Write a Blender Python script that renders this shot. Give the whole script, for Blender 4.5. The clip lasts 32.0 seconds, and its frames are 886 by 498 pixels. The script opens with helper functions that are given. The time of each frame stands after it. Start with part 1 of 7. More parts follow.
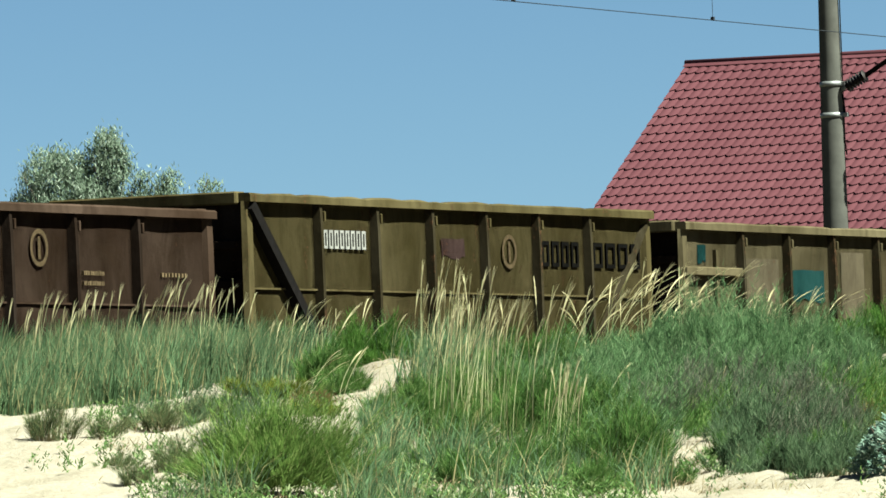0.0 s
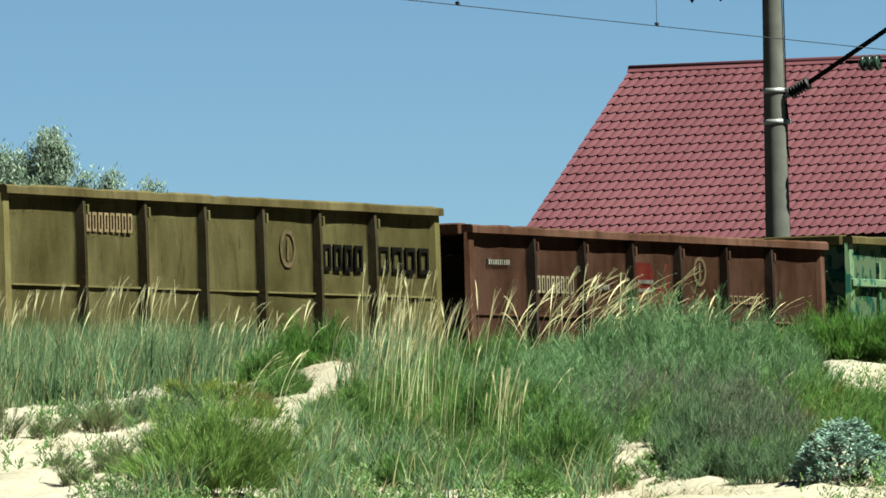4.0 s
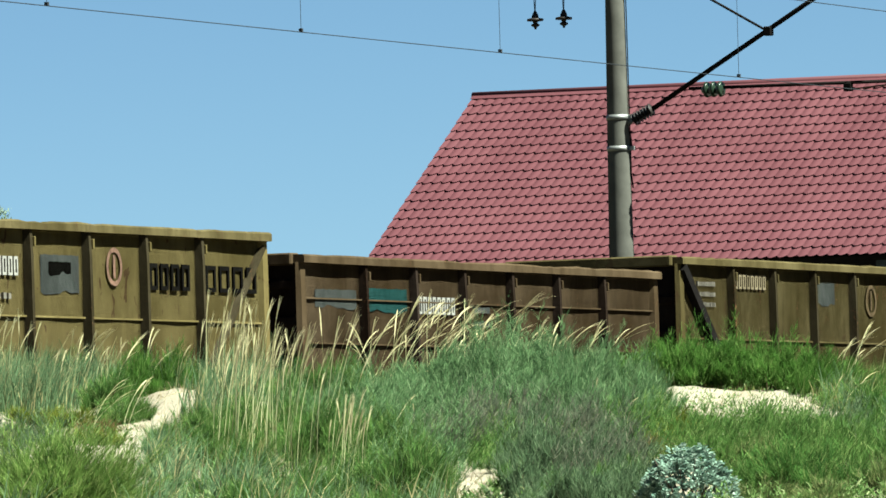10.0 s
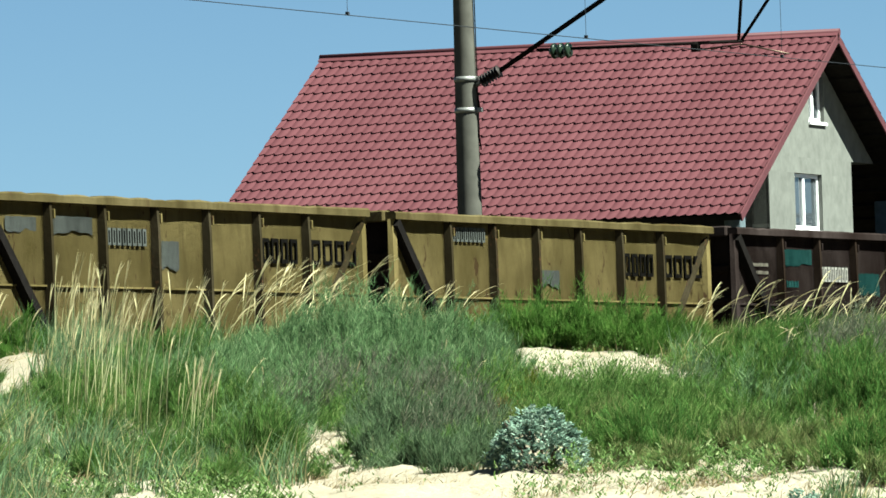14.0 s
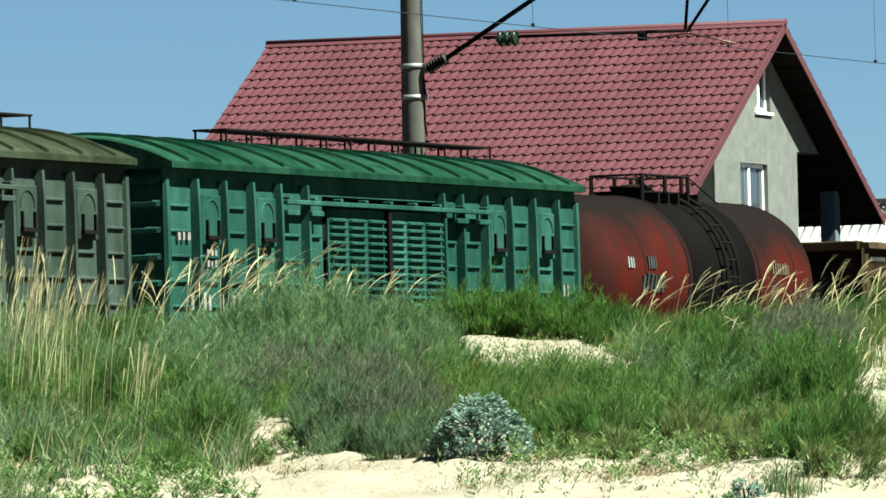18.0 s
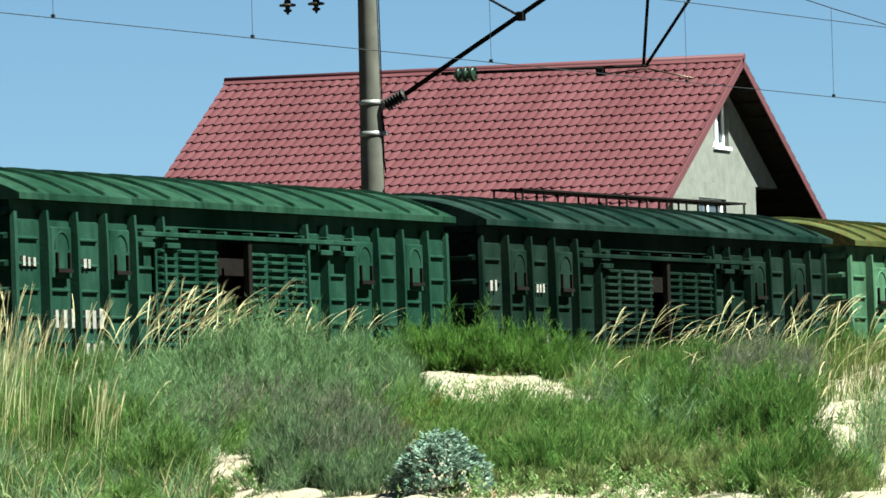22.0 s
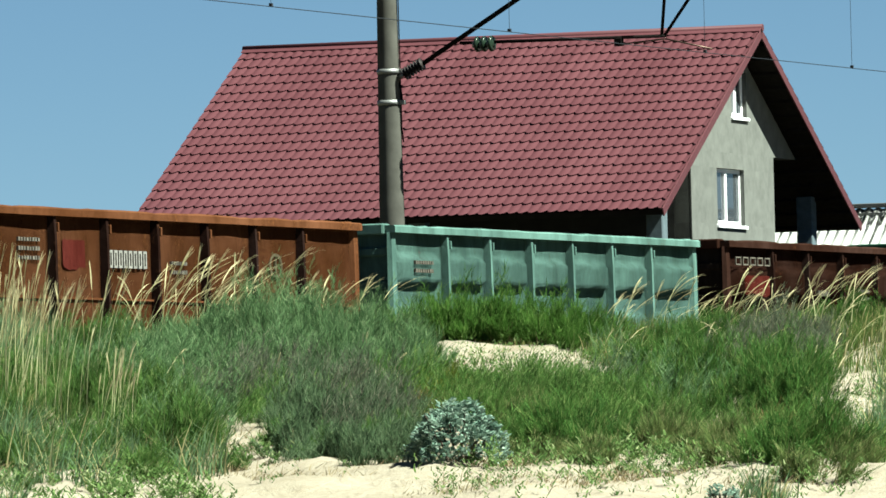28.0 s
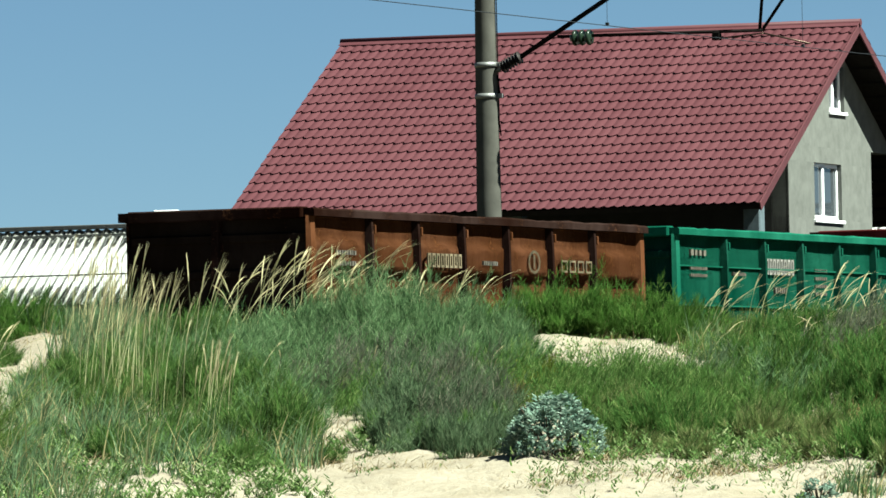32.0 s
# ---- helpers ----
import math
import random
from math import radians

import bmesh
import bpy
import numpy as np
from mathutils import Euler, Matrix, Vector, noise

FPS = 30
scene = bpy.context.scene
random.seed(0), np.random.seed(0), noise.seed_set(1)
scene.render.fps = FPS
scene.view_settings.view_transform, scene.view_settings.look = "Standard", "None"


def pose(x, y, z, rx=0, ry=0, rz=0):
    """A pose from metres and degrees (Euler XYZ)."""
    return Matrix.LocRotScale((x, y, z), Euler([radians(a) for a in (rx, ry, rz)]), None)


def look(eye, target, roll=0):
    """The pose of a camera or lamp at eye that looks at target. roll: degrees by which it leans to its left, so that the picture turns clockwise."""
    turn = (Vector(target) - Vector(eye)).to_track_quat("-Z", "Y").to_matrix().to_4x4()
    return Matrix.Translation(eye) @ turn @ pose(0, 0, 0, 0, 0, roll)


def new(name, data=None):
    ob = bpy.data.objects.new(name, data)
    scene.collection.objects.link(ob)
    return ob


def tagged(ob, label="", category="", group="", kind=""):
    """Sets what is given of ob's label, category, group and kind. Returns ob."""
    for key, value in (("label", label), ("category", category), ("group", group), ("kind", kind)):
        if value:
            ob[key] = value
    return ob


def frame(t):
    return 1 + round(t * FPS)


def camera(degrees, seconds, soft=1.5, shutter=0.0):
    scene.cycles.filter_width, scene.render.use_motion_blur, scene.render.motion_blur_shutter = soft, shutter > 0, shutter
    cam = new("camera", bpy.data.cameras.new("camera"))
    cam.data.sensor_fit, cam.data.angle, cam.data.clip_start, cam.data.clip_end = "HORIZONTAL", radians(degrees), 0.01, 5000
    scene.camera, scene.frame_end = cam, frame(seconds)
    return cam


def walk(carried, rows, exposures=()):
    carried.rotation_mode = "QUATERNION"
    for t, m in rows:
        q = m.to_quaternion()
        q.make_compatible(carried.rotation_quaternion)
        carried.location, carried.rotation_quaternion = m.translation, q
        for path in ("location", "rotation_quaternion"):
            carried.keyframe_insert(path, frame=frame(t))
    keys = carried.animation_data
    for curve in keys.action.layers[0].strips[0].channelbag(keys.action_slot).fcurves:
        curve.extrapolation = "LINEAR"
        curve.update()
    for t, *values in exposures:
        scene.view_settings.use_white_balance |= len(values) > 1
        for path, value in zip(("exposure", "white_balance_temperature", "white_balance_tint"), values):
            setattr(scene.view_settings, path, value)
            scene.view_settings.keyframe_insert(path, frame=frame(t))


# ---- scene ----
LENS = 5.792
EYE = 1.6            # the eye over the beach
RAIL = EYE + 1.03    # top of the rails
cam = camera(LENS, 32.0, soft=1.6)
# seconds, yaw, pitch, roll: a long lens on a tripod, panned by hand
TURNS = [
    (0.0, 2.1373, 1.8398, 1.888),
    (0.5, 2.1663, 1.9396, 1.673),
    (1.0, 2.2813, 1.9364, 1.856),
    (1.5, 2.2517, 1.8508, 1.636),
    (2.0, 2.0964, 1.7288, 1.536),
    (2.5, 1.8968, 1.6953, 1.456),
    (3.0, 1.7140, 1.7932, 1.511),
    (3.5, 1.6950, 1.8007, 1.411),
    (5.5, 1.8383, 2.0537, 1.395),
    (6.0, 1.8224, 1.8485, 1.470),
    (6.5, 1.6937, 1.7669, 1.387),
    (7.0, 1.5852, 1.6858, 1.362),
    (7.5, 1.3557, 1.6220, 1.434),
    (8.0, 1.1345, 1.5447, 1.467),
    (8.5, 0.8564, 1.5101, 1.403),
    (9.0, 0.6512, 1.6241, 1.790),
    (9.5, 0.9178, 1.7400, 1.633),
    (10.0, 0.7221, 2.0010, 1.495),
    (10.5, 0.4323, 2.1661, 1.635),
    (11.0, -0.0083, 2.2692, 1.848),
    (11.5, -0.0952, 2.2487, 1.873),
    (12.0, 0.0072, 2.0200, 1.860),
    (12.5, 0.0170, 1.8555, 1.973),
    (13.0, 0.0000, 1.8402, 1.750),
    (13.5, -0.1954, 1.7572, 1.797),
    (15.5, -0.2928, 1.6881, 1.926),
    (16.0, -0.3709, 1.6374, 1.822),
    (16.5, -0.5653, 1.6285, 1.887),
    (17.0, -0.6885, 1.6255, 1.889),
    (17.5, -0.7141, 1.6134, 1.660),
    (18.0, -0.6299, 1.6315, 1.428),
    (18.5, -0.7685, 1.6365, 1.499),
    (19.0, -0.8810, 1.6574, 1.515),
    (19.5, -0.9058, 1.8446, 1.707),
    (20.0, -0.8185, 1.9168, 1.628),
    (20.5, -0.7814, 1.9242, 1.726),
    (21.0, -0.7993, 1.9121, 1.815),
    (21.5, -0.8559, 1.8958, 1.681),
    (22.0, -0.8896, 1.8608, 1.686),
    (22.5, -0.9575, 1.8241, 1.556),
    (23.0, -0.9740, 1.8418, 1.567),
    (23.5, -0.9429, 1.8405, 1.580),
    (24.0, -0.9295, 1.8297, 1.412),
    (24.5, -0.9547, 1.8159, 1.274),
    (25.0, -1.0829, 1.8256, 1.324),
    (25.5, -1.0479, 1.8163, 1.346),
    (26.0, -0.9649, 1.7966, 1.298),
    (26.5, -0.8526, 1.7420, 1.381),
    (28.5, -0.7625, 1.6609, 1.396),
    (29.0, -0.7103, 1.7052, 1.311),
    (29.5, -0.6196, 1.7256, 1.205),
    (30.0, -0.5182, 1.7266, 1.301),
    (30.5, -0.3880, 1.7304, 1.193),
    (31.0, -0.2804, 1.6989, 1.193),
    (31.5, -0.2452, 1.6543, 1.179),
    (32.0, -0.1564, 1.6335, 1.180),
]
walk(cam, [(t, pose(0, 0, EYE, 90 + pitch, roll, yaw)) for t, yaw, pitch, roll in TURNS],
     exposures=[(0.0, 2.47, 6050, -8), (1.0, 2.58, 6050, -8), (2.0, 2.47, 6050, -8), (5.0, 2.52, 6050, -8), (6.0, 2.58, 6050, -8), (8.0, 2.35, 6050, -8), (9.0, 2.38, 6050, -8), (10.0, 2.70, 6050, -8), (12.0, 2.84, 6050, -8), (13.0, 2.74, 6050, -8), (16.0, 2.49, 6050, -8), (19.0, 2.48, 6050, -8), (20.0, 2.75, 6050, -8), (22.0, 2.72, 6050, -8), (23.0, 2.74, 6050, -8), (24.0, 2.45, 6050, -8), (25.0, 2.15, 6050, -8), (26.0, 2.38, 6050, -8), (29.0, 2.40, 6050, -8), (30.0, 2.50, 6050, -8), (31.0, 2.46, 6050, -8), (32.0, 2.35, 6050, -8)])

# ---- light ----
SUN = Vector((0.52, -0.25, 0.80)).normalized()
world = bpy.data.worlds.new("sky")
scene.world = world
world.use_nodes = True
wn = world.node_tree.nodes
sky = wn.new("ShaderNodeTexSky")
sky.sky_type, sky.sun_disc = "NISHITA", False
sky.sun_elevation, sky.sun_rotation = math.asin(SUN.z), math.atan2(SUN.x, SUN.y)
sky.air_density, sky.dust_density, sky.ozone_density = 0.45, 0.0, 3.0
sky.altitude = 0.0
wn["Background"].inputs["Strength"].default_value = 0.016
world.node_tree.links.new(sky.outputs[0], wn["Background"].inputs["Color"])
sun = new("sun", bpy.data.lights.new("sun", "SUN"))
sun.data.energy, sun.data.angle, sun.data.color = 5.0, radians(0.53), (1.0, 0.95, 0.87)
sun.matrix_world = look((0, 0, 60), Vector((0, 0, 60)) - SUN)


# ---- materials ----
def material(name):
    m = bpy.data.materials.new(name)
    m.use_nodes = True
    return m, m.node_tree.nodes, m.node_tree.links, m.node_tree.nodes["Principled BSDF"]


def noise_node(nt, links, scale, detail=5.0, rough=0.6, vec=None, stretch=None, dist=0.0):
    n = nt.new("ShaderNodeTexNoise")
    n.inputs["Scale"].default_value, n.inputs["Detail"].default_value = scale, detail
    n.inputs["Roughness"].default_value, n.inputs["Distortion"].default_value = rough, dist
    if vec is not None:
        if stretch:
            mp = nt.new("ShaderNodeMapping")
            mp.inputs["Scale"].default_value = stretch
            links.new(vec, mp.inputs["Vector"])
            vec = mp.outputs["Vector"]
        links.new(vec, n.inputs["Vector"])
    return n


def ramp(nt, links, fac, stops):
    r = nt.new("ShaderNodeValToRGB")
    e = r.color_ramp.elements
    while len(e) < len(stops):
        e.new(0.5)
    for el, (p, c) in zip(e, stops):
        el.position, el.color = p, (c, c, c, 1) if isinstance(c, (int, float)) else (*c, 1)
    links.new(fac, r.inputs["Fac"])
    return r.outputs["Color"]


def mix(nt, links, fac, a, b, mode="MIX"):
    m = nt.new("ShaderNodeMix")
    m.data_type, m.blend_type = "RGBA", mode
    for sock, v in ((m.inputs["Factor"], fac), (m.inputs["A"], a), (m.inputs["B"], b)):
        if isinstance(v, (int, float)):
            sock.default_value = v
        elif isinstance(v, tuple):
            sock.default_value = (*v, 1)
        else:
            links.new(v, sock)
    return m.outputs["Result"]


def coords(nt, links, spread=7.0):
    """Object space, shifted by the object's own random number, so that alike pieces differ."""
    tc, info = nt.new("ShaderNodeTexCoord"), nt.new("ShaderNodeObjectInfo")
    mul = nt.new("ShaderNodeMath")
    mul.operation, mul.inputs[1].default_value = "MULTIPLY", spread
    links.new(info.outputs["Random"], mul.inputs[0])
    add = nt.new("ShaderNodeVectorMath")
    add.operation = "ADD"
    links.new(tc.outputs["Object"], add.inputs[0])
    links.new(mul.outputs[0], add.inputs[1])
    return add.outputs[0], info.outputs["Random"]


def bump(nt, links, height, strength, distance, bsdf):
    b = nt.new("ShaderNodeBump")
    b.inputs["Strength"].default_value, b.inputs["Distance"].default_value = strength, distance
    links.new(height, b.inputs["Height"])
    links.new(b.outputs["Normal"], bsdf.inputs["Normal"])


def wagon_paint(name, paint, rust=(0.089, 0.041, 0.022), wear=0.5, rough=0.62, grime=0.6, spots=0.0):
    """Old wagon paint: fading in broad patches, rain streaks, rust where it is worn."""
    m, nt, ln, bs = material(name)
    v, rnd = coords(nt, ln)
    broad = noise_node(nt, ln, 0.55, 4, 0.55, v)
    streak = noise_node(nt, ln, 2.2, 7, 0.7, v, (1.0, 1.0, 0.32), 0.6)
    fine = noise_node(nt, ln, 16.0, 6, 0.7, v)
    dark, pale = tuple(c * 0.62 for c in paint), tuple(min(1, c * 1.32 + 0.008) for c in paint)
    base = mix(nt, ln, ramp(nt, ln, broad.outputs["Fac"], [(0.32, 0.0), (0.68, 1.0)]), dark, pale)
    base = mix(nt, ln, ramp(nt, ln, streak.outputs["Fac"], [(0.44, 0.0), (0.70, min(1.0, 1.4 * grime))]), base, tuple(c * 0.32 for c in paint))
    worn = nt.new("ShaderNodeMath")
    worn.operation = "ADD"
    ln.new(streak.outputs["Fac"], worn.inputs[0])
    ln.new(fine.outputs["Fac"], worn.inputs[1])
    half = nt.new("ShaderNodeMath")
    half.operation, half.inputs[1].default_value = "MULTIPLY", 0.5
    ln.new(worn.outputs[0], half.inputs[0])
    base = mix(nt, ln, ramp(nt, ln, half.outputs[0], [(0.66 - 0.16 * wear, 0.0), (0.74 - 0.13 * wear, min(1.0, 0.3 + 0.7 * wear))]), base, rust)
    if spots:
        chips = noise_node(nt, ln, 5.0, 4, 0.6, v, (1.0, 1.0, 0.5), 0.8)
        base = mix(nt, ln, ramp(nt, ln, chips.outputs["Fac"], [(0.635, 0.0), (0.665, spots)]), base, (0.030, 0.016, 0.010))
    base = mix(nt, ln, ramp(nt, ln, fine.outputs["Fac"], [(0.3, 0.25), (0.7, 0.0)]), base, dark)
    ln.new(base, bs.inputs["Base Color"])
    bs.inputs["Roughness"].default_value = rough
    bs.inputs["Specular IOR Level"].default_value = 0.0
    bump(nt, ln, fine.outputs["Fac"], 0.45, 0.015, bs)
    return m


def plain(name, colour, rough=0.6, metal=0.0, vary=0.25, scale=6.0, relief=0.2):
    m, nt, ln, bs = material(name)
    v, rnd = coords(nt, ln)
    a = noise_node(nt, ln, scale, 6, 0.65, v)
    b = noise_node(nt, ln, scale * 0.12, 3, 0.5, v)
    c = mix(nt, ln, ramp(nt, ln, a.outputs["Fac"], [(0.3, 0.0), (0.7, 1.0)]), tuple(x * (1 - vary) for x in colour), tuple(min(1, x * (1 + vary * 0.6)) for x in colour))
    c = mix(nt, ln, ramp(nt, ln, b.outputs["Fac"], [(0.35, vary), (0.65, 0.0)]), c, tuple(x * 0.6 for x in colour))
    ln.new(c, bs.inputs["Base Color"])
    bs.inputs["Roughness"].default_value, bs.inputs["Metallic"].default_value = rough, metal
    bs.inputs["Specular IOR Level"].default_value = 0.0 if rough > 0.62 else 0.15
    bump(nt, ln, a.outputs["Fac"], relief, 0.01, bs)
    return m


def leaf_material(name, low, high, tip=None, rough=0.55, back=0.25, dull=(0.10, 0.11, 0.06)):
    """Blades and leaves: each island its own tint, some light through it."""
    m, nt, ln, bs = material(name)
    geo = nt.new("ShaderNodeNewGeometry")
    tc = nt.new("ShaderNodeTexCoord")
    clump = noise_node(nt, ln, 9.0, 3, 0.6, tc.outputs["Object"], (1.0, 1.0, 0.5))
    own = nt.new("ShaderNodeMath")
    own.operation, own.inputs[1].default_value = "MULTIPLY_ADD", 0.35
    ln.new(geo.outputs["Random Per Island"], own.inputs[0])
    ln.new(ramp(nt, ln, clump.outputs["Fac"], [(0.41, 0.0), (0.60, 0.72)]), own.inputs[2])
    c = mix(nt, ln, own.outputs[0], low, high)
    if tip:
        c = mix(nt, ln, ramp(nt, ln, geo.outputs["Random Per Island"], [(0.80, 0.0), (0.86, 1.0)]), c, tip)
    patch = noise_node(nt, ln, 1.6, 3, 0.55, tc.outputs["Object"], (1.0, 0.35, 1.0))
    c = mix(nt, ln, ramp(nt, ln, patch.outputs["Fac"], [(0.44, 0.0), (0.68, 0.5)]), c, tuple(0.7 * x + 0.3 * y for x, y in zip(low, dull)))
    ln.new(c, bs.inputs["Base Color"])
    bs.inputs["Roughness"].default_value = rough
    bs.inputs["Specular IOR Level"].default_value = 0.02
    tr = nt.new("ShaderNodeBsdfTranslucent")
    ln.new(c, tr.inputs["Color"])
    ms = nt.new("ShaderNodeMixShader")
    ms.inputs["Fac"].default_value = back
    ln.new(bs.outputs[0], ms.inputs[1])
    ln.new(tr.outputs[0], ms.inputs[2])
    ln.new(ms.outputs[0], nt["Material Output"].inputs["Surface"])
    return m


# ---- mesh helpers ----
MESHES = {}


def bm_boxes(boxes, bevel=0.0):
    bm = bmesh.new()
    for x0, x1, y0, y1, z0, z1 in boxes:
        vs = [bm.verts.new(p) for p in ((x0, y0, z0), (x1, y0, z0), (x1, y1, z0), (x0, y1, z0), (x0, y0, z1), (x1, y0, z1), (x1, y1, z1), (x0, y1, z1))]
        for f in ((3, 2, 1, 0), (4, 5, 6, 7), (0, 1, 5, 4), (1, 2, 6, 5), (2, 3, 7, 6), (3, 0, 4, 7)):
            bm.faces.new([vs[i] for i in f])
    if bevel:
        bmesh.ops.bevel(bm, geom=list(bm.edges), offset=bevel, segments=1, affect="EDGES")
    return bm


def add_tube(bm, a, b, r0, r1=None, n=10, caps=True):
    """A round rod from a to b."""
    a, b = Vector(a), Vector(b)
    r1 = r0 if r1 is None else r1
    q = (b - a).to_track_quat("Z", "Y")
    rings = []
    for c, r in ((a, r0), (b, r1)):
        rings.append([bm.verts.new(c + q @ Vector((r * math.cos(t), r * math.sin(t), 0))) for t in (2 * math.pi * i / n for i in range(n))])
    for i in range(n):
        f = bm.faces.new((rings[0][i], rings[0][(i + 1) % n], rings[1][(i + 1) % n], rings[1][i]))
        f.smooth = n > 6
    if caps:
        bm.faces.new(rings[0][::-1])
        bm.faces.new(rings[1])
    return bm


def add_lathe(bm, profile, origin=(0, 0, 0), axis=(0, 0, 1), n=24):
    """Profile of (radius, height) turned about an axis."""
    q = Vector(axis).to_track_quat("Z", "Y")
    o, rings = Vector(origin), []
    for r, h in profile:
        rings.append([bm.verts.new(o + q @ Vector((max(r, 1e-4) * math.cos(t), max(r, 1e-4) * math.sin(t), h))) for t in (2 * math.pi * i / n for i in range(n))])
    for a, b in zip(rings, rings[1:]):
        for i in range(n):
            bm.faces.new((a[i], a[(i + 1) % n], b[(i + 1) % n], b[i])).smooth = True
    bm.faces.new(rings[0][::-1])
    bm.faces.new(rings[-1])
    return bm


def mesh_of(name, bm, key=None):
    me = bpy.data.meshes.new(name)
    bm.to_mesh(me)
    bm.free()
    me.materials.append(None)
    if key is not None:
        MESHES[key] = me
    return me


def put(name, me, mat, parent=None, label="", at=None):
    """An object on a mesh that others may share; its material is its own."""
    ob = new(name, me)
    ob.material_slots[0].link = "OBJECT"
    ob.material_slots[0].material = mat
    if parent is not None:
        ob.parent = parent
    if at is not None:
        ob.matrix_basis = at if isinstance(at, Matrix) else Matrix.Translation(at)
    if label:
        ob["label"] = label
    return ob


def part(name, bm, mat, parent, label="", at=None):
    return put(name, mesh_of(name, bm), mat, parent, label, at)


def shared(key, make):
    """The mesh under that key, made on first use."""
    if key not in MESHES:
        mesh_of(str(key[0]), make(), key)
    return MESHES[key]


def from_arrays(name, verts, faces, mat, smooth=False):
    me = bpy.data.meshes.new(name)
    me.vertices.add(len(verts))
    me.vertices.foreach_set("co", np.asarray(verts, np.float32).ravel())
    k = faces.shape[1]
    me.loops.add(faces.size)
    me.loops.foreach_set("vertex_index", np.asarray(faces, np.int32).ravel())
    me.polygons.add(len(faces))
    me.polygons.foreach_set("loop_start", np.arange(0, faces.size, k, dtype=np.int32))
    me.polygons.foreach_set("loop_total", np.full(len(faces), k, np.int32))
    me.polygons.foreach_set("use_smooth", np.full(len(faces), smooth))
    me.update(calc_edges=True)
    me.materials.append(mat)
    return new(name, me)


# ---- the line ----
ALONG = Vector((0.39785, 0.91745, 0.0))      # the way the train goes
NEAR = Vector((0.91745, -0.39785, 0.0))      # across the track, towards the camera
SIDE0 = Vector((-5.3726, 117.8152, 0.0))     # a point under the wagons' near sides
HALF = 1.56
AXIS0 = SIDE0 - NEAR * HALF
TRACK = Matrix(((ALONG.x, -NEAR.x, 0, AXIS0.x), (ALONG.y, -NEAR.y, 0, AXIS0.y), (0, 0, 1, RAIL), (0, 0, 0, 1)))   # x along, y away, z up from the rail

# ---- ground ----
DUNE_Y = np.array([-4000, 0.0, 30, 48, 55, 62, 70, 78, 85, 92, 98, 130, 4000.0])
DUNE_Z = np.array([0.0, 0.0, 0.7, 1.15, 1.38, 1.74, 2.18, 2.65, 3.04, 3.29, 3.40, 3.40, 3.40])
# hummocks: x, y, radius across, radius along, height
HUMMOCKS = [
    (-3.5, 84.6, 0.55, 2.2, 0.20), (1.55, 82.6, 0.8, 1.6, 0.08), (4.6, 69.0, 0.5, 2.5, 0.06), (-0.55, 69.4, 0.25, 1.2, 0.05),
]


def smooth01(t):
    t = np.clip(t, 0, 1)
    return t * t * (3 - 2 * t)


def ground_z(x, y):
    x, y = np.asarray(x, float), np.asarray(y, float)
    z = np.interp(y, DUNE_Y, DUNE_Z)
    z = z + (0.10 * np.sin(0.55 * x + 0.31 * y) * np.sin(0.23 * y - 0.4 * x + 1.0) + 0.04 * np.sin(1.7 * x - 0.8 * y) * np.cos(0.9 * x + 1.3 * y)) * smooth01((y - 25) / 20) * smooth01((140 - y) / 30)
    for hx, hy, rx, ry, h in HUMMOCKS:
        z = z + h * np.exp(-(((x - hx) / rx) ** 2 + ((y - hy) / ry) ** 2))
    q = (x - SIDE0.x) * NEAR.x + (y - SIDE0.y) * NEAR.y        # metres before the wagons' sides
    return np.where(q < 9, (RAIL - 0.75) + (z - (RAIL - 0.75)) * smooth01((q - 4.0) / 5.0), z)


def spaced(lo, hi, fine0, fine1, step):
    """Grid lines: even between fine0 and fine1, wider and wider outside."""
    inner = list(np.arange(fine0, fine1 + 1e-6, step))
    left, right, s = [], [], step
    v = fine0
    while v > lo:
        s *= 1.35
        v -= s
        left.append(v)
    v, s = inner[-1], step
    while v < hi:
        s *= 1.35
        v += s
        right.append(v)
    return np.array(left[::-1] + inner + right)


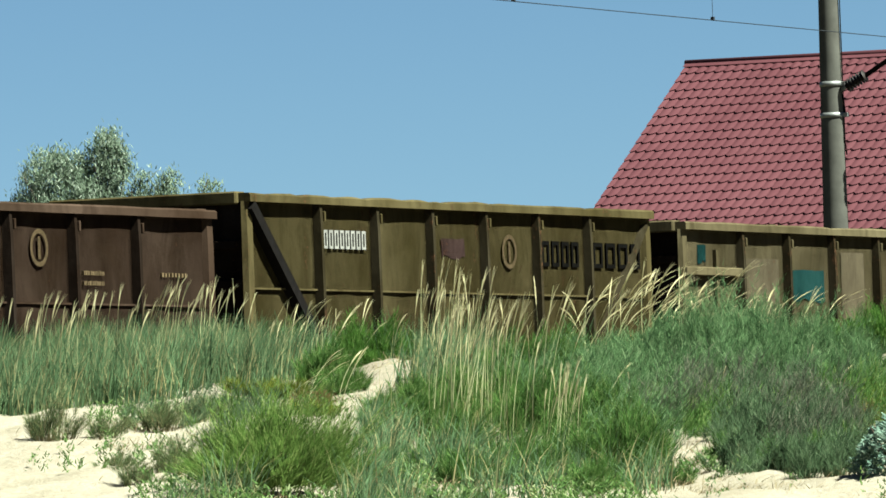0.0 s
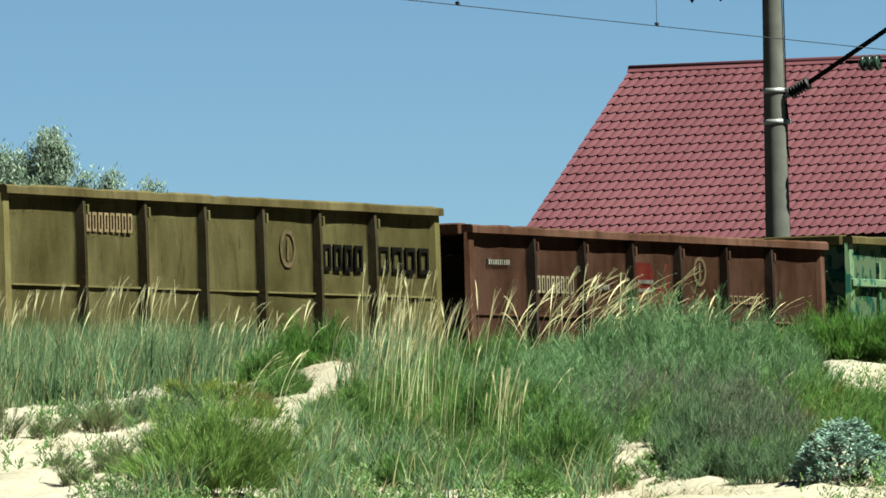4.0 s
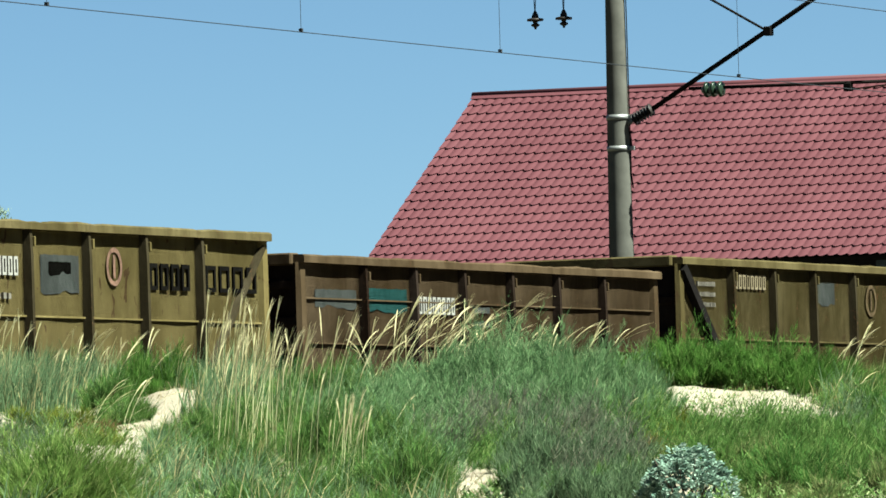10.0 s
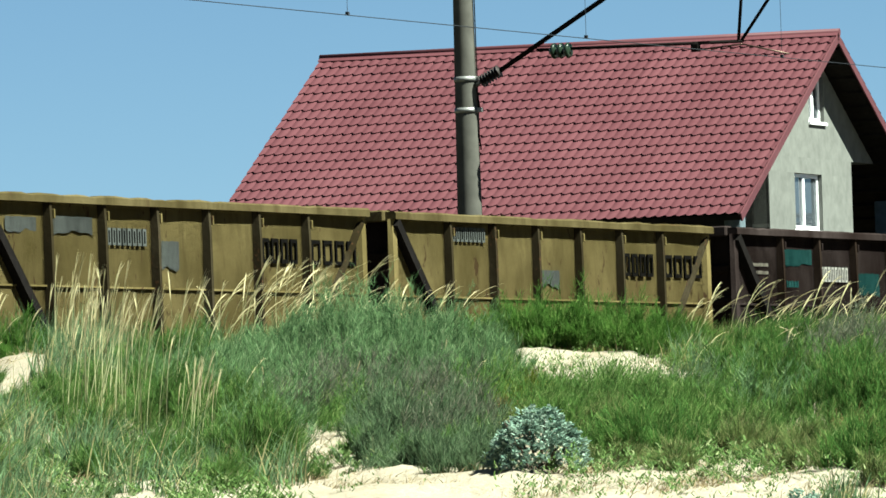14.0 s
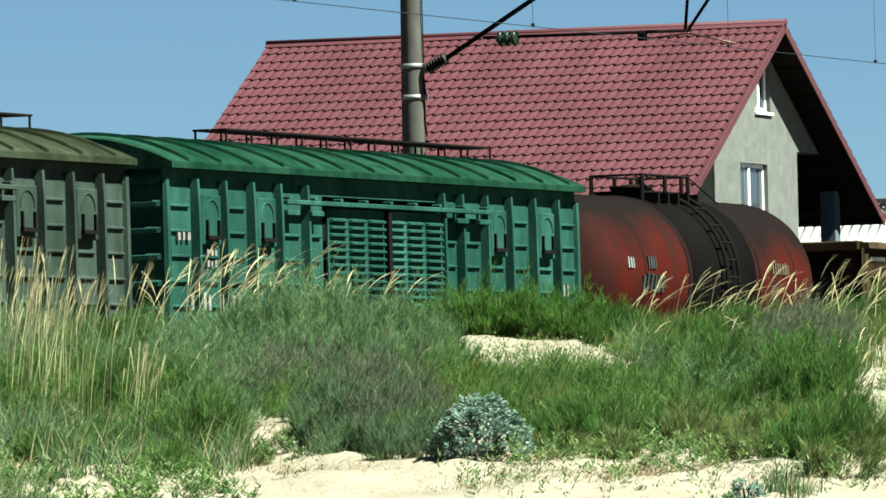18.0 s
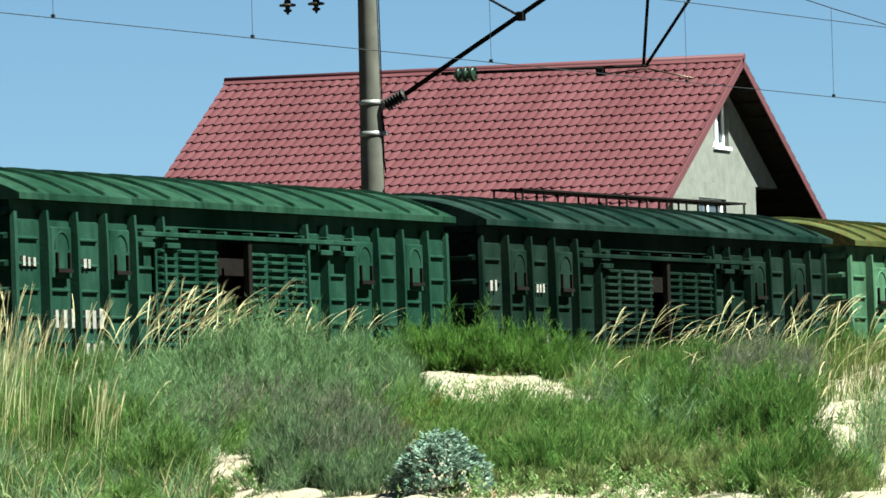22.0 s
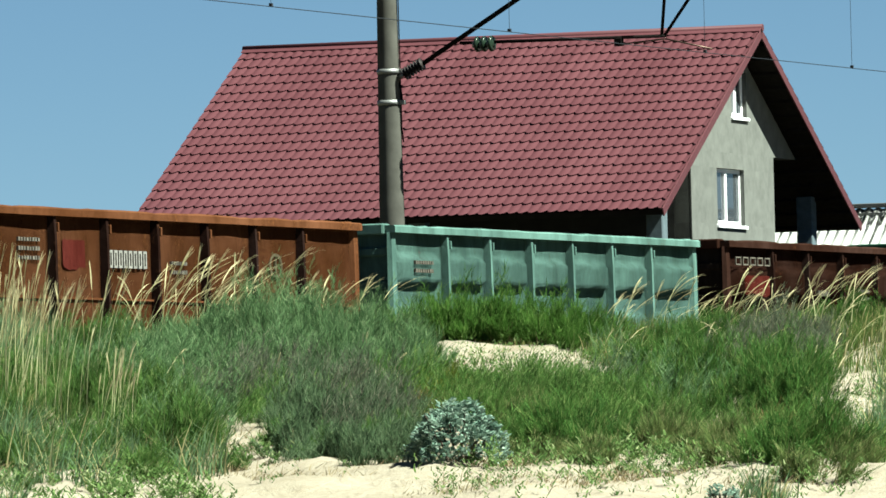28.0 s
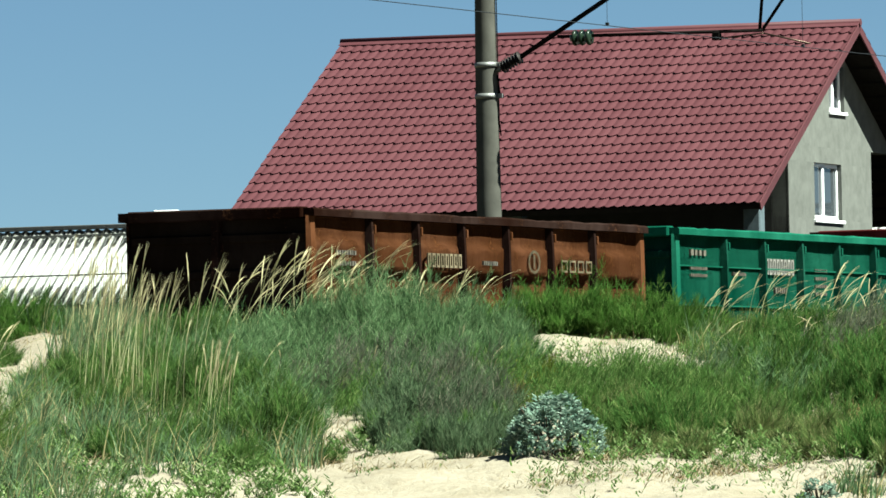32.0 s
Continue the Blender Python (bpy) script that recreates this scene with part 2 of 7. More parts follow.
def sand_material():
    m, nt, ln, bs = material("dune_sand")
    tc = nt.new("ShaderNodeTexCoord")
    v = tc.outputs["Object"]
    a = noise_node(nt, ln, 0.7, 5, 0.6, v)
    b = noise_node(nt, ln, 9.0, 6, 0.7, v)
    g = noise_node(nt, ln, 60.0, 3, 0.6, v)
    c = mix(nt, ln, ramp(nt, ln, a.outputs["Fac"], [(0.35, 0.0), (0.65, 1.0)]), (0.170, 0.147, 0.108), (0.215, 0.188, 0.144))
    c = mix(nt, ln, ramp(nt, ln, b.outputs["Fac"], [(0.45, 0.0), (0.75, 0.55)]), c, (0.13, 0.10, 0.066))
    c = mix(nt, ln, ramp(nt, ln, g.outputs["Fac"], [(0.55, 0.0), (0.75, 0.35)]), c, (0.13, 0.106, 0.078))
    # past the crest, along the railway and behind it, unseen ground darkened to cut bounced light
    sep = nt.new("ShaderNodeSeparateXYZ")
    ln.new(v, sep.inputs[0])
    across = nt.new("ShaderNodeMath")
    across.operation, across.inputs[1].default_value = "MULTIPLY_ADD", -NEAR.x
    ln.new(sep.outputs["X"], across.inputs[0])
    depth = nt.new("ShaderNodeMath")
    depth.operation, depth.inputs[1].default_value = "MULTIPLY", -NEAR.y
    ln.new(sep.outputs["Y"], depth.inputs[0])
    ln.new(depth.outputs[0], across.inputs[2])
    span = nt.new("ShaderNodeMapRange")
    span.inputs["From Min"].default_value, span.inputs["From Max"].default_value = 38.0, 46.0
    ln.new(across.outputs[0], span.inputs["Value"])
    unseen_ground = mix(nt, ln, b.outputs["Fac"], (0.045, 0.040, 0.025), (0.075, 0.065, 0.038))
    c = mix(nt, ln, span.outputs["Result"], c, unseen_ground)
    ln.new(c, bs.inputs["Base Color"])
    bs.inputs["Roughness"].default_value = 0.95
    bs.inputs["Specular IOR Level"].default_value = 0.05
    bump(nt, ln, b.outputs["Fac"], 0.7, 0.06, bs)
    return m


gx, gy = spaced(-3800, 3800, -14, 17, 0.2), spaced(-3800, 3900, 50, 108, 0.22)
GX, GY = np.meshgrid(gx, gy)
GZ = ground_z(GX, GY)
rs = np.random.RandomState(3)
near_dune = (GY > 50) & (GY < 108) & (GX > -14) & (GX < 17)
ripple = 0.030 * np.sin(3.1 * GX + 1.7 * np.sin(0.9 * GY)) * np.sin(1.3 * GY + 2.0 * np.sin(1.9 * GX)) + 0.016 * np.sin(6.3 * GX + 2.1 * GY) * np.sin(2.9 * GY - 1.2 * GX)
GZ = GZ + np.where(near_dune, rs.normal(0, 0.016, GZ.shape) + ripple, 0)
ii, jj = np.meshgrid(np.arange(len(gy) - 1), np.arange(len(gx) - 1), indexing="ij")
k = (ii * len(gx) + jj).ravel()
ground = from_arrays("ground", np.stack([GX, GY, GZ], -1).reshape(-1, 3), np.stack([k, k + 1, k + 1 + len(gx), k + len(gx)], 1), sand_material(), True)
tagged(ground, "pale beach sand rising into a wind-blown dune", "ground", kind="structure")

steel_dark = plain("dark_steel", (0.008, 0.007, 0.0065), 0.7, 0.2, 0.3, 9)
rail_steel = plain("rail_steel", (0.085, 0.060, 0.045), 0.45, 0.7, 0.3, 12)
ballast_stone = plain("ballast_stone", (0.115, 0.105, 0.095), 0.95, 0, 0.5, 22, 1.0)
bed = bmesh.new()
prof = [(-3.2, -0.78), (-1.75, -0.22), (1.75, -0.22), (3.2, -0.78)]
for x in (-640.0, 640.0):
    for y, z in prof:
        bed.verts.new((x, y, z))
bed.verts.ensure_lookup_table()
for i in range(3):
    bed.faces.new((bed.verts[i], bed.verts[i + 4], bed.verts[i + 5], bed.verts[i + 1]))
bed.faces.new([bed.verts[i] for i in (0, 1, 2, 3)])
bed.faces.new([bed.verts[i] for i in (7, 6, 5, 4)])
ob = put("track_bed", mesh_of("track_bed", bed), ballast_stone, at=TRACK)
tagged(ob, "grey crushed-stone ballast bed under the rails", "track bed", kind="structure")
track = tagged(new("railway_track"), "pair of worn steel rails on the ballast", "rails", kind="structure")
track.matrix_basis = TRACK
for y in (-0.76, 0.76):
    part("rail", bm_boxes([(-640, 640, y - 0.035, y + 0.035, -0.05, 0), (-640, 640, y - 0.01, y + 0.01, -0.16, -0.05), (-640, 640, y - 0.075, y + 0.075, -0.22, -0.16)]), rail_steel, track)


# ---- wagons ----
def bogie_mesh():
    bm = bm_boxes([(-1.2, 1.2, -1.06, -0.92, 0.42, 0.62), (-1.2, 1.2, 0.92, 1.06, 0.42, 0.62), (-0.25, 0.25, -1.0, 1.0, 0.45, 0.85)])
    for x in (-0.925, 0.925):
        for y in (-0.80, 0.70):
            add_lathe(bm, [(0.10, 0), (0.475, 0.0), (0.475, 0.10), (0.10, 0.10)], (x, y, 0.475), (0, 1, 0), 20)
        add_tube(bm, (x, -1.1, 0.475), (x, 1.1, 0.475), 0.08)
    return bm


def coupler_mesh():
    return bm_boxes([(0, 0.42, -0.11, 0.11, 0.95, 1.17), (0.40, 0.60, -0.2, 0.18, 0.90, 1.22)], 0.02)


def running_gear(wagon, half, spread):
    part_mesh = shared(("bogie",), bogie_mesh)
    for x in (-spread, spread):
        put("bogie", part_mesh, steel_dark, wagon, at=(x, 0, 0))
    cm = shared(("coupler",), coupler_mesh)
    put("coupler", cm, steel_dark, wagon, at=(half, 0, 0))
    put("coupler", cm, steel_dark, wagon, at=pose(-half, 0, 0, 0, 0, 180))


GON = 12.94
EDGES = [-6.47, -4.32, -2.59, -0.865, 0.865, 2.59, 4.32, 6.47]


def relief(xs, zs, depth, back=0.03, smooth=False):
    """One sheet over the grid lines xs, zs, pressed out towards -y by depth(x, z), closed behind."""
    bm = bmesh.new()
    g = [[bm.verts.new((x, -depth(x, z), z)) for x in xs] for z in zs]
    for a, b in zip(g, g[1:]):
        for i in range(len(xs) - 1):
            bm.faces.new((a[i], a[i + 1], b[i + 1], b[i])).smooth = smooth
    c = [bm.verts.new((x, back, z)) for x, z in ((xs[0], zs[0]), (xs[-1], zs[0]), (xs[-1], zs[-1]), (xs[0], zs[-1]))]
    bm.faces.new((c[3], c[2], c[1], c[0]))
    bm.faces.new((c[0], c[1], *g[0][::-1]))
    bm.faces.new((c[2], c[3], *g[-1]))
    bm.faces.new((c[3], c[0], *[r[0] for r in g]))
    bm.faces.new((c[1], c[2], *[r[-1] for r in g[::-1]]))
    bmesh.ops.recalc_face_normals(bm, faces=bm.faces)
    return bm


def lines(lo, hi, bands, e):
    """Grid lines from lo to hi with a pair on either edge of each band."""
    v = {lo, hi}
    for a, b in bands:
        v |= {round(t, 4) for t in (a, a + e, b - e, b) if lo < t < hi}
    return sorted(v)


def in_band(t, bands, e):
    return any(a + e * 0.5 < t < b - e * 0.5 for a, b in bands)


def smooth_step(t):
    t = max(0.0, min(1.0, t))
    return t * t * (3 - 2 * t)


def panel_mesh(w, z0, z1, style, seed):
    """A steel side panel, buckled, with pressed ribs where it has them; it looks along -y."""
    r = random.Random(seed)
    nx, nz = 14, 36
    bm = bmesh.new()
    grid = []
    ox, oz = r.uniform(0, 50), r.uniform(0, 50)
    for j in range(nz + 1):
        row = []
        for i in range(nx + 1):
            u, v = i / nx, j / nz
            x, z = (u - 0.5) * w, z0 + (z1 - z0) * v
            edge = min(1.0, 5 * min(u, 1 - u)) * min(1.0, 7 * min(v, 1 - v))
            y = -0.022 * edge * noise.noise(Vector((x * 1.1 + ox, z * 1.3 + oz, 0.3))) - 0.006 * noise.noise(Vector((x * 4 + ox, z * 4, 1.7)))
            if style == "pressed":
                inner = max(0.0, min(1.0, (0.42 - abs(u - 0.5)) * 14))
                for c in (0.28, 0.70):
                    y -= 0.12 * inner * smooth_step((0.125 + 0.012 * math.sin(9 * x + ox) - abs(v - c)) * 34)
            row.append(bm.verts.new((x, y, z)))
        grid.append(row)
    for j in range(nz):
        for i in range(nx):
            bm.faces.new((grid[j][i], grid[j][i + 1], grid[j + 1][i + 1], grid[j + 1][i])).smooth = True
    bmesh.ops.solidify(bm, geom=list(bm.faces), thickness=-0.012)
    return bm


def post_mesh(h0, h1, w=0.10, d=0.115):
    """A side post: a hat section, thicker towards the sill."""
    bm = bmesh.new()
    rings = []
    for z, k in ((h0, 1.25), (h0 + 0.5, 1.12), (h1 - 0.35, 1.0), (h1, 0.85)):
        rings.append([bm.verts.new(p) for p in ((-w * 0.5, 0, z), (-w * 0.36, -d * k, z), (w * 0.36, -d * k, z), (w * 0.5, 0, z))])
    for a, b in zip(rings, rings[1:]):
        for i in range(3):
            bm.faces.new((a[i], a[i + 1], b[i + 1], b[i]))
        bm.faces.new((a[3], a[0], b[0], b[3]))
    bm.faces.new(rings[0][::-1])
    bm.faces.new(rings[-1])
    return bm


def end_mesh(z0, z1):
    bands = [(z, z + 0.15) for z in (z0 + 0.08, z0 + 0.60, z0 + 1.12, z0 + 1.64)]
    return relief([-1.42, -1.36, 1.36, 1.42], lines(z0, z1 - 0.05, bands, 0.03), lambda x, z: 0.07 if in_band(z, bands, 0.03) and abs(x) < 1.4 else 0.0)


def slanted(x0, z0, x1, z1, w, y0, y1):
    """A flat bar in the side's plane from (x0, z0) to (x1, z1)."""
    dx, dz = x1 - x0, z1 - z0
    l = math.hypot(dx, dz)
    px, pz = -dz / l * w / 2, dx / l * w / 2
    bm = bmesh.new()
    lo = [bm.verts.new((x, y0, z)) for x, z in ((x0 + px, z0 + pz), (x0 - px, z0 - pz), (x1 - px, z1 - pz), (x1 + px, z1 + pz))]
    hi = [bm.verts.new((v.co.x, y1, v.co.z)) for v in lo]
    bm.faces.new(lo)
    bm.faces.new(hi[::-1])
    for i in range(4):
        bm.faces.new((lo[i], hi[i], hi[(i + 1) % 4], lo[(i + 1) % 4]))
    bmesh.ops.recalc_face_normals(bm, faces=bm.faces)
    return bm


def bars_mesh(x, z, count, wide, high, y, seed, row_gap=0.0, rows=1):
    """Writing that cannot be lettered: a row of plain upright bars."""
    r = random.Random(seed)
    bxs, step = [], wide / count
    for k in range(rows):
        for i in range(count):
            a = x + i * step + step * 0.14
            bxs.append((a, a + step * r.uniform(0.34, 0.66), y, y + 0.045, z - k * row_gap, z - k * row_gap + high * r.uniform(0.82, 1.0)))
    return bm_boxes(bxs)


def glyph_mesh(wide, high, stroke):
    """A plain open frame that stands for one letter or figure."""
    return bm_boxes([(0, stroke, 0, 0.02, 0, high), (wide - stroke, wide, 0, 0.02, 0, high), (stroke, wide - stroke, 0, 0.02, 0, stroke), (stroke, wide - stroke, 0, 0.02, high - stroke, high)])


def patch_mesh(x0, x1, z0, z1, seed):
    """A patch of brushed paint with uneven edges."""
    r = random.Random(seed)
    n = 14
    bm = bmesh.new()
    low = [z0 + r.uniform(-0.008, 0.008) - 0.025 * math.sin(i * 0.5 + seed) - 0.012 * math.sin(i * 1.3 + 2 * seed) for i in range(n + 1)]
    up = [z1 - r.uniform(0.0, 0.012) for i in range(n + 1)]
    side = [r.uniform(0.0, 0.03), r.uniform(0.0, 0.03)]
    a = [bm.verts.new((x0 + side[0] * (i == 0) - side[1] * (i == n) + (x1 - x0) * i / n, 0, z)) for i, z in enumerate(low)]
    b = [bm.verts.new((x0 + side[1] * (i == 0) - side[0] * (i == n) + (x1 - x0) * i / n, 0, z)) for i, z in enumerate(up)]
    for i in range(n):
        bm.faces.new((a[i], a[i + 1], b[i + 1], b[i]))
    bmesh.ops.solidify(bm, geom=list(bm.faces), thickness=-0.012)
    return bm


def dented_rail(y0, y1, z0, z1, seed):
    """The top rail: a box beam, bent and dented along its upper edge."""
    r = random.Random(seed)
    bm, rings, n = bmesh.new(), [], 52
    for i in range(n + 1):
        x = -6.47 + 12.94 * i / n
        d = 0.014 * noise.noise(Vector((x * 0.7, seed * 3.1, 0))) + (r.uniform(-0.03, 0.012) if r.random() < 0.3 else 0.0)
        e = 0.012 * noise.noise(Vector((x * 0.9, seed * 5.3, 4)))
        rings.append([bm.verts.new(p) for p in ((x, y0 + e, z0 + 0.4 * e), (x, y1, z0), (x, y1, z1 + d), (x, y0 + 0.03, z1 + d), (x, y0 + e, z1 - 0.025 + 0.5 * d))])
    for a, b in zip(rings, rings[1:]):
        for i in range(5):
            bm.faces.new((a[i], a[(i + 1) % 5], b[(i + 1) % 5], b[i]))
    bm.faces.new(rings[0])
    bm.faces.new(rings[-1][::-1])
    bmesh.ops.recalc_face_normals(bm, faces=bm.faces)
    return bm


def oval_mesh(x, z, rx, rz, y, t=0.25):
    """A painted oval ring with an upright bar, as on the ore wagons."""
    bm = bmesh.new()
    n = 28
    rings = []
    for k, yy in ((1.0, y), (1.0 - t, y)):
        rings.append([bm.verts.new((x + rx * k * math.cos(a), yy, z + rz * k * math.sin(a))) for a in (2 * math.pi * i / n for i in range(n))])
    for i in range(n):
        bm.faces.new((rings[0][i], rings[0][(i + 1) % n], rings[1][(i + 1) % n], rings[1][i]))
    vs = [bm.verts.new(p) for p in ((x - rx * 0.14, y, z - rz * 0.6), (x + rx * 0.14, y, z - rz * 0.6), (x + rx * 0.14, y, z + rz * 0.6), (x - rx * 0.14, y, z + rz * 0.6))]
    bm.faces.new(vs)
    bmesh.ops.solidify(bm, geom=list(bm.faces), thickness=0.02)
    return bm


WHITE = plain("faded_white_marking", (0.1686, 0.1618, 0.1455), 0.7, 0, 0.45, 14)
PINK = plain("faded_pink_marking", (0.1617, 0.0970, 0.0706), 0.7, 0, 0.4, 14)
BLACKP = plain("black_marking", (0.0035, 0.0032, 0.0028), 0.7, 0, 0.4, 14)
OCHRE = plain("faded_ochre_marking", (0.0932, 0.0666, 0.0374), 0.75, 0, 0.4, 14)
MINTP = wagon_paint("mint_paint_patch", (0.1180, 0.2250, 0.1880), wear=0.2, grime=0.5)
TEALP = wagon_paint("teal_paint_patch", (0.0093, 0.0348, 0.0323), wear=0.3, grime=0.5)
REDP = wagon_paint("red_paint_patch", (0.0715, 0.0115, 0.0080), wear=0.3, grime=0.5)
MAROONP = wagon_paint("maroon_paint_patch", (0.041, 0.024, 0.021), wear=0.55, grime=0.5)
GREYP = wagon_paint("grey_paint_patch", (0.0440, 0.0476, 0.0440), wear=0.3, grime=0.5)
CREAMP = wagon_paint("cream_paint_patch", (0.1043, 0.0840, 0.0525), wear=0.35, grime=0.5)
INKS = dict(white=WHITE, pink=PINK, black=BLACKP, ochre=OCHRE, mint=MINTP, teal=TEALP, red=REDP, maroon=MAROONP, grey=GREYP, cream=CREAMP)

PAINTS = {
    "olive": wagon_paint("olive_wagon_paint", (0.0654, 0.0543, 0.0209), wear=0.4, grime=0.5, spots=0.6),
    "olive_spotted": wagon_paint("rust_spotted_olive_paint", (0.0821, 0.0640, 0.0244), wear=0.35, grime=0.4, spots=0.9),
    "olive_dark": wagon_paint("dirty_olive_paint", (0.0466, 0.0362, 0.0146), wear=0.5, grime=0.6, spots=0.5),
    "brown": wagon_paint("old_brown_wagon_paint", (0.0278, 0.0167, 0.0106), wear=0.4),
    "brown_olive": wagon_paint("brown_olive_wagon_paint", (0.0375, 0.0250, 0.0130), wear=0.5),
    "umber": wagon_paint("red_umber_wagon_paint", (0.0400, 0.0190, 0.0115), wear=0.4),
    "maroon": wagon_paint("dark_maroon_wagon_paint", (0.0140, 0.0095, 0.0085), wear=0.25),
    "redbrown": wagon_paint("red_brown_wagon_paint", (0.0760, 0.0265, 0.0130), wear=0.5),
    "rust": wagon_paint("rusty_orange_wagon_paint", (0.0677, 0.0251, 0.0096), rust=(0.1181, 0.0468, 0.0173), wear=0.7),
    "darkrust": wagon_paint("dark_rust_wagon_paint", (0.0184, 0.0072, 0.0043), rust=(0.0466, 0.0182, 0.0091), wear=0.6),
    "red": wagon_paint("dull_red_wagon_paint", (0.0473, 0.0059, 0.0059), wear=0.15, grime=0.3),
    "green": wagon_paint("bright_green_wagon_paint", (0.0081, 0.0658, 0.0394), wear=0.12, grime=0.35),
    "darkgreen": wagon_paint("dark_green_wagon_paint", (0.0075, 0.0320, 0.0185), wear=0.25),
    "mint": wagon_paint("pale_mint_wagon_paint", (0.0640, 0.1128, 0.0954), wear=0.4, grime=0.5),
    "patchwork": wagon_paint("patchy_olive_tan_paint", (0.0619, 0.0494, 0.0258), wear=0.35),
}


def camo_paint():
    """Pale green with dabs of teal brushed over it."""
    m, nt, ln, bs = material("teal_dabbed_green_paint")
    v, rnd = coords(nt, ln)
    dabs = noise_node(nt, ln, 4.6, 2, 0.4, v, (1.0, 1.0, 0.7), 0.9)
    fine = noise_node(nt, ln, 18, 5, 0.7, v)
    c = mix(nt, ln, ramp(nt, ln, dabs.outputs["Fac"], [(0.53, 0.0), (0.56, 1.0)]), (0.070, 0.100, 0.056), (0.006, 0.040, 0.029))
    c = mix(nt, ln, ramp(nt, ln, fine.outputs["Fac"], [(0.35, 0.4), (0.7, 0.0)]), c, (0.03, 0.035, 0.018))
    ln.new(c, bs.inputs["Base Color"])
    bs.inputs["Roughness"].default_value = 0.6
    bs.inputs["Specular IOR Level"].default_value = 0.0
    bump(nt, ln, fine.outputs["Fac"], 0.2, 0.01, bs)
    return m


PAINTS["camo"] = camo_paint()
# trims darker than the body: shade on posts and ends is in the paint
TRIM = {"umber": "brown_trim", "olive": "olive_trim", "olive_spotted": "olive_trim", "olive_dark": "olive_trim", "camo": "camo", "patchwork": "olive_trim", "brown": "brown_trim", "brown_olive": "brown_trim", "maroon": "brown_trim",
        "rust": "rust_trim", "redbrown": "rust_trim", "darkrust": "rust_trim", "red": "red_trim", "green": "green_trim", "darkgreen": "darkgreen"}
PAINTS["olive_trim"] = wagon_paint("rusted_olive_shade_trim", (0.0206, 0.0160, 0.0077), wear=0.6)
PAINTS["brown_trim"] = wagon_paint("brown_shade_trim", (0.0123, 0.0077, 0.0051), wear=0.4)
PAINTS["rust_trim"] = wagon_paint("rust_shade_trim", (0.0099, 0.0039, 0.0025), wear=0.6)
PAINTS["red_trim"] = wagon_paint("red_shade_trim", (0.0277, 0.0040, 0.0040), wear=0.3)
PAINTS["green_trim"] = wagon_paint("green_shade_trim", (0.0053, 0.0383, 0.0238), wear=0.2)


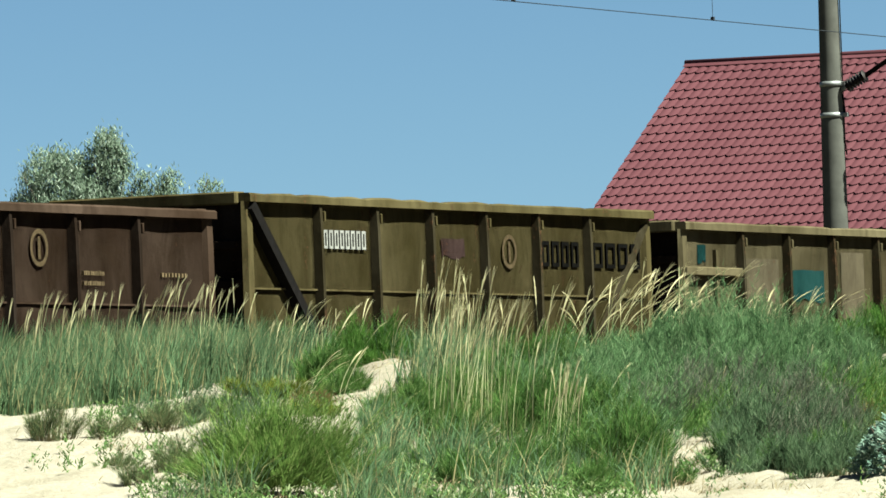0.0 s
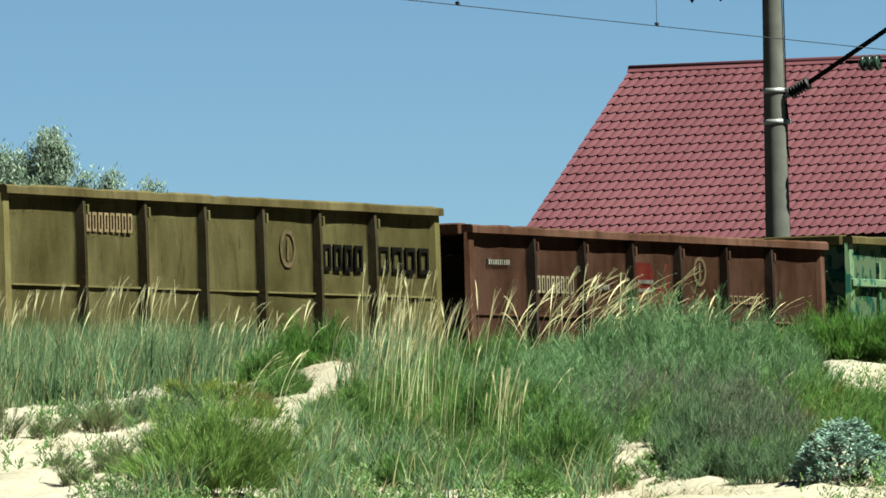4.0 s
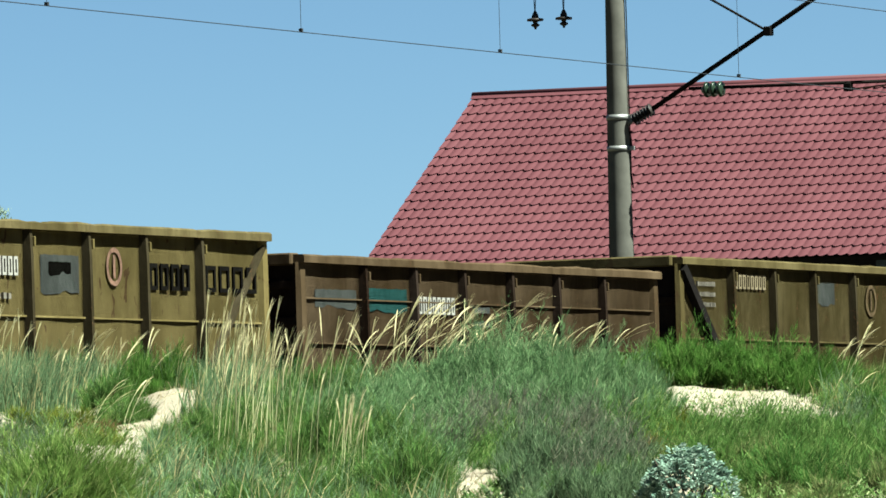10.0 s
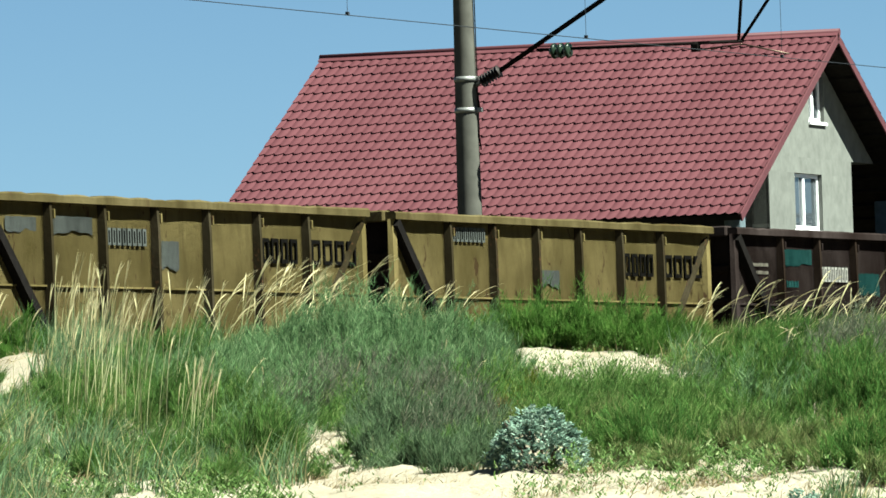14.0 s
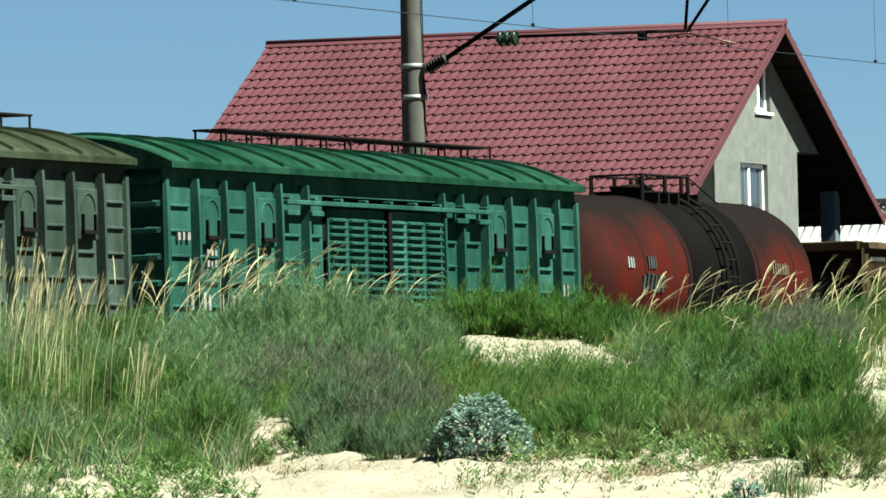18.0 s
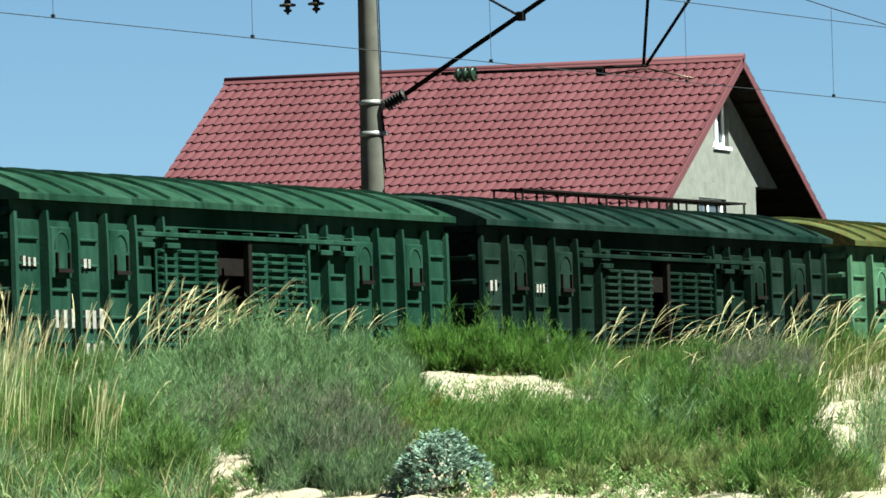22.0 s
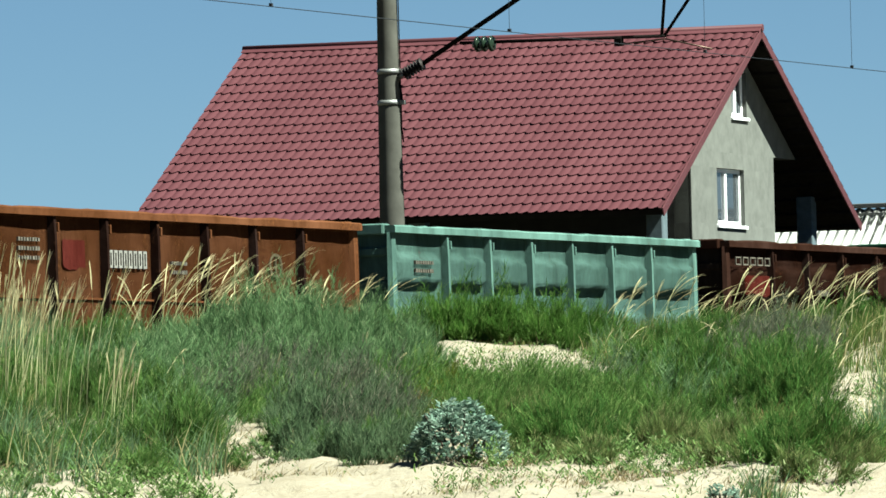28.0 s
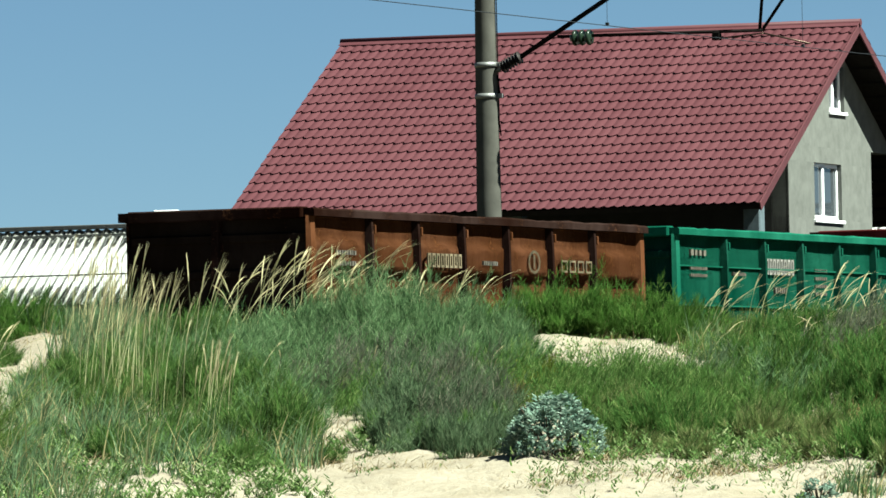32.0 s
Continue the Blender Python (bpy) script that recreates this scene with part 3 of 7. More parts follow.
def gondola(spec):
    """An open-topped ore wagon. spec: top height, paint, panel style, ribbed ends, braces, marks."""
    top, col, style = spec["top"], spec["paint"], spec.get("style", "flat")
    body, trim = PAINTS[col], PAINTS[TRIM.get(col, col)]
    chord = PAINTS[spec.get("chord", {"camo": "olive_dark", "olive": "olive_dark", "olive_spotted": "olive_dark"}.get(col, col))]
    g = new("gondola_wagon")
    z0, z1 = 1.22, top - 0.11
    wall = -1.44
    put("underframe", shared(("underframe",), lambda: bm_boxes([(-6.45, 6.45, -1.42, 1.42, 1.08, 1.22), (-6.6, 6.6, -0.22, 0.22, 0.85, 1.1), (-6.45, 6.45, -1.5, -1.38, 0.98, 1.24), (-6.45, 6.45, 1.38, 1.5, 0.98, 1.24)], 0.01)), trim, g)
    for i, (a, b) in enumerate(zip(EDGES, EDGES[1:])):
        w = round(b - a, 3)
        seed = spec["id"] * 10 + i
        put("side_panel", shared(("side_panel", w, round(z1, 2), style, seed % 23), lambda: panel_mesh(w, z0, z1, style, seed % 23)), body, g, at=((a + b) / 2, wall, 0))
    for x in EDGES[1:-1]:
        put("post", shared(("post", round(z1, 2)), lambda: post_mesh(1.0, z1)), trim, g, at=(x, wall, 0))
        put("hinge_lug", shared(("hinge_lug",), lambda: bm_boxes([(0.06, 0.10, -0.125, -0.02, -0.34, -0.21)], 0.006)), body, g, at=(x, wall, top))
    for x in (EDGES[0] + 0.09, EDGES[-1] - 0.09):
        put("corner_post", shared(("corner_post", round(z1, 2)), lambda: post_mesh(1.0, z1, 0.22, 0.07)), body, g, at=(x, wall, 0))
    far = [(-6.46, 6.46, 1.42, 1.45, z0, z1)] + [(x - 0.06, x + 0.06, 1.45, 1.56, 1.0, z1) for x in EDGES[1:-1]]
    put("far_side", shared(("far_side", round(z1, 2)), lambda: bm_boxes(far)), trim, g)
    put("top_rail", shared(("top_rail", round(top, 2), spec["id"] % 4), lambda: dented_rail(-1.575, -1.40, top - 0.12, top, spec["id"] % 4)), chord, g)
    put("top_rail", shared(("top_rail", round(top, 2), 9), lambda: dented_rail(1.40, 1.575, top - 0.13, top, 9)), chord, g)
    # end walls swap to a darker trim that stands for their shade
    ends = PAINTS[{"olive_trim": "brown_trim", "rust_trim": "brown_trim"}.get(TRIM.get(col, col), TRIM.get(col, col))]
    for s in (-1, 1):
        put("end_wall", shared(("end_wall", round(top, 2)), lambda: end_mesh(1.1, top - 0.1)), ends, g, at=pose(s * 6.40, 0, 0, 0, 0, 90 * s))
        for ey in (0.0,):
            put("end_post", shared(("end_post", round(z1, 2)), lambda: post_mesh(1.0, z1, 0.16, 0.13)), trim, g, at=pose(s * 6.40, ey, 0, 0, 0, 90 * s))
        put("end_rail", shared(("end_rail", round(top, 2)), lambda: bm_boxes([(-0.15, 0.15, -1.398, 1.398, top - 0.15, top + 0.02)], 0.02)), chord, g, at=(s * 6.40, 0, 0))
    if style == "flat" and not spec.get("ribs"):
        put("side_rail", shared(("side_rail", round(top, 2)), lambda: bm_boxes([(-6.3, 6.3, -1.475, -1.425, top - 1.27, top - 1.245)])), body, g)
    elif style == "lined":
        put("side_rail", shared(("side_rail2", round(top, 2)), lambda: bm_boxes([(-6.3, 6.3, -1.48, -1.425, top - 0.62, top - 0.60), (-6.3, 6.3, -1.48, -1.425, top - 1.25, top - 1.23)])), body, g)
    if spec.get("ribs"):
        for a, b in ((EDGES[0], EDGES[1]), (EDGES[-2], EDGES[-1])):
            for dz in (0.66, 1.33):
                part("end_rib", bm_boxes([(a + 0.04, b - 0.07, -1.56, -1.42, top - dz - 0.13, top - dz)], 0.015), body, g)
            part("door_stay", bm_boxes([((a + b) / 2 + 0.15, (a + b) / 2 + 0.23, -1.50, -1.43, 1.3, top - 0.4)]), body, g)
    if spec.get("brace"):
        # this brace is near black to stand for the shadow along it
        part("brace", slanted(EDGES[0] + 0.10, top - 0.16, EDGES[1] - 0.10, top - 2.0, 0.15, -1.57, -1.43), steel_dark, g, "diagonal brace with its shadow in the dark colour")
        part("brace", slanted(EDGES[-1] - 0.12, top - 0.2, EDGES[-2] + 0.15, top - 2.0, 0.085, -1.52, -1.43), trim, g)
    running_gear(g, 6.47, 4.33)
    for order, (kind, pan, ink, *v) in enumerate(spec.get("marks", ())):
        a, b = EDGES[pan] + 0.16, EDGES[pan + 1] - 0.16
        w = b - a
        y = wall - (0.145 if style == "pressed" else 0.022)
        if kind == "word":        # big letters low in two panels
            step = w * 0.94 / v[2]
            for k in range(v[2]):
                put("letter", shared(("letter", round(step, 3), v[1]), lambda: glyph_mesh(step * 0.72, v[1], min(step * 0.22, v[1] * 0.16))), INKS[ink], g, at=(a + (k + 0.15) * step, y - 0.016, top - v[0]))
        elif kind == "rows":
            part("stencil", bars_mesh(a + w * v[2], top - v[0], 2 * v[3], w * 0.40, v[1] * 0.72, y - 0.016, pan, v[1] * 1.6, v[4]), INKS[FADED.get(ink, ink)], g)["kind"] = "stuff"
        elif kind == "oval":
            part("emblem", oval_mesh((a + b) / 2, top - v[0], w * 0.17, v[1], y - 0.008), INKS[ink], g, ink + " painted oval")
        elif kind == "patch":     # left, right, top, bottom as shares of the panel and metres under the top
            part("paint_patch", patch_mesh(a - 0.08 + (w + 0.16) * v[0], a - 0.08 + (w + 0.16) * v[1], top - v[3], top - v[2], spec["id"] * 7 + pan), INKS[ink], g, ink + " painted patch", at=(0, y + 0.012 - 0.0015 * order, 0))
    tagged(g, spec["label"], "wagon", "freight train wagons")
    return g


FASCIA = 0.03


def roof_z(t, eave, crown):
    """Height of the wagon roof at a share t of its half width."""
    return eave + FASCIA + (crown - FASCIA) * (1 - abs(t) ** 2.1)


def bulged_roof(half, w, eave, crown):
    """A shell roof, round in section over an upright edge, dropping at both ends."""
    bm = bmesh.new()
    n, rings = 16, []
    for x in (-half, -half + 0.35, half - 0.35, half):
        k = 1.0 if abs(x) < half - 0.1 else 0.9
        ring = [bm.verts.new((x, -w, eave - 0.06))]
        ring += [bm.verts.new((x, w * (-1 + 2 * i / n), eave + (roof_z(-1 + 2 * i / n, eave, crown) - eave) * k)) for i in range(n + 1)]
        ring.append(bm.verts.new((x, w, eave - 0.06)))
        rings.append(ring)
    for a, b in zip(rings, rings[1:]):
        for i in range(len(a) - 1):
            bm.faces.new((a[i], b[i], b[i + 1], a[i + 1])).smooth = 0 < i < len(a) - 2
        bm.faces.new((a[-1], b[-1], b[0], a[0]))
    bm.faces.new(rings[0][::-1])
    bm.faces.new(rings[-1])
    bmesh.ops.recalc_face_normals(bm, faces=bm.faces)
    return bm


def roof_rib(w, eave, crown):
    """One pressed rib that follows the roof's curve."""
    bm = bmesh.new()
    n, rings = 12, []
    for i in range(n + 1):
        t = -0.985 + 1.97 * i / n
        z = roof_z(t, eave, crown)
        rings.append([bm.verts.new((x, w * t, z + dz)) for x, dz in ((-0.045, -0.02), (-0.03, 0.05), (0.03, 0.05), (0.045, -0.02))])
    for a, b in zip(rings, rings[1:]):
        for i in range(3):
            bm.faces.new((a[i], b[i], b[i + 1], a[i + 1]))
    bm.faces.new(rings[0])
    bm.faces.new(rings[-1][::-1])
    bmesh.ops.recalc_face_normals(bm, faces=bm.faces)
    return bm


def slatted(w, z0, z1, cols, step):
    """A sliding door leaf: columns of pressed horizontal ribs."""
    cw = w / cols
    xb = [(-w / 2 + c * cw + 0.06, -w / 2 + (c + 1) * cw - 0.06) for c in range(cols)]
    n = int((z1 - z0 - 0.1) / step)
    zb = [(z0 + 0.06 + k * step, z0 + 0.06 + k * step + step * 0.62) for k in range(n)]
    return relief(lines(-w / 2, w / 2, xb, 0.015), lines(z0, z1, zb, 0.02), lambda x, z: 0.06 if in_band(x, xb, 0.015) and in_band(z, zb, 0.02) else 0.0)


def ribbed_panel(w, z0, z1, gaps):
    """A wall panel with short pressed beads across it."""
    zb, z = [], z1 - 0.28
    while z > z0 + 0.1:
        zb.append((z, z + 0.06))
        z -= gaps
    xb = [(-w * 0.36, w * 0.36)]
    return relief(lines(-w / 2, w / 2, xb, 0.02), lines(z0, z1, zb, 0.02), lambda x, z: 0.045 if in_band(x, xb, 0.02) and in_band(z, zb, 0.02) else 0.0)


def hatch_mesh():
    """A loading hatch: raised flap with an arch and a black latch yoke."""
    bm = bm_boxes([(-0.33, 0.33, -0.07, 0.0, -0.72, 0.0)], 0.015)
    return bm


def latch_mesh():
    return bm_boxes([(-0.22, -0.18, -0.11, -0.07, -0.585, -0.36), (0.18, 0.22, -0.11, -0.07, -0.585, -0.36), (-0.24, 0.24, -0.13, -0.07, -0.64, -0.585)])


def arch_mesh():
    """A half ring of rod pressed into the flap."""
    bm, rings = bmesh.new(), []
    for i in range(13):
        a = math.pi * i / 12
        rings.append([bm.verts.new(((0.23 + 0.016 * math.cos(b)) * math.cos(a), -0.072 + 0.016 * math.sin(b), -0.30 + (0.23 + 0.016 * math.cos(b)) * math.sin(a))) for b in (math.pi * k / 3 for k in range(6))])
    for p, q in zip(rings, rings[1:]):
        for k in range(6):
            bm.faces.new((p[k], p[(k + 1) % 6], q[(k + 1) % 6], q[k]))
    bm.faces.new(rings[0])
    bm.faces.new(rings[-1][::-1])
    bmesh.ops.recalc_face_normals(bm, faces=bm.faces)
    return bm


def boxcar(spec):
    """A covered wagon: ribbed walls, round roof, double sliding doors with their track."""
    half, eave, crown = spec["half"], 3.83, 0.47
    col, roofm = spec["body"], spec["roof"]
    b = new("covered_wagon")
    y = -1.52
    put("underframe", shared(("box_frame", half), lambda: bm_boxes([(-half, half, -1.45, 1.45, 1.05, 1.2), (-half - 0.1, half + 0.1, -0.22, 0.22, 0.85, 1.1)], 0.01)), steel_dark, b)
    put("roof", shared(("roof", half), lambda: bulged_roof(half + 0.04, 1.69, eave, crown)), roofm, b, spec.get("roof_label", ""))
    for i in range(int(half * 2 / 1.12)):
        x = -half + 0.6 + i * (2 * half - 1.2) / (int(half * 2 / 1.12) - 1)
        put("roof_rib", shared(("roof_rib",), lambda: roof_rib(1.69, eave, crown)), roofm, b, at=(x, 0, 0))
    put("eave_strip", shared(("eave_strip", half), lambda: bm_boxes([(-half, half, -1.50, 1.52, eave - 0.34, eave - 0.06)])), col, b)
    short = half < 7.5
    door = 2.22 if not short else 1.98
    pitch = 0.98
    xs, x = [], -half
    while x < -door - 0.4:
        xs.append((x, min(x + pitch, -door)))
        x += pitch
    xs[-1] = (xs[-1][0], -door)
    xs += [(-c, -a) for a, c in xs[::-1]]
    for i, (a, c) in enumerate(xs):
        w = round(c - a, 3)
        put("wall_panel", shared(("wall_panel", w), lambda: ribbed_panel(w, 1.2, eave - 0.34, 0.36)), col, b, at=((a + c) / 2, y, 0))
        if abs(a) > 0.1 and i:
            put("post", shared(("box_post",), lambda: post_mesh(1.1, eave - 0.2, 0.10, 0.13)), col, b, at=(a, y, 0))
    for s in (-1, 1):
        put("corner_post", shared(("box_corner",), lambda: post_mesh(1.0, eave - 0.2, 0.14, 0.06)), col, b, at=(s * (half - 0.06), y, 0))
    if not short:
        for x in (-half + 1.47, -half + 3.43, half - 3.43, half - 1.47):
            h = put("hatch", shared(("hatch",), hatch_mesh), col, b, at=(x, y - 0.02, eave - 0.42))
            put("latch", shared(("latch",), latch_mesh), steel_dark, h, "black steel latch yoke")
            put("arch", shared(("arch",), arch_mesh), col, h)
    gap = spec.get("gap", 0.0)
    leaf = door
    plainleaf = spec.get("plain_leaf", False)
    # added near-black sheet across the doorway, in place of the unlit inside
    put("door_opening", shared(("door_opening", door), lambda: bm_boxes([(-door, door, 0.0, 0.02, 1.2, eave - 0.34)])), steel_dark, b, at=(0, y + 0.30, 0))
    lm = shared(("door", leaf), lambda: slatted(leaf - 0.06, 1.25, eave - 0.52, 3, 0.112))
    ribs = [(k * leaf / 4 - 0.035, k * leaf / 4 + 0.035) for k in (-1.9, -1, 0, 1, 1.9)]
    pl = shared(("plain_door", leaf), lambda: relief(lines(-leaf / 2, leaf / 2, ribs, 0.012), [1.25, eave - 0.52], lambda x, z: 0.05 if in_band(x, ribs, 0.012) else 0.0))
    put("door", pl if plainleaf else lm, col, b, at=(-leaf / 2 - gap, y - 0.07, 0))
    put("door", lm, col, b, at=(leaf / 2, y - 0.07, 0))
    put("door_edge", shared(("door_edge",), lambda: bm_boxes([(-0.06, 0.06, -0.10, 0.0, 1.25, eave - 0.5)], 0.01)), spec.get("edge", steel_dark), b, "dark rubber door edge", at=(0, y - 0.06, 0))
    rail = [(-door * 1.76, door * 1.76, -0.17, -0.06, eave - 0.50, eave - 0.43)]
    n = 9
    for i in range(n):
        x = -door * 1.7 + i * door * 3.4 / (n - 1)
        rail.append((x - 0.05, x + 0.05, -0.16, -0.02, eave - 0.432, eave - 0.38))
    for x in (-door * 1.65, -door * 1.25, door * 1.25, door * 1.65):
        rail.append((x - 0.22, x + 0.22, -0.16, -0.05, eave - 0.66, eave - 0.58))
    put("door_track", shared(("door_track", door), lambda: bm_boxes(rail, 0.01)), spec.get("track", col), b, at=(0, y - 0.03, 0))
    far = [(-half, half, 1.50, 1.53, 1.2, eave - 0.1)]
    put("far_wall", shared(("box_far", half), lambda: bm_boxes(far)), col, b)
    for s in (-1, 1):
        eb = [(z, z + 0.12) for z in (1.3, 1.68, 2.06, 2.44, 2.82, 3.2, 3.55)]
        put("end_wall", shared(("box_end",), lambda: relief([-1.5, -1.42, 1.42, 1.5], lines(1.1, eave, eb, 0.03), lambda x, z: 0.03 if in_band(z, eb, 0.03) and abs(x) < 1.45 else 0.0)), col, b, at=pose(s * half, 0, 0, 0, 0, 90 * s))
    if spec.get("walkway"):
        z = eave + crown + 0.20
        wk = bm_boxes([(-half * 0.36, half * 0.95, -0.28, -0.02, z, z + 0.03), (-half * 0.36, half * 0.95, 0.02, 0.28, z, z + 0.03)])
        for i in range(12):
            x = -half * 0.355 + i * half * 1.30 / 11
            add_tube(wk, (x, -0.25, eave + crown - 0.05), (x, -0.25, z), 0.018, n=6)
            add_tube(wk, (x, 0.25, eave + crown - 0.05), (x, 0.25, z), 0.018, n=6)
        part("walkway", wk, steel_dark, b, "black iron roof walkway")
    running_gear(b, half, half - 2.6)
    for x, z, n, w, h, rows, ink in spec.get("marks", ()):
        part("stencil", bars_mesh(x, z, n, w, h, y - 0.05, int(abs(x) * 10), h * 1.6, rows), INKS[ink], b)["kind"] = "stuff"
    for x0, x1, z0, z1, ink in spec.get("patches", ()):
        part("paint_patch", bm_boxes([(x0, x1, y - 0.05, y, z0, z1)], 0.004), INKS[ink], b, ink + " painted patch")
    tagged(b, spec["label"], "wagon", "freight train wagons")
    return b


def tank_shell(half, r, sag=0.78):
    prof = []
    for i in range(9):
        a = math.pi / 2 * i / 8
        prof.append((r * math.sin(a) ** 0.92, -half + sag * (1 - math.cos(a))))
    prof += [(p, -h) for p, h in prof[::-1]]
    bm = bmesh.new()
    add_lathe(bm, prof, (0, 0, 0), (1, 0, 0), 56)
    return bm


def strap_mesh(r, w=0.05):
    bm = bmesh.new()
    add_lathe(bm, [(r - 0.02, -w), (r + 0.018, -w), (r + 0.018, w), (r - 0.02, w)], (0, 0, 0), (1, 0, 0), 56)
    return bm


def tank_wagon(spec):
    half, r, zc = spec["half"], spec["r"], spec["zc"]
    t = new("tank_wagon")
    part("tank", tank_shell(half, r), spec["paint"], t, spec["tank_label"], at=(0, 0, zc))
    part("underframe", bm_boxes([(-5.6, 5.6, -0.3, 0.3, 0.9, 1.15), (-5.6, -4.2, -1.4, 1.4, 1.05, 1.18), (4.2, 5.6, -1.4, 1.4, 1.05, 1.18), (-3.9, -3.3, -1.2, 1.2, 1.1, zc - r * 0.8), (3.3, 3.9, -1.2, 1.2, 1.1, zc - r * 0.8)], 0.01), steel_dark, t)
    for x in spec["straps"]:
        put("strap", shared(("strap", r), lambda: strap_mesh(r)), spec.get("strap_paint", steel_dark), t, at=(x, 0, zc))
    for x0, x1 in spec.get("bands", ()):
        part("dark_band", strap_mesh(r - 0.008, (x1 - x0) / 2), spec["band_paint"], t, "oil-blackened band round the tank", at=((x0 + x1) / 2, 0, zc))
    for x in spec.get("seams", ()):
        put("seam", shared(("seam", r), lambda: strap_mesh(r - 0.011, 0.014)), spec["seam_paint"], t, "stained weld seam", at=(x, 0, zc))
    zt = zc + r
    top_rail = zt + spec.get("rail_top", 0.42)
    w0, w1 = spec["deck"]
    wide = spec.get("wide_deck")
    yd = 0.98 if wide else 0.42
    part("deck", bm_boxes([(w0, w1, -yd, yd, zt + 0.06, zt + 0.10)]), steel_dark, t, "dark steel top platform")
    for x in np.linspace(w0 + 0.1, w1 - 0.2, 5):
        part("joist", bm_boxes([(x, x + 0.06, -0.7, 0.7, zt - 0.12, zt + 0.058)]), steel_dark, t)
    hm = bmesh.new()
    add_lathe(hm, [(0.33, 0.0), (0.33, 0.16), (0.36, 0.18), (0.36, 0.22), (0.1, 0.25)], ((w0 + w1) / 2 - 0.4, 0, zt - 0.03), n=20)
    part("manhole", hm, spec.get("hatch_paint", steel_dark), t)
    if wide:
        for x in np.linspace(w0, w1, spec["posts"]):
            for yy in (-1.0, 1.0):
                part("deck_leg", bm_boxes([(x - 0.04, x + 0.04, yy - 0.03, yy + 0.03, zt - 0.44, zt + 0.13)], 0.006), spec["rail_paint"], t)
        lip = bm_boxes([(w0, w1, -1.03, -0.985, zt + 0.05, zt + 0.12)], 0.006)
        part("deck_edge", lip, spec["strap_paint"], t, "thin olive edge of the platform")
        post = bmesh.new()
        add_tube(post, (w0 - 0.35, -0.9, zt - 0.3), (w0 - 0.35, -0.9, zt + 0.36), 0.04, n=8)
        part("vent_pipe", post, steel_dark, t, "short black pipe")
    else:
        rail = bmesh.new()
        for yy in (-0.45, 0.45):
            for x in list(np.linspace(w0, w1, spec["posts"])) + [w1 - 0.3]:
                add_tube(rail, (x, yy, zt - 0.25), (x, yy, top_rail), 0.035, n=6)
            add_tube(rail, (w0, yy, top_rail), (w1, yy, top_rail), 0.022, n=6)
        for x in (w0, w1):
            add_tube(rail, (x, -0.45, top_rail), (x, 0.45, top_rail), 0.022, n=6)
        if spec.get("cable"):
            add_tube(rail, (w1, -0.45, top_rail), (w1 + 1.5, -0.4, zt - 0.05), 0.014, n=6)
            add_tube(rail, (w1, 0.45, top_rail), (w1 + 1.5, 0.4, zt - 0.05), 0.014, n=6)
        part("handrail", rail, spec.get("rail_paint", steel_dark), t, "thin pipe handrail round the platform")
    lx = spec["ladder"]
    lad = bmesh.new()
    pts = [(-math.sin(a) * (r + 0.12), zc + math.cos(a) * (r + 0.12)) for a in np.linspace(0.35, 1.45, 9)] + [(-(r + 0.14), zc - 0.6), (-(r + 0.14), 1.2)]
    for dx in (-0.26, 0.26):
        for p, q in zip(pts, pts[1:]):
            add_tube(lad, (lx + dx, p[0], p[1]), (lx + dx, q[0], q[1]), 0.032, n=6)
    z = zt - 0.2
    while z > 1.3:
        yy = np.interp(z, [p[1] for p in pts[::-1]], [p[0] for p in pts[::-1]])
        add_tube(lad, (lx - 0.26, yy, z), (lx + 0.26, yy, z), 0.022, n=6)
        z -= 0.29
    part("ladder", lad, steel_dark, t, "black steel access ladder")
    running_gear(t, 5.6, 3.9)
    for x, z, n, w, h, rows, ink, back in spec.get("marks", ()):
        a = math.acos(max(-1, min(1, (z - zc) / r)))
        tilt = pose(x, -math.sin(a) * (r + 0.006), z, -math.degrees(math.pi / 2 - a), 0, 0)
        if back:
            part("paint_patch", bm_boxes([(-0.08, w + 0.08, -0.006, 0.02, -0.06 - h * 1.6 * (rows - 1), h + 0.06)]), INKS[back], t, back + " painted patch", at=tilt)
        part("stencil", bars_mesh(0, 0, n, w, h, -0.022, int(abs(x) * 10) + n, h * 1.6, rows), INKS[ink], t, at=tilt)["kind"] = "stuff"
    tagged(t, spec["label"], "wagon", "freight train wagons")
    return t


def F(z=0.85, ink="black", h=0.36):
    """The two words of big letters on the last two panels, and the oval before them."""
    return [("word", 5, ink, z, h, 4), ("word", 6, ink, z, h, 4)]


def N(pan, z, ink="white", h=0.25):
    return [("word", pan, ink, z, h, 8)]


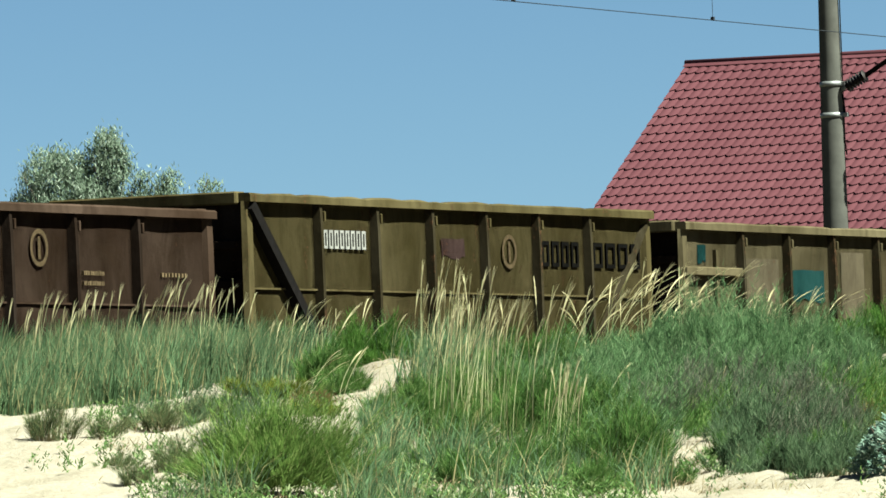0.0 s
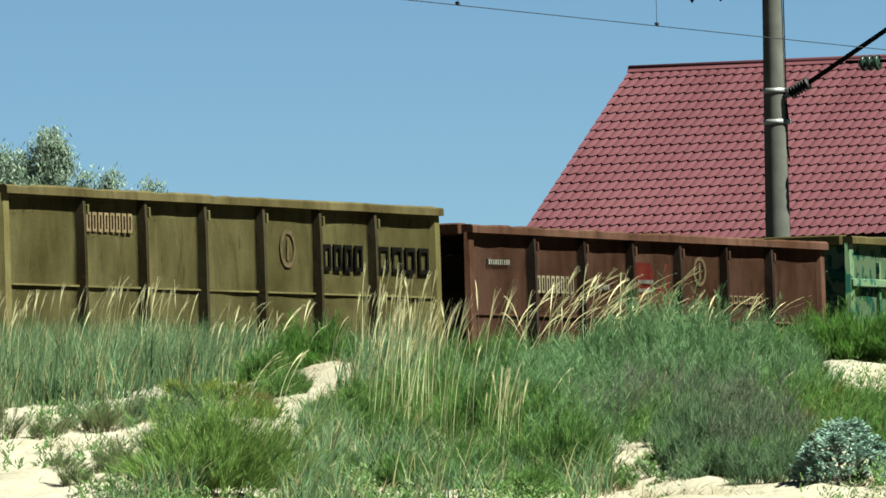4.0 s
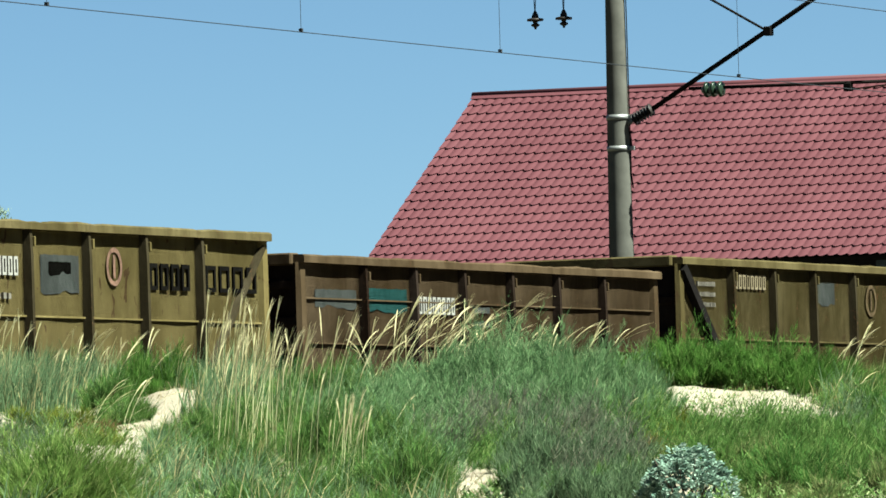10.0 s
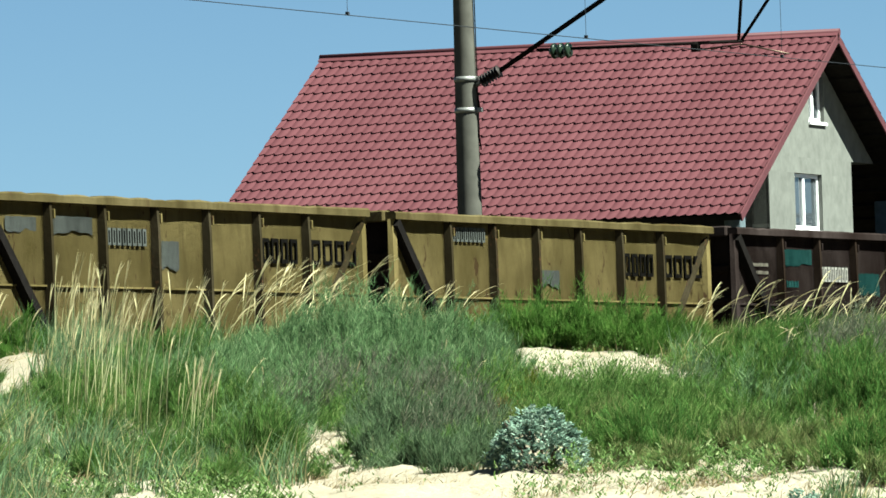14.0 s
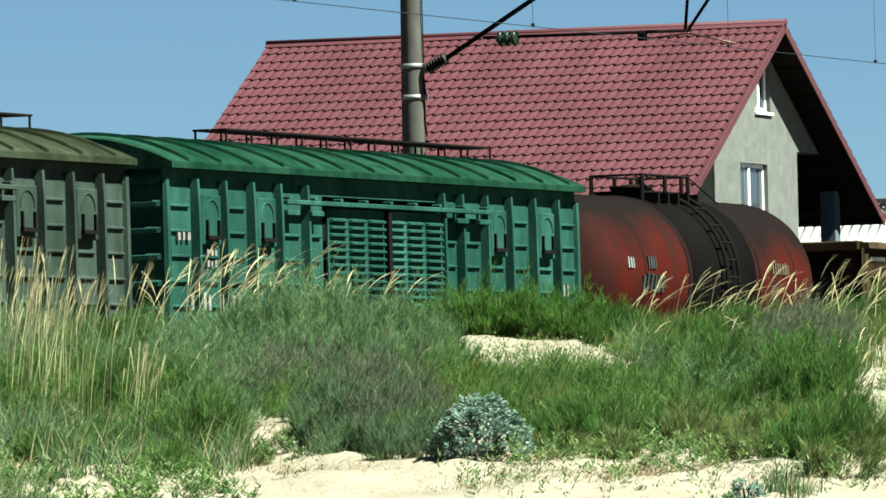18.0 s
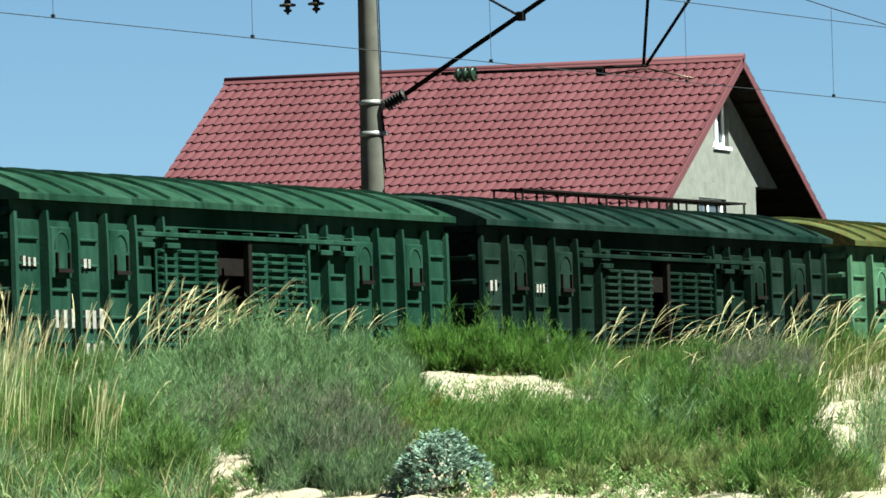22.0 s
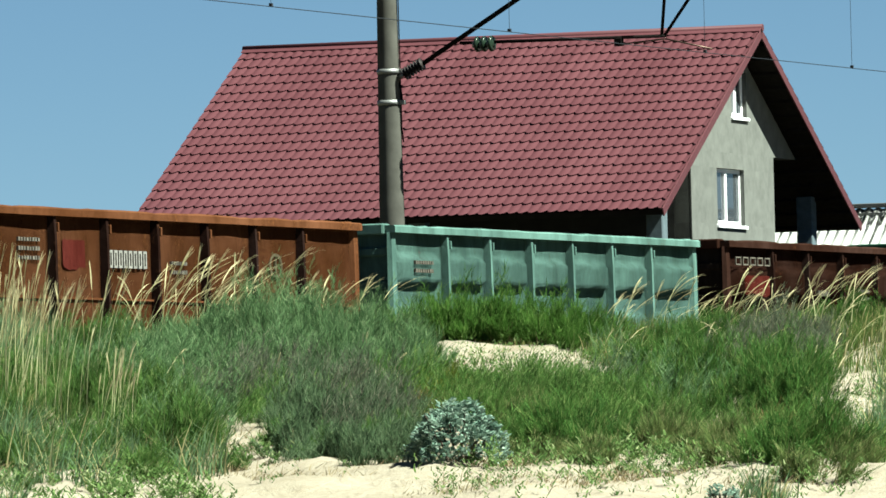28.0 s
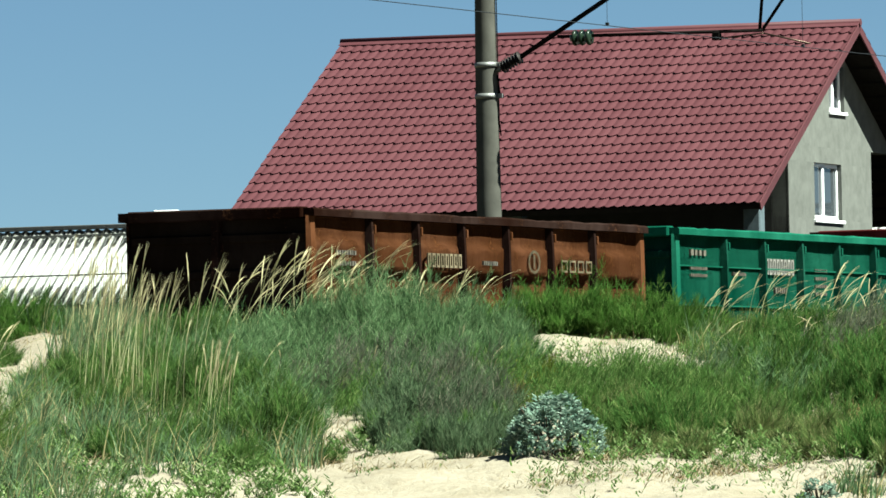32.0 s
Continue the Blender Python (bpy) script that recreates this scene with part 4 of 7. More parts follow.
SPECS = {
    0: dict(top=3.36, paint="patchwork", ribs=True, marks=[("patch", 0, "teal", .28, .45, .32, .59), ("patch", 2, "teal", .1, .9, .65, 1.12), ("patch", 1, "cream", .1, .9, .5, 1.4), ("patch", 3, "cream", .2, .8, .36, 1.4)], label="olive open wagon with tan and green paint patches"),
    1: dict(top=3.49, paint="olive_dark", brace=True, marks=N(1, .7) + F(.85) + [("oval", 4, "ochre", .66, .24), ("patch", 3, "maroon", .2, .7, .5, .77)], label="dirty olive open ore wagon with diagonal end braces"),
    2: dict(top=3.24, paint="brown", marks=N(1, .93) + [("rows", 0, "white", .7, .08, .3, 3, 2), ("rows", 2, "white", .81, .11, .1, 4, 1), ("oval", 4, "ochre", .56, .24), ("rows", 5, "ochre", .89, .08, .1, 6, 2), ("rows", 6, "ochre", .89, .08, .3, 4, 1)], label="low dark brown open ore wagon with white numbers"),
    3: dict(top=3.49, paint="olive", marks=F(.89) + N(1, .44, "ochre") + [("oval", 4, "ochre", .63, .28), ("rows", 0, "black", .59, .1, .3, 4, 1), ("rows", 3, "grey", .74, .06, .1, 7, 2)], label="clean olive open ore wagon with black lettering"),
    4: dict(top=3.40, paint="camo", ribs=True, marks=F(.46, h=.27) + N(1, .53, "pink", .23) + [("oval", 4, "white", .49, .24)], label="pale green open wagon dabbed with teal paint"),
    5: dict(top=3.28, paint="umber", marks=N(1, .93, "cream") + [("patch", 3, "red", .1, .9, .43, 1.05), ("rows", 3, "white", .74, .08, .1, 5, 2), ("oval", 4, "ochre", .53, .22), ("rows", 0, "cream", .55, .11, .3, 5, 1), ("word", 5, "ochre", .99, .12, 7), ("rows", 2, "white", .85, .11, .2, 4, 1)], label="red-brown open wagon with a bright red panel"),
    6: dict(top=3.49, paint="olive", marks=F(.94) + N(1, .55, "ochre") + [("oval", 4, "ochre", .66, .26)], label="olive open ore wagon with black lettering"),
    7: dict(top=3.47, paint="olive", marks=F(.85) + [("patch", 1, "mint", .05, .95, .23, .66), ("patch", 2, "mint", .1, .9, .52, .8), ("patch", 3, "mint", .5, .9, .25, .66), ("patch", 2, "mint", .3, .6, .94, 1.12), ("rows", 0, "ochre", .44, .11, .2, 5, 2)], label="olive open wagon with pale mint paint patches"),
    8: dict(top=3.42, paint="olive", ribs=True, marks=F(.46, h=.27) + N(2, .55, "white") + [("patch", 1, "teal", 0, 1, .2, .73), ("patch", 2, "teal", .0, 1, .2, .66), ("patch", 3, "teal", 0, 1, .2, 1.29), ("patch", 2, "teal", .25, .75, .72, 1.33), ("rows", 2, "white", .96, .14, .35, 2, 1), ("oval", 4, "ochre", .49, .32), ("rows", 3, "white", .44, .08, .1, 6, 2)], label="olive open wagon with dark teal painted panels"),
    9: dict(top=3.41, paint="olive", ribs=True, marks=F(.46, h=.27) + N(2, .59, "pink", .21) + [("patch", 1, "mint", 0, 1, .18, .66), ("patch", 2, "mint", 0, 1, .18, .63), ("patch", 3, "mint", 0, 1, .18, 1.29), ("patch", 3, "maroon", .05, .95, .5, 1.08), ("patch", 1, "mint", .35, .85, 1.04, 1.29), ("patch", 2, "mint", .35, .7, 1.08, 1.29), ("oval", 4, "ochre", .49, .28), ("patch", 0, "maroon", .5, .85, .29, .42)], label="olive open wagon with mint green painted panels"),
    10: dict(top=3.49, paint="olive", chord="olive_dark", marks=F(.89) + N(1, .44, "pink", .22) + [("oval", 4, "ochre", .63, .26), ("rows", 0, "grey", .67, .08, .2, 5, 2)], label="olive open ore wagon with faded pink numbers"),
    11: dict(top=3.48, paint="olive_dark", brace=True, marks=F(.89) + N(1, .46, "cream", .23) + [("patch", 3, "grey", .1, .6, .3, .66), ("rows", 0, "white", .44, .1, .35, 5, 3), ("oval", 4, "ochre", .56, .26)], label="dirty olive open wagon with a white square"),
    12: dict(top=3.23, paint="brown_olive", style="lined", marks=N(2, .78) + [("patch", 1, "teal", .1, .95, .43, .77), ("patch", 0, "grey", .25, .95, .47, .73), ("rows", 3, "grey", .74, .13, .2, 5, 2)], label="brown open wagon with a green painted panel"),
    13: dict(top=3.50, paint="olive_spotted", brace=True, marks=F(.85) + N(2, .73) + [("patch", 1, "grey", .05, .95, .14, .39), ("patch", 3, "grey", .2, .95, .43, .94), ("patch", 3, "black", .35, .8, .52, .69), ("oval", 4, "pink", .56, .26), ("rows", 0, "white", .55, .08, .3, 4, 2), ("rows", 2, "white", 1.04, .12, .4, 2, 1)], label="yellow-olive open wagon with a black blot"),
    14: dict(top=3.26, paint="brown", marks=N(1, .93) + [("patch", 0, "teal", .35, .75, .36, .59), ("patch", 0, "teal", .5, .85, .65, .88), ("oval", 4, "ochre", .53, .24), ("rows", 2, "white", .85, .13, .2, 4, 1), ("patch", 3, "teal", .3, .7, .68, .91)] + F(.81, "maroon"), label="low brown open wagon with white numbers"),
    15: dict(top=3.49, paint="maroon", brace=True, marks=N(2, .85) + [("oval", 4, "cream", .56, .34), ("patch", 1, "teal", .05, .95, .32, .59), ("patch", 3, "teal", .1, .8, .68, 1.05), ("word", 5, "cream", 1.06, .19, 7), ("word", 6, "cream", 1.06, .19, 6), ("rows", 0, "white", .63, .08, .4, 5, 2), ("rows", 1, "teal", .96, .16, .1, 4, 1)], label="dark maroon open ore wagon with pale lettering"),
    16: dict(top=3.48, paint="olive_spotted", brace=True, chord="olive_dark", marks=F(.85) + N(1, .41, "grey", .22) + [("patch", 3, "grey", .1, .6, .79, 1.05)], label="yellow-olive open wagon pitted with rust spots"),
    17: dict(top=3.50, paint="olive_spotted", brace=True, marks=F(.85) + N(2, .67, "grey", .24) + [("patch", 0, "grey", .4, .9, .32, .52), ("patch", 1, "grey", .05, .9, .29, .52), ("patch", 3, "grey", .1, .5, .58, .98)], label="yellow-olive open wagon with grey patches"),
    18: dict(top=3.22, paint="brown_olive", style="lined", marks=[("patch", 1, "grey", .05, .9, .45, .95), ("patch", 2, "grey", .1, .7, .48, .95), ("patch", 3, "grey", .05, .95, .45, .95), ("rows", 0, "white", .37, .1, .3, 5, 1)], label="brown open wagon with three grey painted panels"),
    19: dict(top=3.23, paint="brown_olive", style="lined", marks=N(1, .85, "cream") + F(.89, "redm") + [("patch", 0, "maroon", .4, .7, .5, .66), ("rows", 0, "grey", .33, .1, .1, 6, 1)], label="brown open wagon with a worn top rail"),
    28: dict(top=3.49, paint="redbrown", style="pressed", marks=N(2, .89) + [("oval", 4, "cream", .89, .2), ("rows", 0, "white", .59, .08, .4, 3, 3), ("rows", 3, "white", .74, .1, .4, 3, 3)], label="rusty brown open wagon with pressed steel panels"),
    29: dict(top=3.49, paint="darkgreen", style="pressed", marks=N(2, .89) + [("word", 0, "dusty", .42, .13, 5), ("rows", 0, "white", .7, .08, .2, 5, 2), ("rows", 3, "white", .78, .08, .1, 7, 2), ("rows", 5, "white", .59, .06, .1, 8, 1), ("rows", 2, "white", 1.15, .11, .3, 4, 1)], label="dark green open wagon with pressed steel panels"),
    30: dict(top=3.25, paint="darkrust", style="pressed", marks=[("oval", 5, "cream", .79, .22), ("word", 0, "dusty", .42, .14, 5), ("patch", 0, "red", .3, .9, .58, .91), ("rows", 2, "white", .89, .13, .1, 6, 1), ("rows", 3, "white", .81, .08, .3, 5, 2)], label="dark rusty open wagon with pressed steel panels"),
    31: dict(top=3.22, paint="mint", style="pressed", chord="mint", marks=[("rows", 0, "white", .59, .08, .3, 4, 2)], label="pale mint green open wagon streaked with dirt"),
    32: dict(top=3.22, paint="rust", marks=N(2, .81) + [("rows", 0, "white", .48, .08, .5, 4, 3), ("oval", 5, "cream", .69, .18), ("patch", 1, "red", .2, .7, .43, .84), ("rows", 3, "white", .74, .08, .3, 4, 2)], label="orange-rusted open wagon with white numbers"),
    33: dict(top=3.25, paint="darkrust", style="pressed", marks=N(2, .85) + [("word", 0, "dusty", .65, .14, 5), ("rows", 0, "cream", .85, .08, .3, 5, 2), ("patch", 1, "red", .2, .8, .65, .98), ("rows", 3, "white", .67, .08, .3, 4, 3)], label="dark brown open wagon with pressed steel panels"),
    34: dict(top=3.52, paint="red", style="lined", marks=N(2, .89, "white", .27) + [("rows", 0, "white", .63, .16, .3, 2, 1), ("rows", 1, "white", .67, .06, .1, 6, 1), ("rows", 3, "white", .89, .08, .4, 3, 4), ("rows", 0, "white", .96, .07, .3, 5, 2)], label="tall dull red open wagon with white numbers"),
    35: dict(top=3.24, paint="green", style="lined", marks=N(2, .7, "white", .26) + [("rows", 0, "white", .44, .14, .3, 2, 1), ("rows", 0, "white", .67, .07, .3, 5, 2), ("rows", 1, "white", .74, .08, .2, 5, 1), ("rows", 3, "white", .63, .08, .4, 3, 4), ("rows", 2, "white", 1, .14, .3, 3, 1)], label="bright green open wagon with white numbers"),
    36: dict(top=3.23, paint="rust", style="pressed", chord="rust_trim", marks=[("word", 2, "cream", .8, .21, 8), ("oval", 4, "cream", .66, .18), ("word", 5, "cream", .8, .19, 4), ("rows", 0, "cream", .67, .1, .3, 4, 2), ("rows", 3, "cream", .74, .1, .3, 4, 1)], label="rusty orange last open wagon, end coloured dark for shade"),
}
FADED = {"white": "dusty", "cream": "dusty"}
INKS["dusty"] = plain("dusty_faded_marking", (0.098, 0.088, 0.072), 0.75, 0, 0.5, 16)
INKS["wine"] = wagon_paint("wine_paint_patch", (0.055, 0.016, 0.014), wear=0.3)
INKS["rusty"] = wagon_paint("rust_stained_green_paint", (0.060, 0.055, 0.026), wear=0.6)
INKS["redm"] = plain("dull_red_marking", (0.034, 0.012, 0.009), 0.75, 0, 0.3, 10)


def tank_paint(name, base, dirt, grime=0.6, soot=None):
    """Tank paint with oily runs down from the top."""
    m, nt, ln, bs = material(name)
    v, rnd = coords(nt, ln, 0.0)
    runs = noise_node(nt, ln, 1.5, 5, 0.65, v, (1.6, 0.35, 0.22), 0.3)
    a = noise_node(nt, ln, 0.6, 4, 0.5, v)
    fine = noise_node(nt, ln, 14, 5, 0.6, v)
    c = mix(nt, ln, ramp(nt, ln, a.outputs["Fac"], [(0.35, 0.0), (0.65, 1.0)]), tuple(x * 0.85 for x in base), base)
    c = mix(nt, ln, ramp(nt, ln, runs.outputs["Fac"], [(0.47, 0.0), (0.68, grime)]), c, dirt)
    c = mix(nt, ln, ramp(nt, ln, fine.outputs["Fac"], [(0.6, 0.0), (0.8, grime * 0.7)]), c, dirt)
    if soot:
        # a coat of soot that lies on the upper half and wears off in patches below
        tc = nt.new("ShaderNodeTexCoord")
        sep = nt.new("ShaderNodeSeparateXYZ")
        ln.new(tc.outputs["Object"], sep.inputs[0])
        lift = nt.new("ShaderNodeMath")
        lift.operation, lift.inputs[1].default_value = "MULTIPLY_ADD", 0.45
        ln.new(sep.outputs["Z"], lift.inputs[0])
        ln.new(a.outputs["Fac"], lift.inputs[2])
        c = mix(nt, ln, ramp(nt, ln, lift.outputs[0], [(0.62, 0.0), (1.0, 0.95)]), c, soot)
    ln.new(c, bs.inputs["Base Color"])
    bs.inputs["Roughness"].default_value = 0.7
    bs.inputs["Specular IOR Level"].default_value = 0.01
    bump(nt, ln, fine.outputs["Fac"], 0.08, 0.01, bs)
    return m


BOX = {
    21: dict(half=7.86, body=wagon_paint("teal_green_car_paint", (0.0140, 0.0466, 0.0344), wear=0.3, grime=0.5), roof=wagon_paint("green_car_roof", (0.0050, 0.0235, 0.0126), wear=0.2), walkway=True, marks=[(-7.5, 2.75, 3, .5, .12, 1, "white"), (-6.5, 2.7, 3, .4, .1, 3, "white"), (-7.1, 1.75, 4, .8, .26, 1, "white"), (-6.0, 1.75, 4, .7, .26, 1, "white"), (7.1, 2.1, 2, .35, .2, 2, "white")], label="teal green covered wagon with a roof walkway"),
    22: dict(half=7.86, body=wagon_paint("grey_green_car_paint", (0.0236, 0.0344, 0.0268), wear=0.2, grime=0.45), roof=wagon_paint("olive_green_car_roof", (0.0185, 0.0235, 0.0126), wear=0.3), walkway=True, marks=[(-7.5, 2.85, 3, .5, .12, 1, "white"), (-6.6, 2.85, 2, .3, .12, 3, "ochre"), (-6.9, 1.8, 4, .8, .28, 1, "ochre"), (-5.8, 1.8, 4, .7, .28, 2, "white")], label="grey-green covered wagon with a roof walkway"),
    23: dict(half=7.86, body=wagon_paint("light_green_car_paint", (0.0307, 0.0664, 0.0376), wear=0.3, grime=0.5), roof=wagon_paint("yellow_green_rusty_roof", (0.0302, 0.0361, 0.0109), rust=(0.117, 0.054, 0.019), wear=0.75), edge=PAINTS["rust_trim"], track=PAINTS["olive_dark"], plain_leaf=True, marks=[(5.4, 3.0, 2, .3, .25, 1, "white"), (7.1, 2.1, 2, .3, .2, 2, "cream")], patches=[(-5.4, -4.7, 1.3, 2.4, "grey"), (-4.2, -3.45, 1.3, 3.0, "rusty")], roof_label="yellow-green roof with rust streaks", label="light green covered wagon with a rusty roof"),
    24: dict(half=7.86, body=wagon_paint("deep_green_car_paint", (0.0022, 0.0077, 0.0049), wear=0.08, grime=0.3), roof=wagon_paint("deep_green_car_roof", (0.0031, 0.0101, 0.0076), wear=0.1), walkway=True, gap=0.55, marks=[(-7.55, 2.75, 2, .4, .18, 1, "white"), (-6.6, 2.75, 3, .4, .14, 1, "white"), (-5.6, 2.75, 3, .4, .14, 1, "white"), (-6.8, 1.75, 4, .8, .30, 1, "white"), (-5.6, 1.8, 3, .5, .30, 2, "white")], label="dark green covered wagon with a roof walkway"),
    25: dict(half=7.86, body=wagon_paint("dark_green_car_paint", (0.0064, 0.0223, 0.0140), wear=0.3, grime=0.5), roof=wagon_paint("mid_green_car_roof", (0.0067, 0.0218, 0.0126), wear=0.1), gap=1.0, marks=[(-7.6, 2.85, 3, .5, .14, 1, "white"), (-6.6, 2.85, 3, .4, .14, 1, "white"), (-5.6, 2.85, 2, .3, .14, 1, "white"), (-6.6, 2.0, 3, .8, .28, 1, "white"), (-5.6, 2.0, 3, .7, .28, 2, "white")], label="dark green covered wagon with its door ajar"),
    26: dict(half=6.93, body=wagon_paint("red_brown_car_paint", (0.0294, 0.0055, 0.0045), wear=0.3, grime=0.5), roof=wagon_paint("red_brown_car_roof", (0.0302, 0.0063, 0.0050), wear=0.2), track=PAINTS["rust_trim"], marks=[(-6.6, 2.85, 3, .4, .16, 1, "white"), (-5.7, 2.55, 3, .5, .12, 2, "white"), (-6.6, 2.4, 2, .3, .3, 1, "white"), (-5.8, 1.75, 3, .6, .30, 1, "white"), (-4.7, 1.75, 4, .7, .30, 1, "white"), (3.75, 2.2, 3, .6, .20, 3, "white"), (4.75, 2.2, 3, .6, .20, 3, "white"), (5.75, 2.2, 4, .7, .20, 3, "white"), (6.5, 2.4, 2, .3, .16, 1, "white")], label="red-brown covered wagon with white stencils"),
}
TANK = {
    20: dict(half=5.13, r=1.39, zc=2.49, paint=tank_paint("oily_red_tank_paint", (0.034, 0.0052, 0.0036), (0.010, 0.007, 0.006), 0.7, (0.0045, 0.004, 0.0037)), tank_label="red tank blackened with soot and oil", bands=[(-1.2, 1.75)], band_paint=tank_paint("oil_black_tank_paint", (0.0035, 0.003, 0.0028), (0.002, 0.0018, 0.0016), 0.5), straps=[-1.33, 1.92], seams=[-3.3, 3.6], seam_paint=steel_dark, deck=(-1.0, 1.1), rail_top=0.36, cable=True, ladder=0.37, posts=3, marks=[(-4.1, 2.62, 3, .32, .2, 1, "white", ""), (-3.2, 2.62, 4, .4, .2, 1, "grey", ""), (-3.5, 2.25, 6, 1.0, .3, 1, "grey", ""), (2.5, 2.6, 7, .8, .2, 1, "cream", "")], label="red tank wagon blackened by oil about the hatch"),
    27: dict(half=5.68, r=1.57, zc=2.67, paint=tank_paint("yellow_tank_paint", (0.275, 0.172, 0.062), (0.110, 0.060, 0.020), 0.7), tank_label="yellow tank with rusty runs", straps=[-3.5, 4.2], seams=[-0.3, 2.0], strap_paint=plain("olive_strap", (0.074, 0.046, 0.014), 0.6, 0, 0.4), seam_paint=plain("rust_run", (0.156, 0.083, 0.023), 0.8, 0, 0.4), deck=(-2.9, 1.0), wide_deck=True, ladder=-5.05, posts=4, rail_paint=plain("brown_rail_paint", (0.046, 0.028, 0.011), 0.6, 0, 0.3), marks=[(-4.2, 2.72, 3, .42, .18, 1, "white", "wine"), (-3.15, 2.72, 3, .42, .22, 1, "white", "wine"), (-3.2, 2.36, 6, 1.0, .26, 1, "white", ""), (3.9, 2.3, 3, .4, .2, 1, "maroon", "wine"), (4.6, 2.32, 3, .4, .2, 1, "cream", "wine")], label="yellow tank wagon with a black ladder"),
}


# places of the wagons' middles along the track at the start
PLACES = [17.24, 3.17, -10.74, -24.63, -38.49, -52.42, -66.30, -80.10, -93.93, -107.79, -121.70, -135.44, -149.24,
          -163.23, -177.01, -190.91, -204.92, -218.83, -232.43, -246.23, -259.50, -273.97, -290.94, -307.81, -324.75,
          -341.80, -357.75, -371.50, -384.0, -397.98, -412.03, -426.34, -440.56, -454.53, -468.51, -482.62, -496.90]
TRAIN = []
for i, place in enumerate(PLACES):
    if i in SPECS:
        SPECS[i]["id"] = i
        TRAIN.append(gondola(SPECS[i]))
    elif i in BOX:
        TRAIN.append(boxcar(BOX[i]))
    else:
        TRAIN.append(tank_wagon(TANK[i]))
    TRAIN[-1].matrix_basis = TRACK @ Matrix.Translation((place, 0, 0))

# ---- house ----
TH = radians(19.5)
HU, HV = Vector((math.cos(TH), -math.sin(TH), 0)), Vector((math.sin(TH), math.cos(TH), 0))
RIDGE_R = Vector((8.48, 165.0, 0))
GROUND2 = RAIL - 0.75
HOUSE = Matrix(((HU.x, HV.x, 0, RIDGE_R.x), (HU.y, HV.y, 0, RIDGE_R.y), (0, 0, 1, GROUND2), (0, 0, 0, 1)))
RZ, RISE, RUN, RLEN = EYE + 8.77 - GROUND2, 3.53, 6.53, 10.36
EZ = RZ - RISE
slope_len = math.hypot(RISE, RUN)


def roof_paint():
    m, nt, ln, bs = material("wine_red_roof_coating")
    v, rnd = coords(nt, ln, 3.0)
    a = noise_node(nt, ln, 0.5, 4, 0.6, v)
    b = noise_node(nt, ln, 9.0, 5, 0.7, v)
    c = mix(nt, ln, ramp(nt, ln, a.outputs["Fac"], [(0.35, 0.0), (0.65, 1.0)]), (0.048, 0.0172, 0.0200), (0.059, 0.0222, 0.0255))
    c = mix(nt, ln, ramp(nt, ln, b.outputs["Fac"], [(0.5, 0.0), (0.8, 0.4)]), c, (0.070, 0.033, 0.035))
    ln.new(c, bs.inputs["Base Color"])
    bs.inputs["Roughness"].default_value = 0.5
    bs.inputs["Specular IOR Level"].default_value = 0.05
    return m


roof_red = roof_paint()
plaster = plain("grey_cement_plaster", (0.104, 0.106, 0.096), 0.92, 0, 0.22, 3.0, 0.3)
# darker copy of the plaster: porch and balcony shade is in its colour
plaster_shade = plain("wall_dark_for_shade", (0.022, 0.022, 0.021), 0.95, 0, 0.35, 4.0, 0.4)
white_pvc = plain("white_window_plastic", (0.680, 0.680, 0.680), 0.4, 0, 0.05, 4)
# boards near black: the shade under the roof is put into their colour
soffit = plain("soffit_boards_dark_for_shade", (0.015, 0.013, 0.011), 0.8, 0, 0.4, 8)
glassm, _nt, _ln, _bs = material("window_glass")
_bs.inputs["Base Color"].default_value, _bs.inputs["Roughness"].default_value = (0.03, 0.035, 0.04, 1), 0.05
_bs.inputs["Specular IOR Level"].default_value = 0.35

house = tagged(new("house"), "grey rendered house with a wine-red metal tile roof", "house")
house.matrix_basis = HOUSE
WAVES, PER = 54, RLEN / 54
COURSES = 20


def sheet_mesh(waves):
    """A metal tile sheet, as wide as some waves and as long as the slope; y runs down the slope."""
    cols, per = [], 8
    for w in range(waves):
        for i in range(per):
            cols.append((w + i / per) * PER)
    cols.append(waves * PER)
    bm, step = bmesh.new(), slope_len / COURSES
    rows = []
    for c in range(COURSES):
        rows.append((c * step, 0.0))
        rows.append(((c + 0.97) * step, 0.031))
    grid = []
    for s, lift in rows:
        row = []
        for x in cols:
            ph = x / PER * 2 * math.pi
            bulge = 0.024 * (0.5 + 0.5 * math.cos(ph)) ** 0.55
            low = 0.120 * (0.5 + 0.5 * math.cos(ph)) ** 0.5 if lift else 0.0
            row.append(bm.verts.new((x, s + low, bulge + lift)))
        grid.append(row)
    for a, b in zip(grid, grid[1:]):
        for i in range(len(cols) - 1):
            bm.faces.new((a[i], b[i], b[i + 1], a[i + 1])).smooth = False
    return bm


down = Matrix(((1, 0, 0, 0), (0, -RUN / slope_len, RISE / slope_len * -1, 0), (0, -RISE / slope_len, RUN / slope_len, RZ), (0, 0, 0, 1)))
far_down = Matrix(((-1, 0, 0, 0), (0, RUN / slope_len, RISE / slope_len, 0), (0, -RISE / slope_len, RUN / slope_len, RZ), (0, 0, 0, 1)))
for i in range(9):
    put("roof_sheet", shared(("roof_sheet", 6), lambda: sheet_mesh(6)), roof_red, house, at=down @ Matrix.Translation((-RLEN + i * 6 * PER, 0, 0.02)))
    put("roof_sheet", shared(("roof_sheet", 6), lambda: sheet_mesh(6)), roof_red, house, at=far_down @ Matrix.Translation((i * 6 * PER, 0, 0.02)))
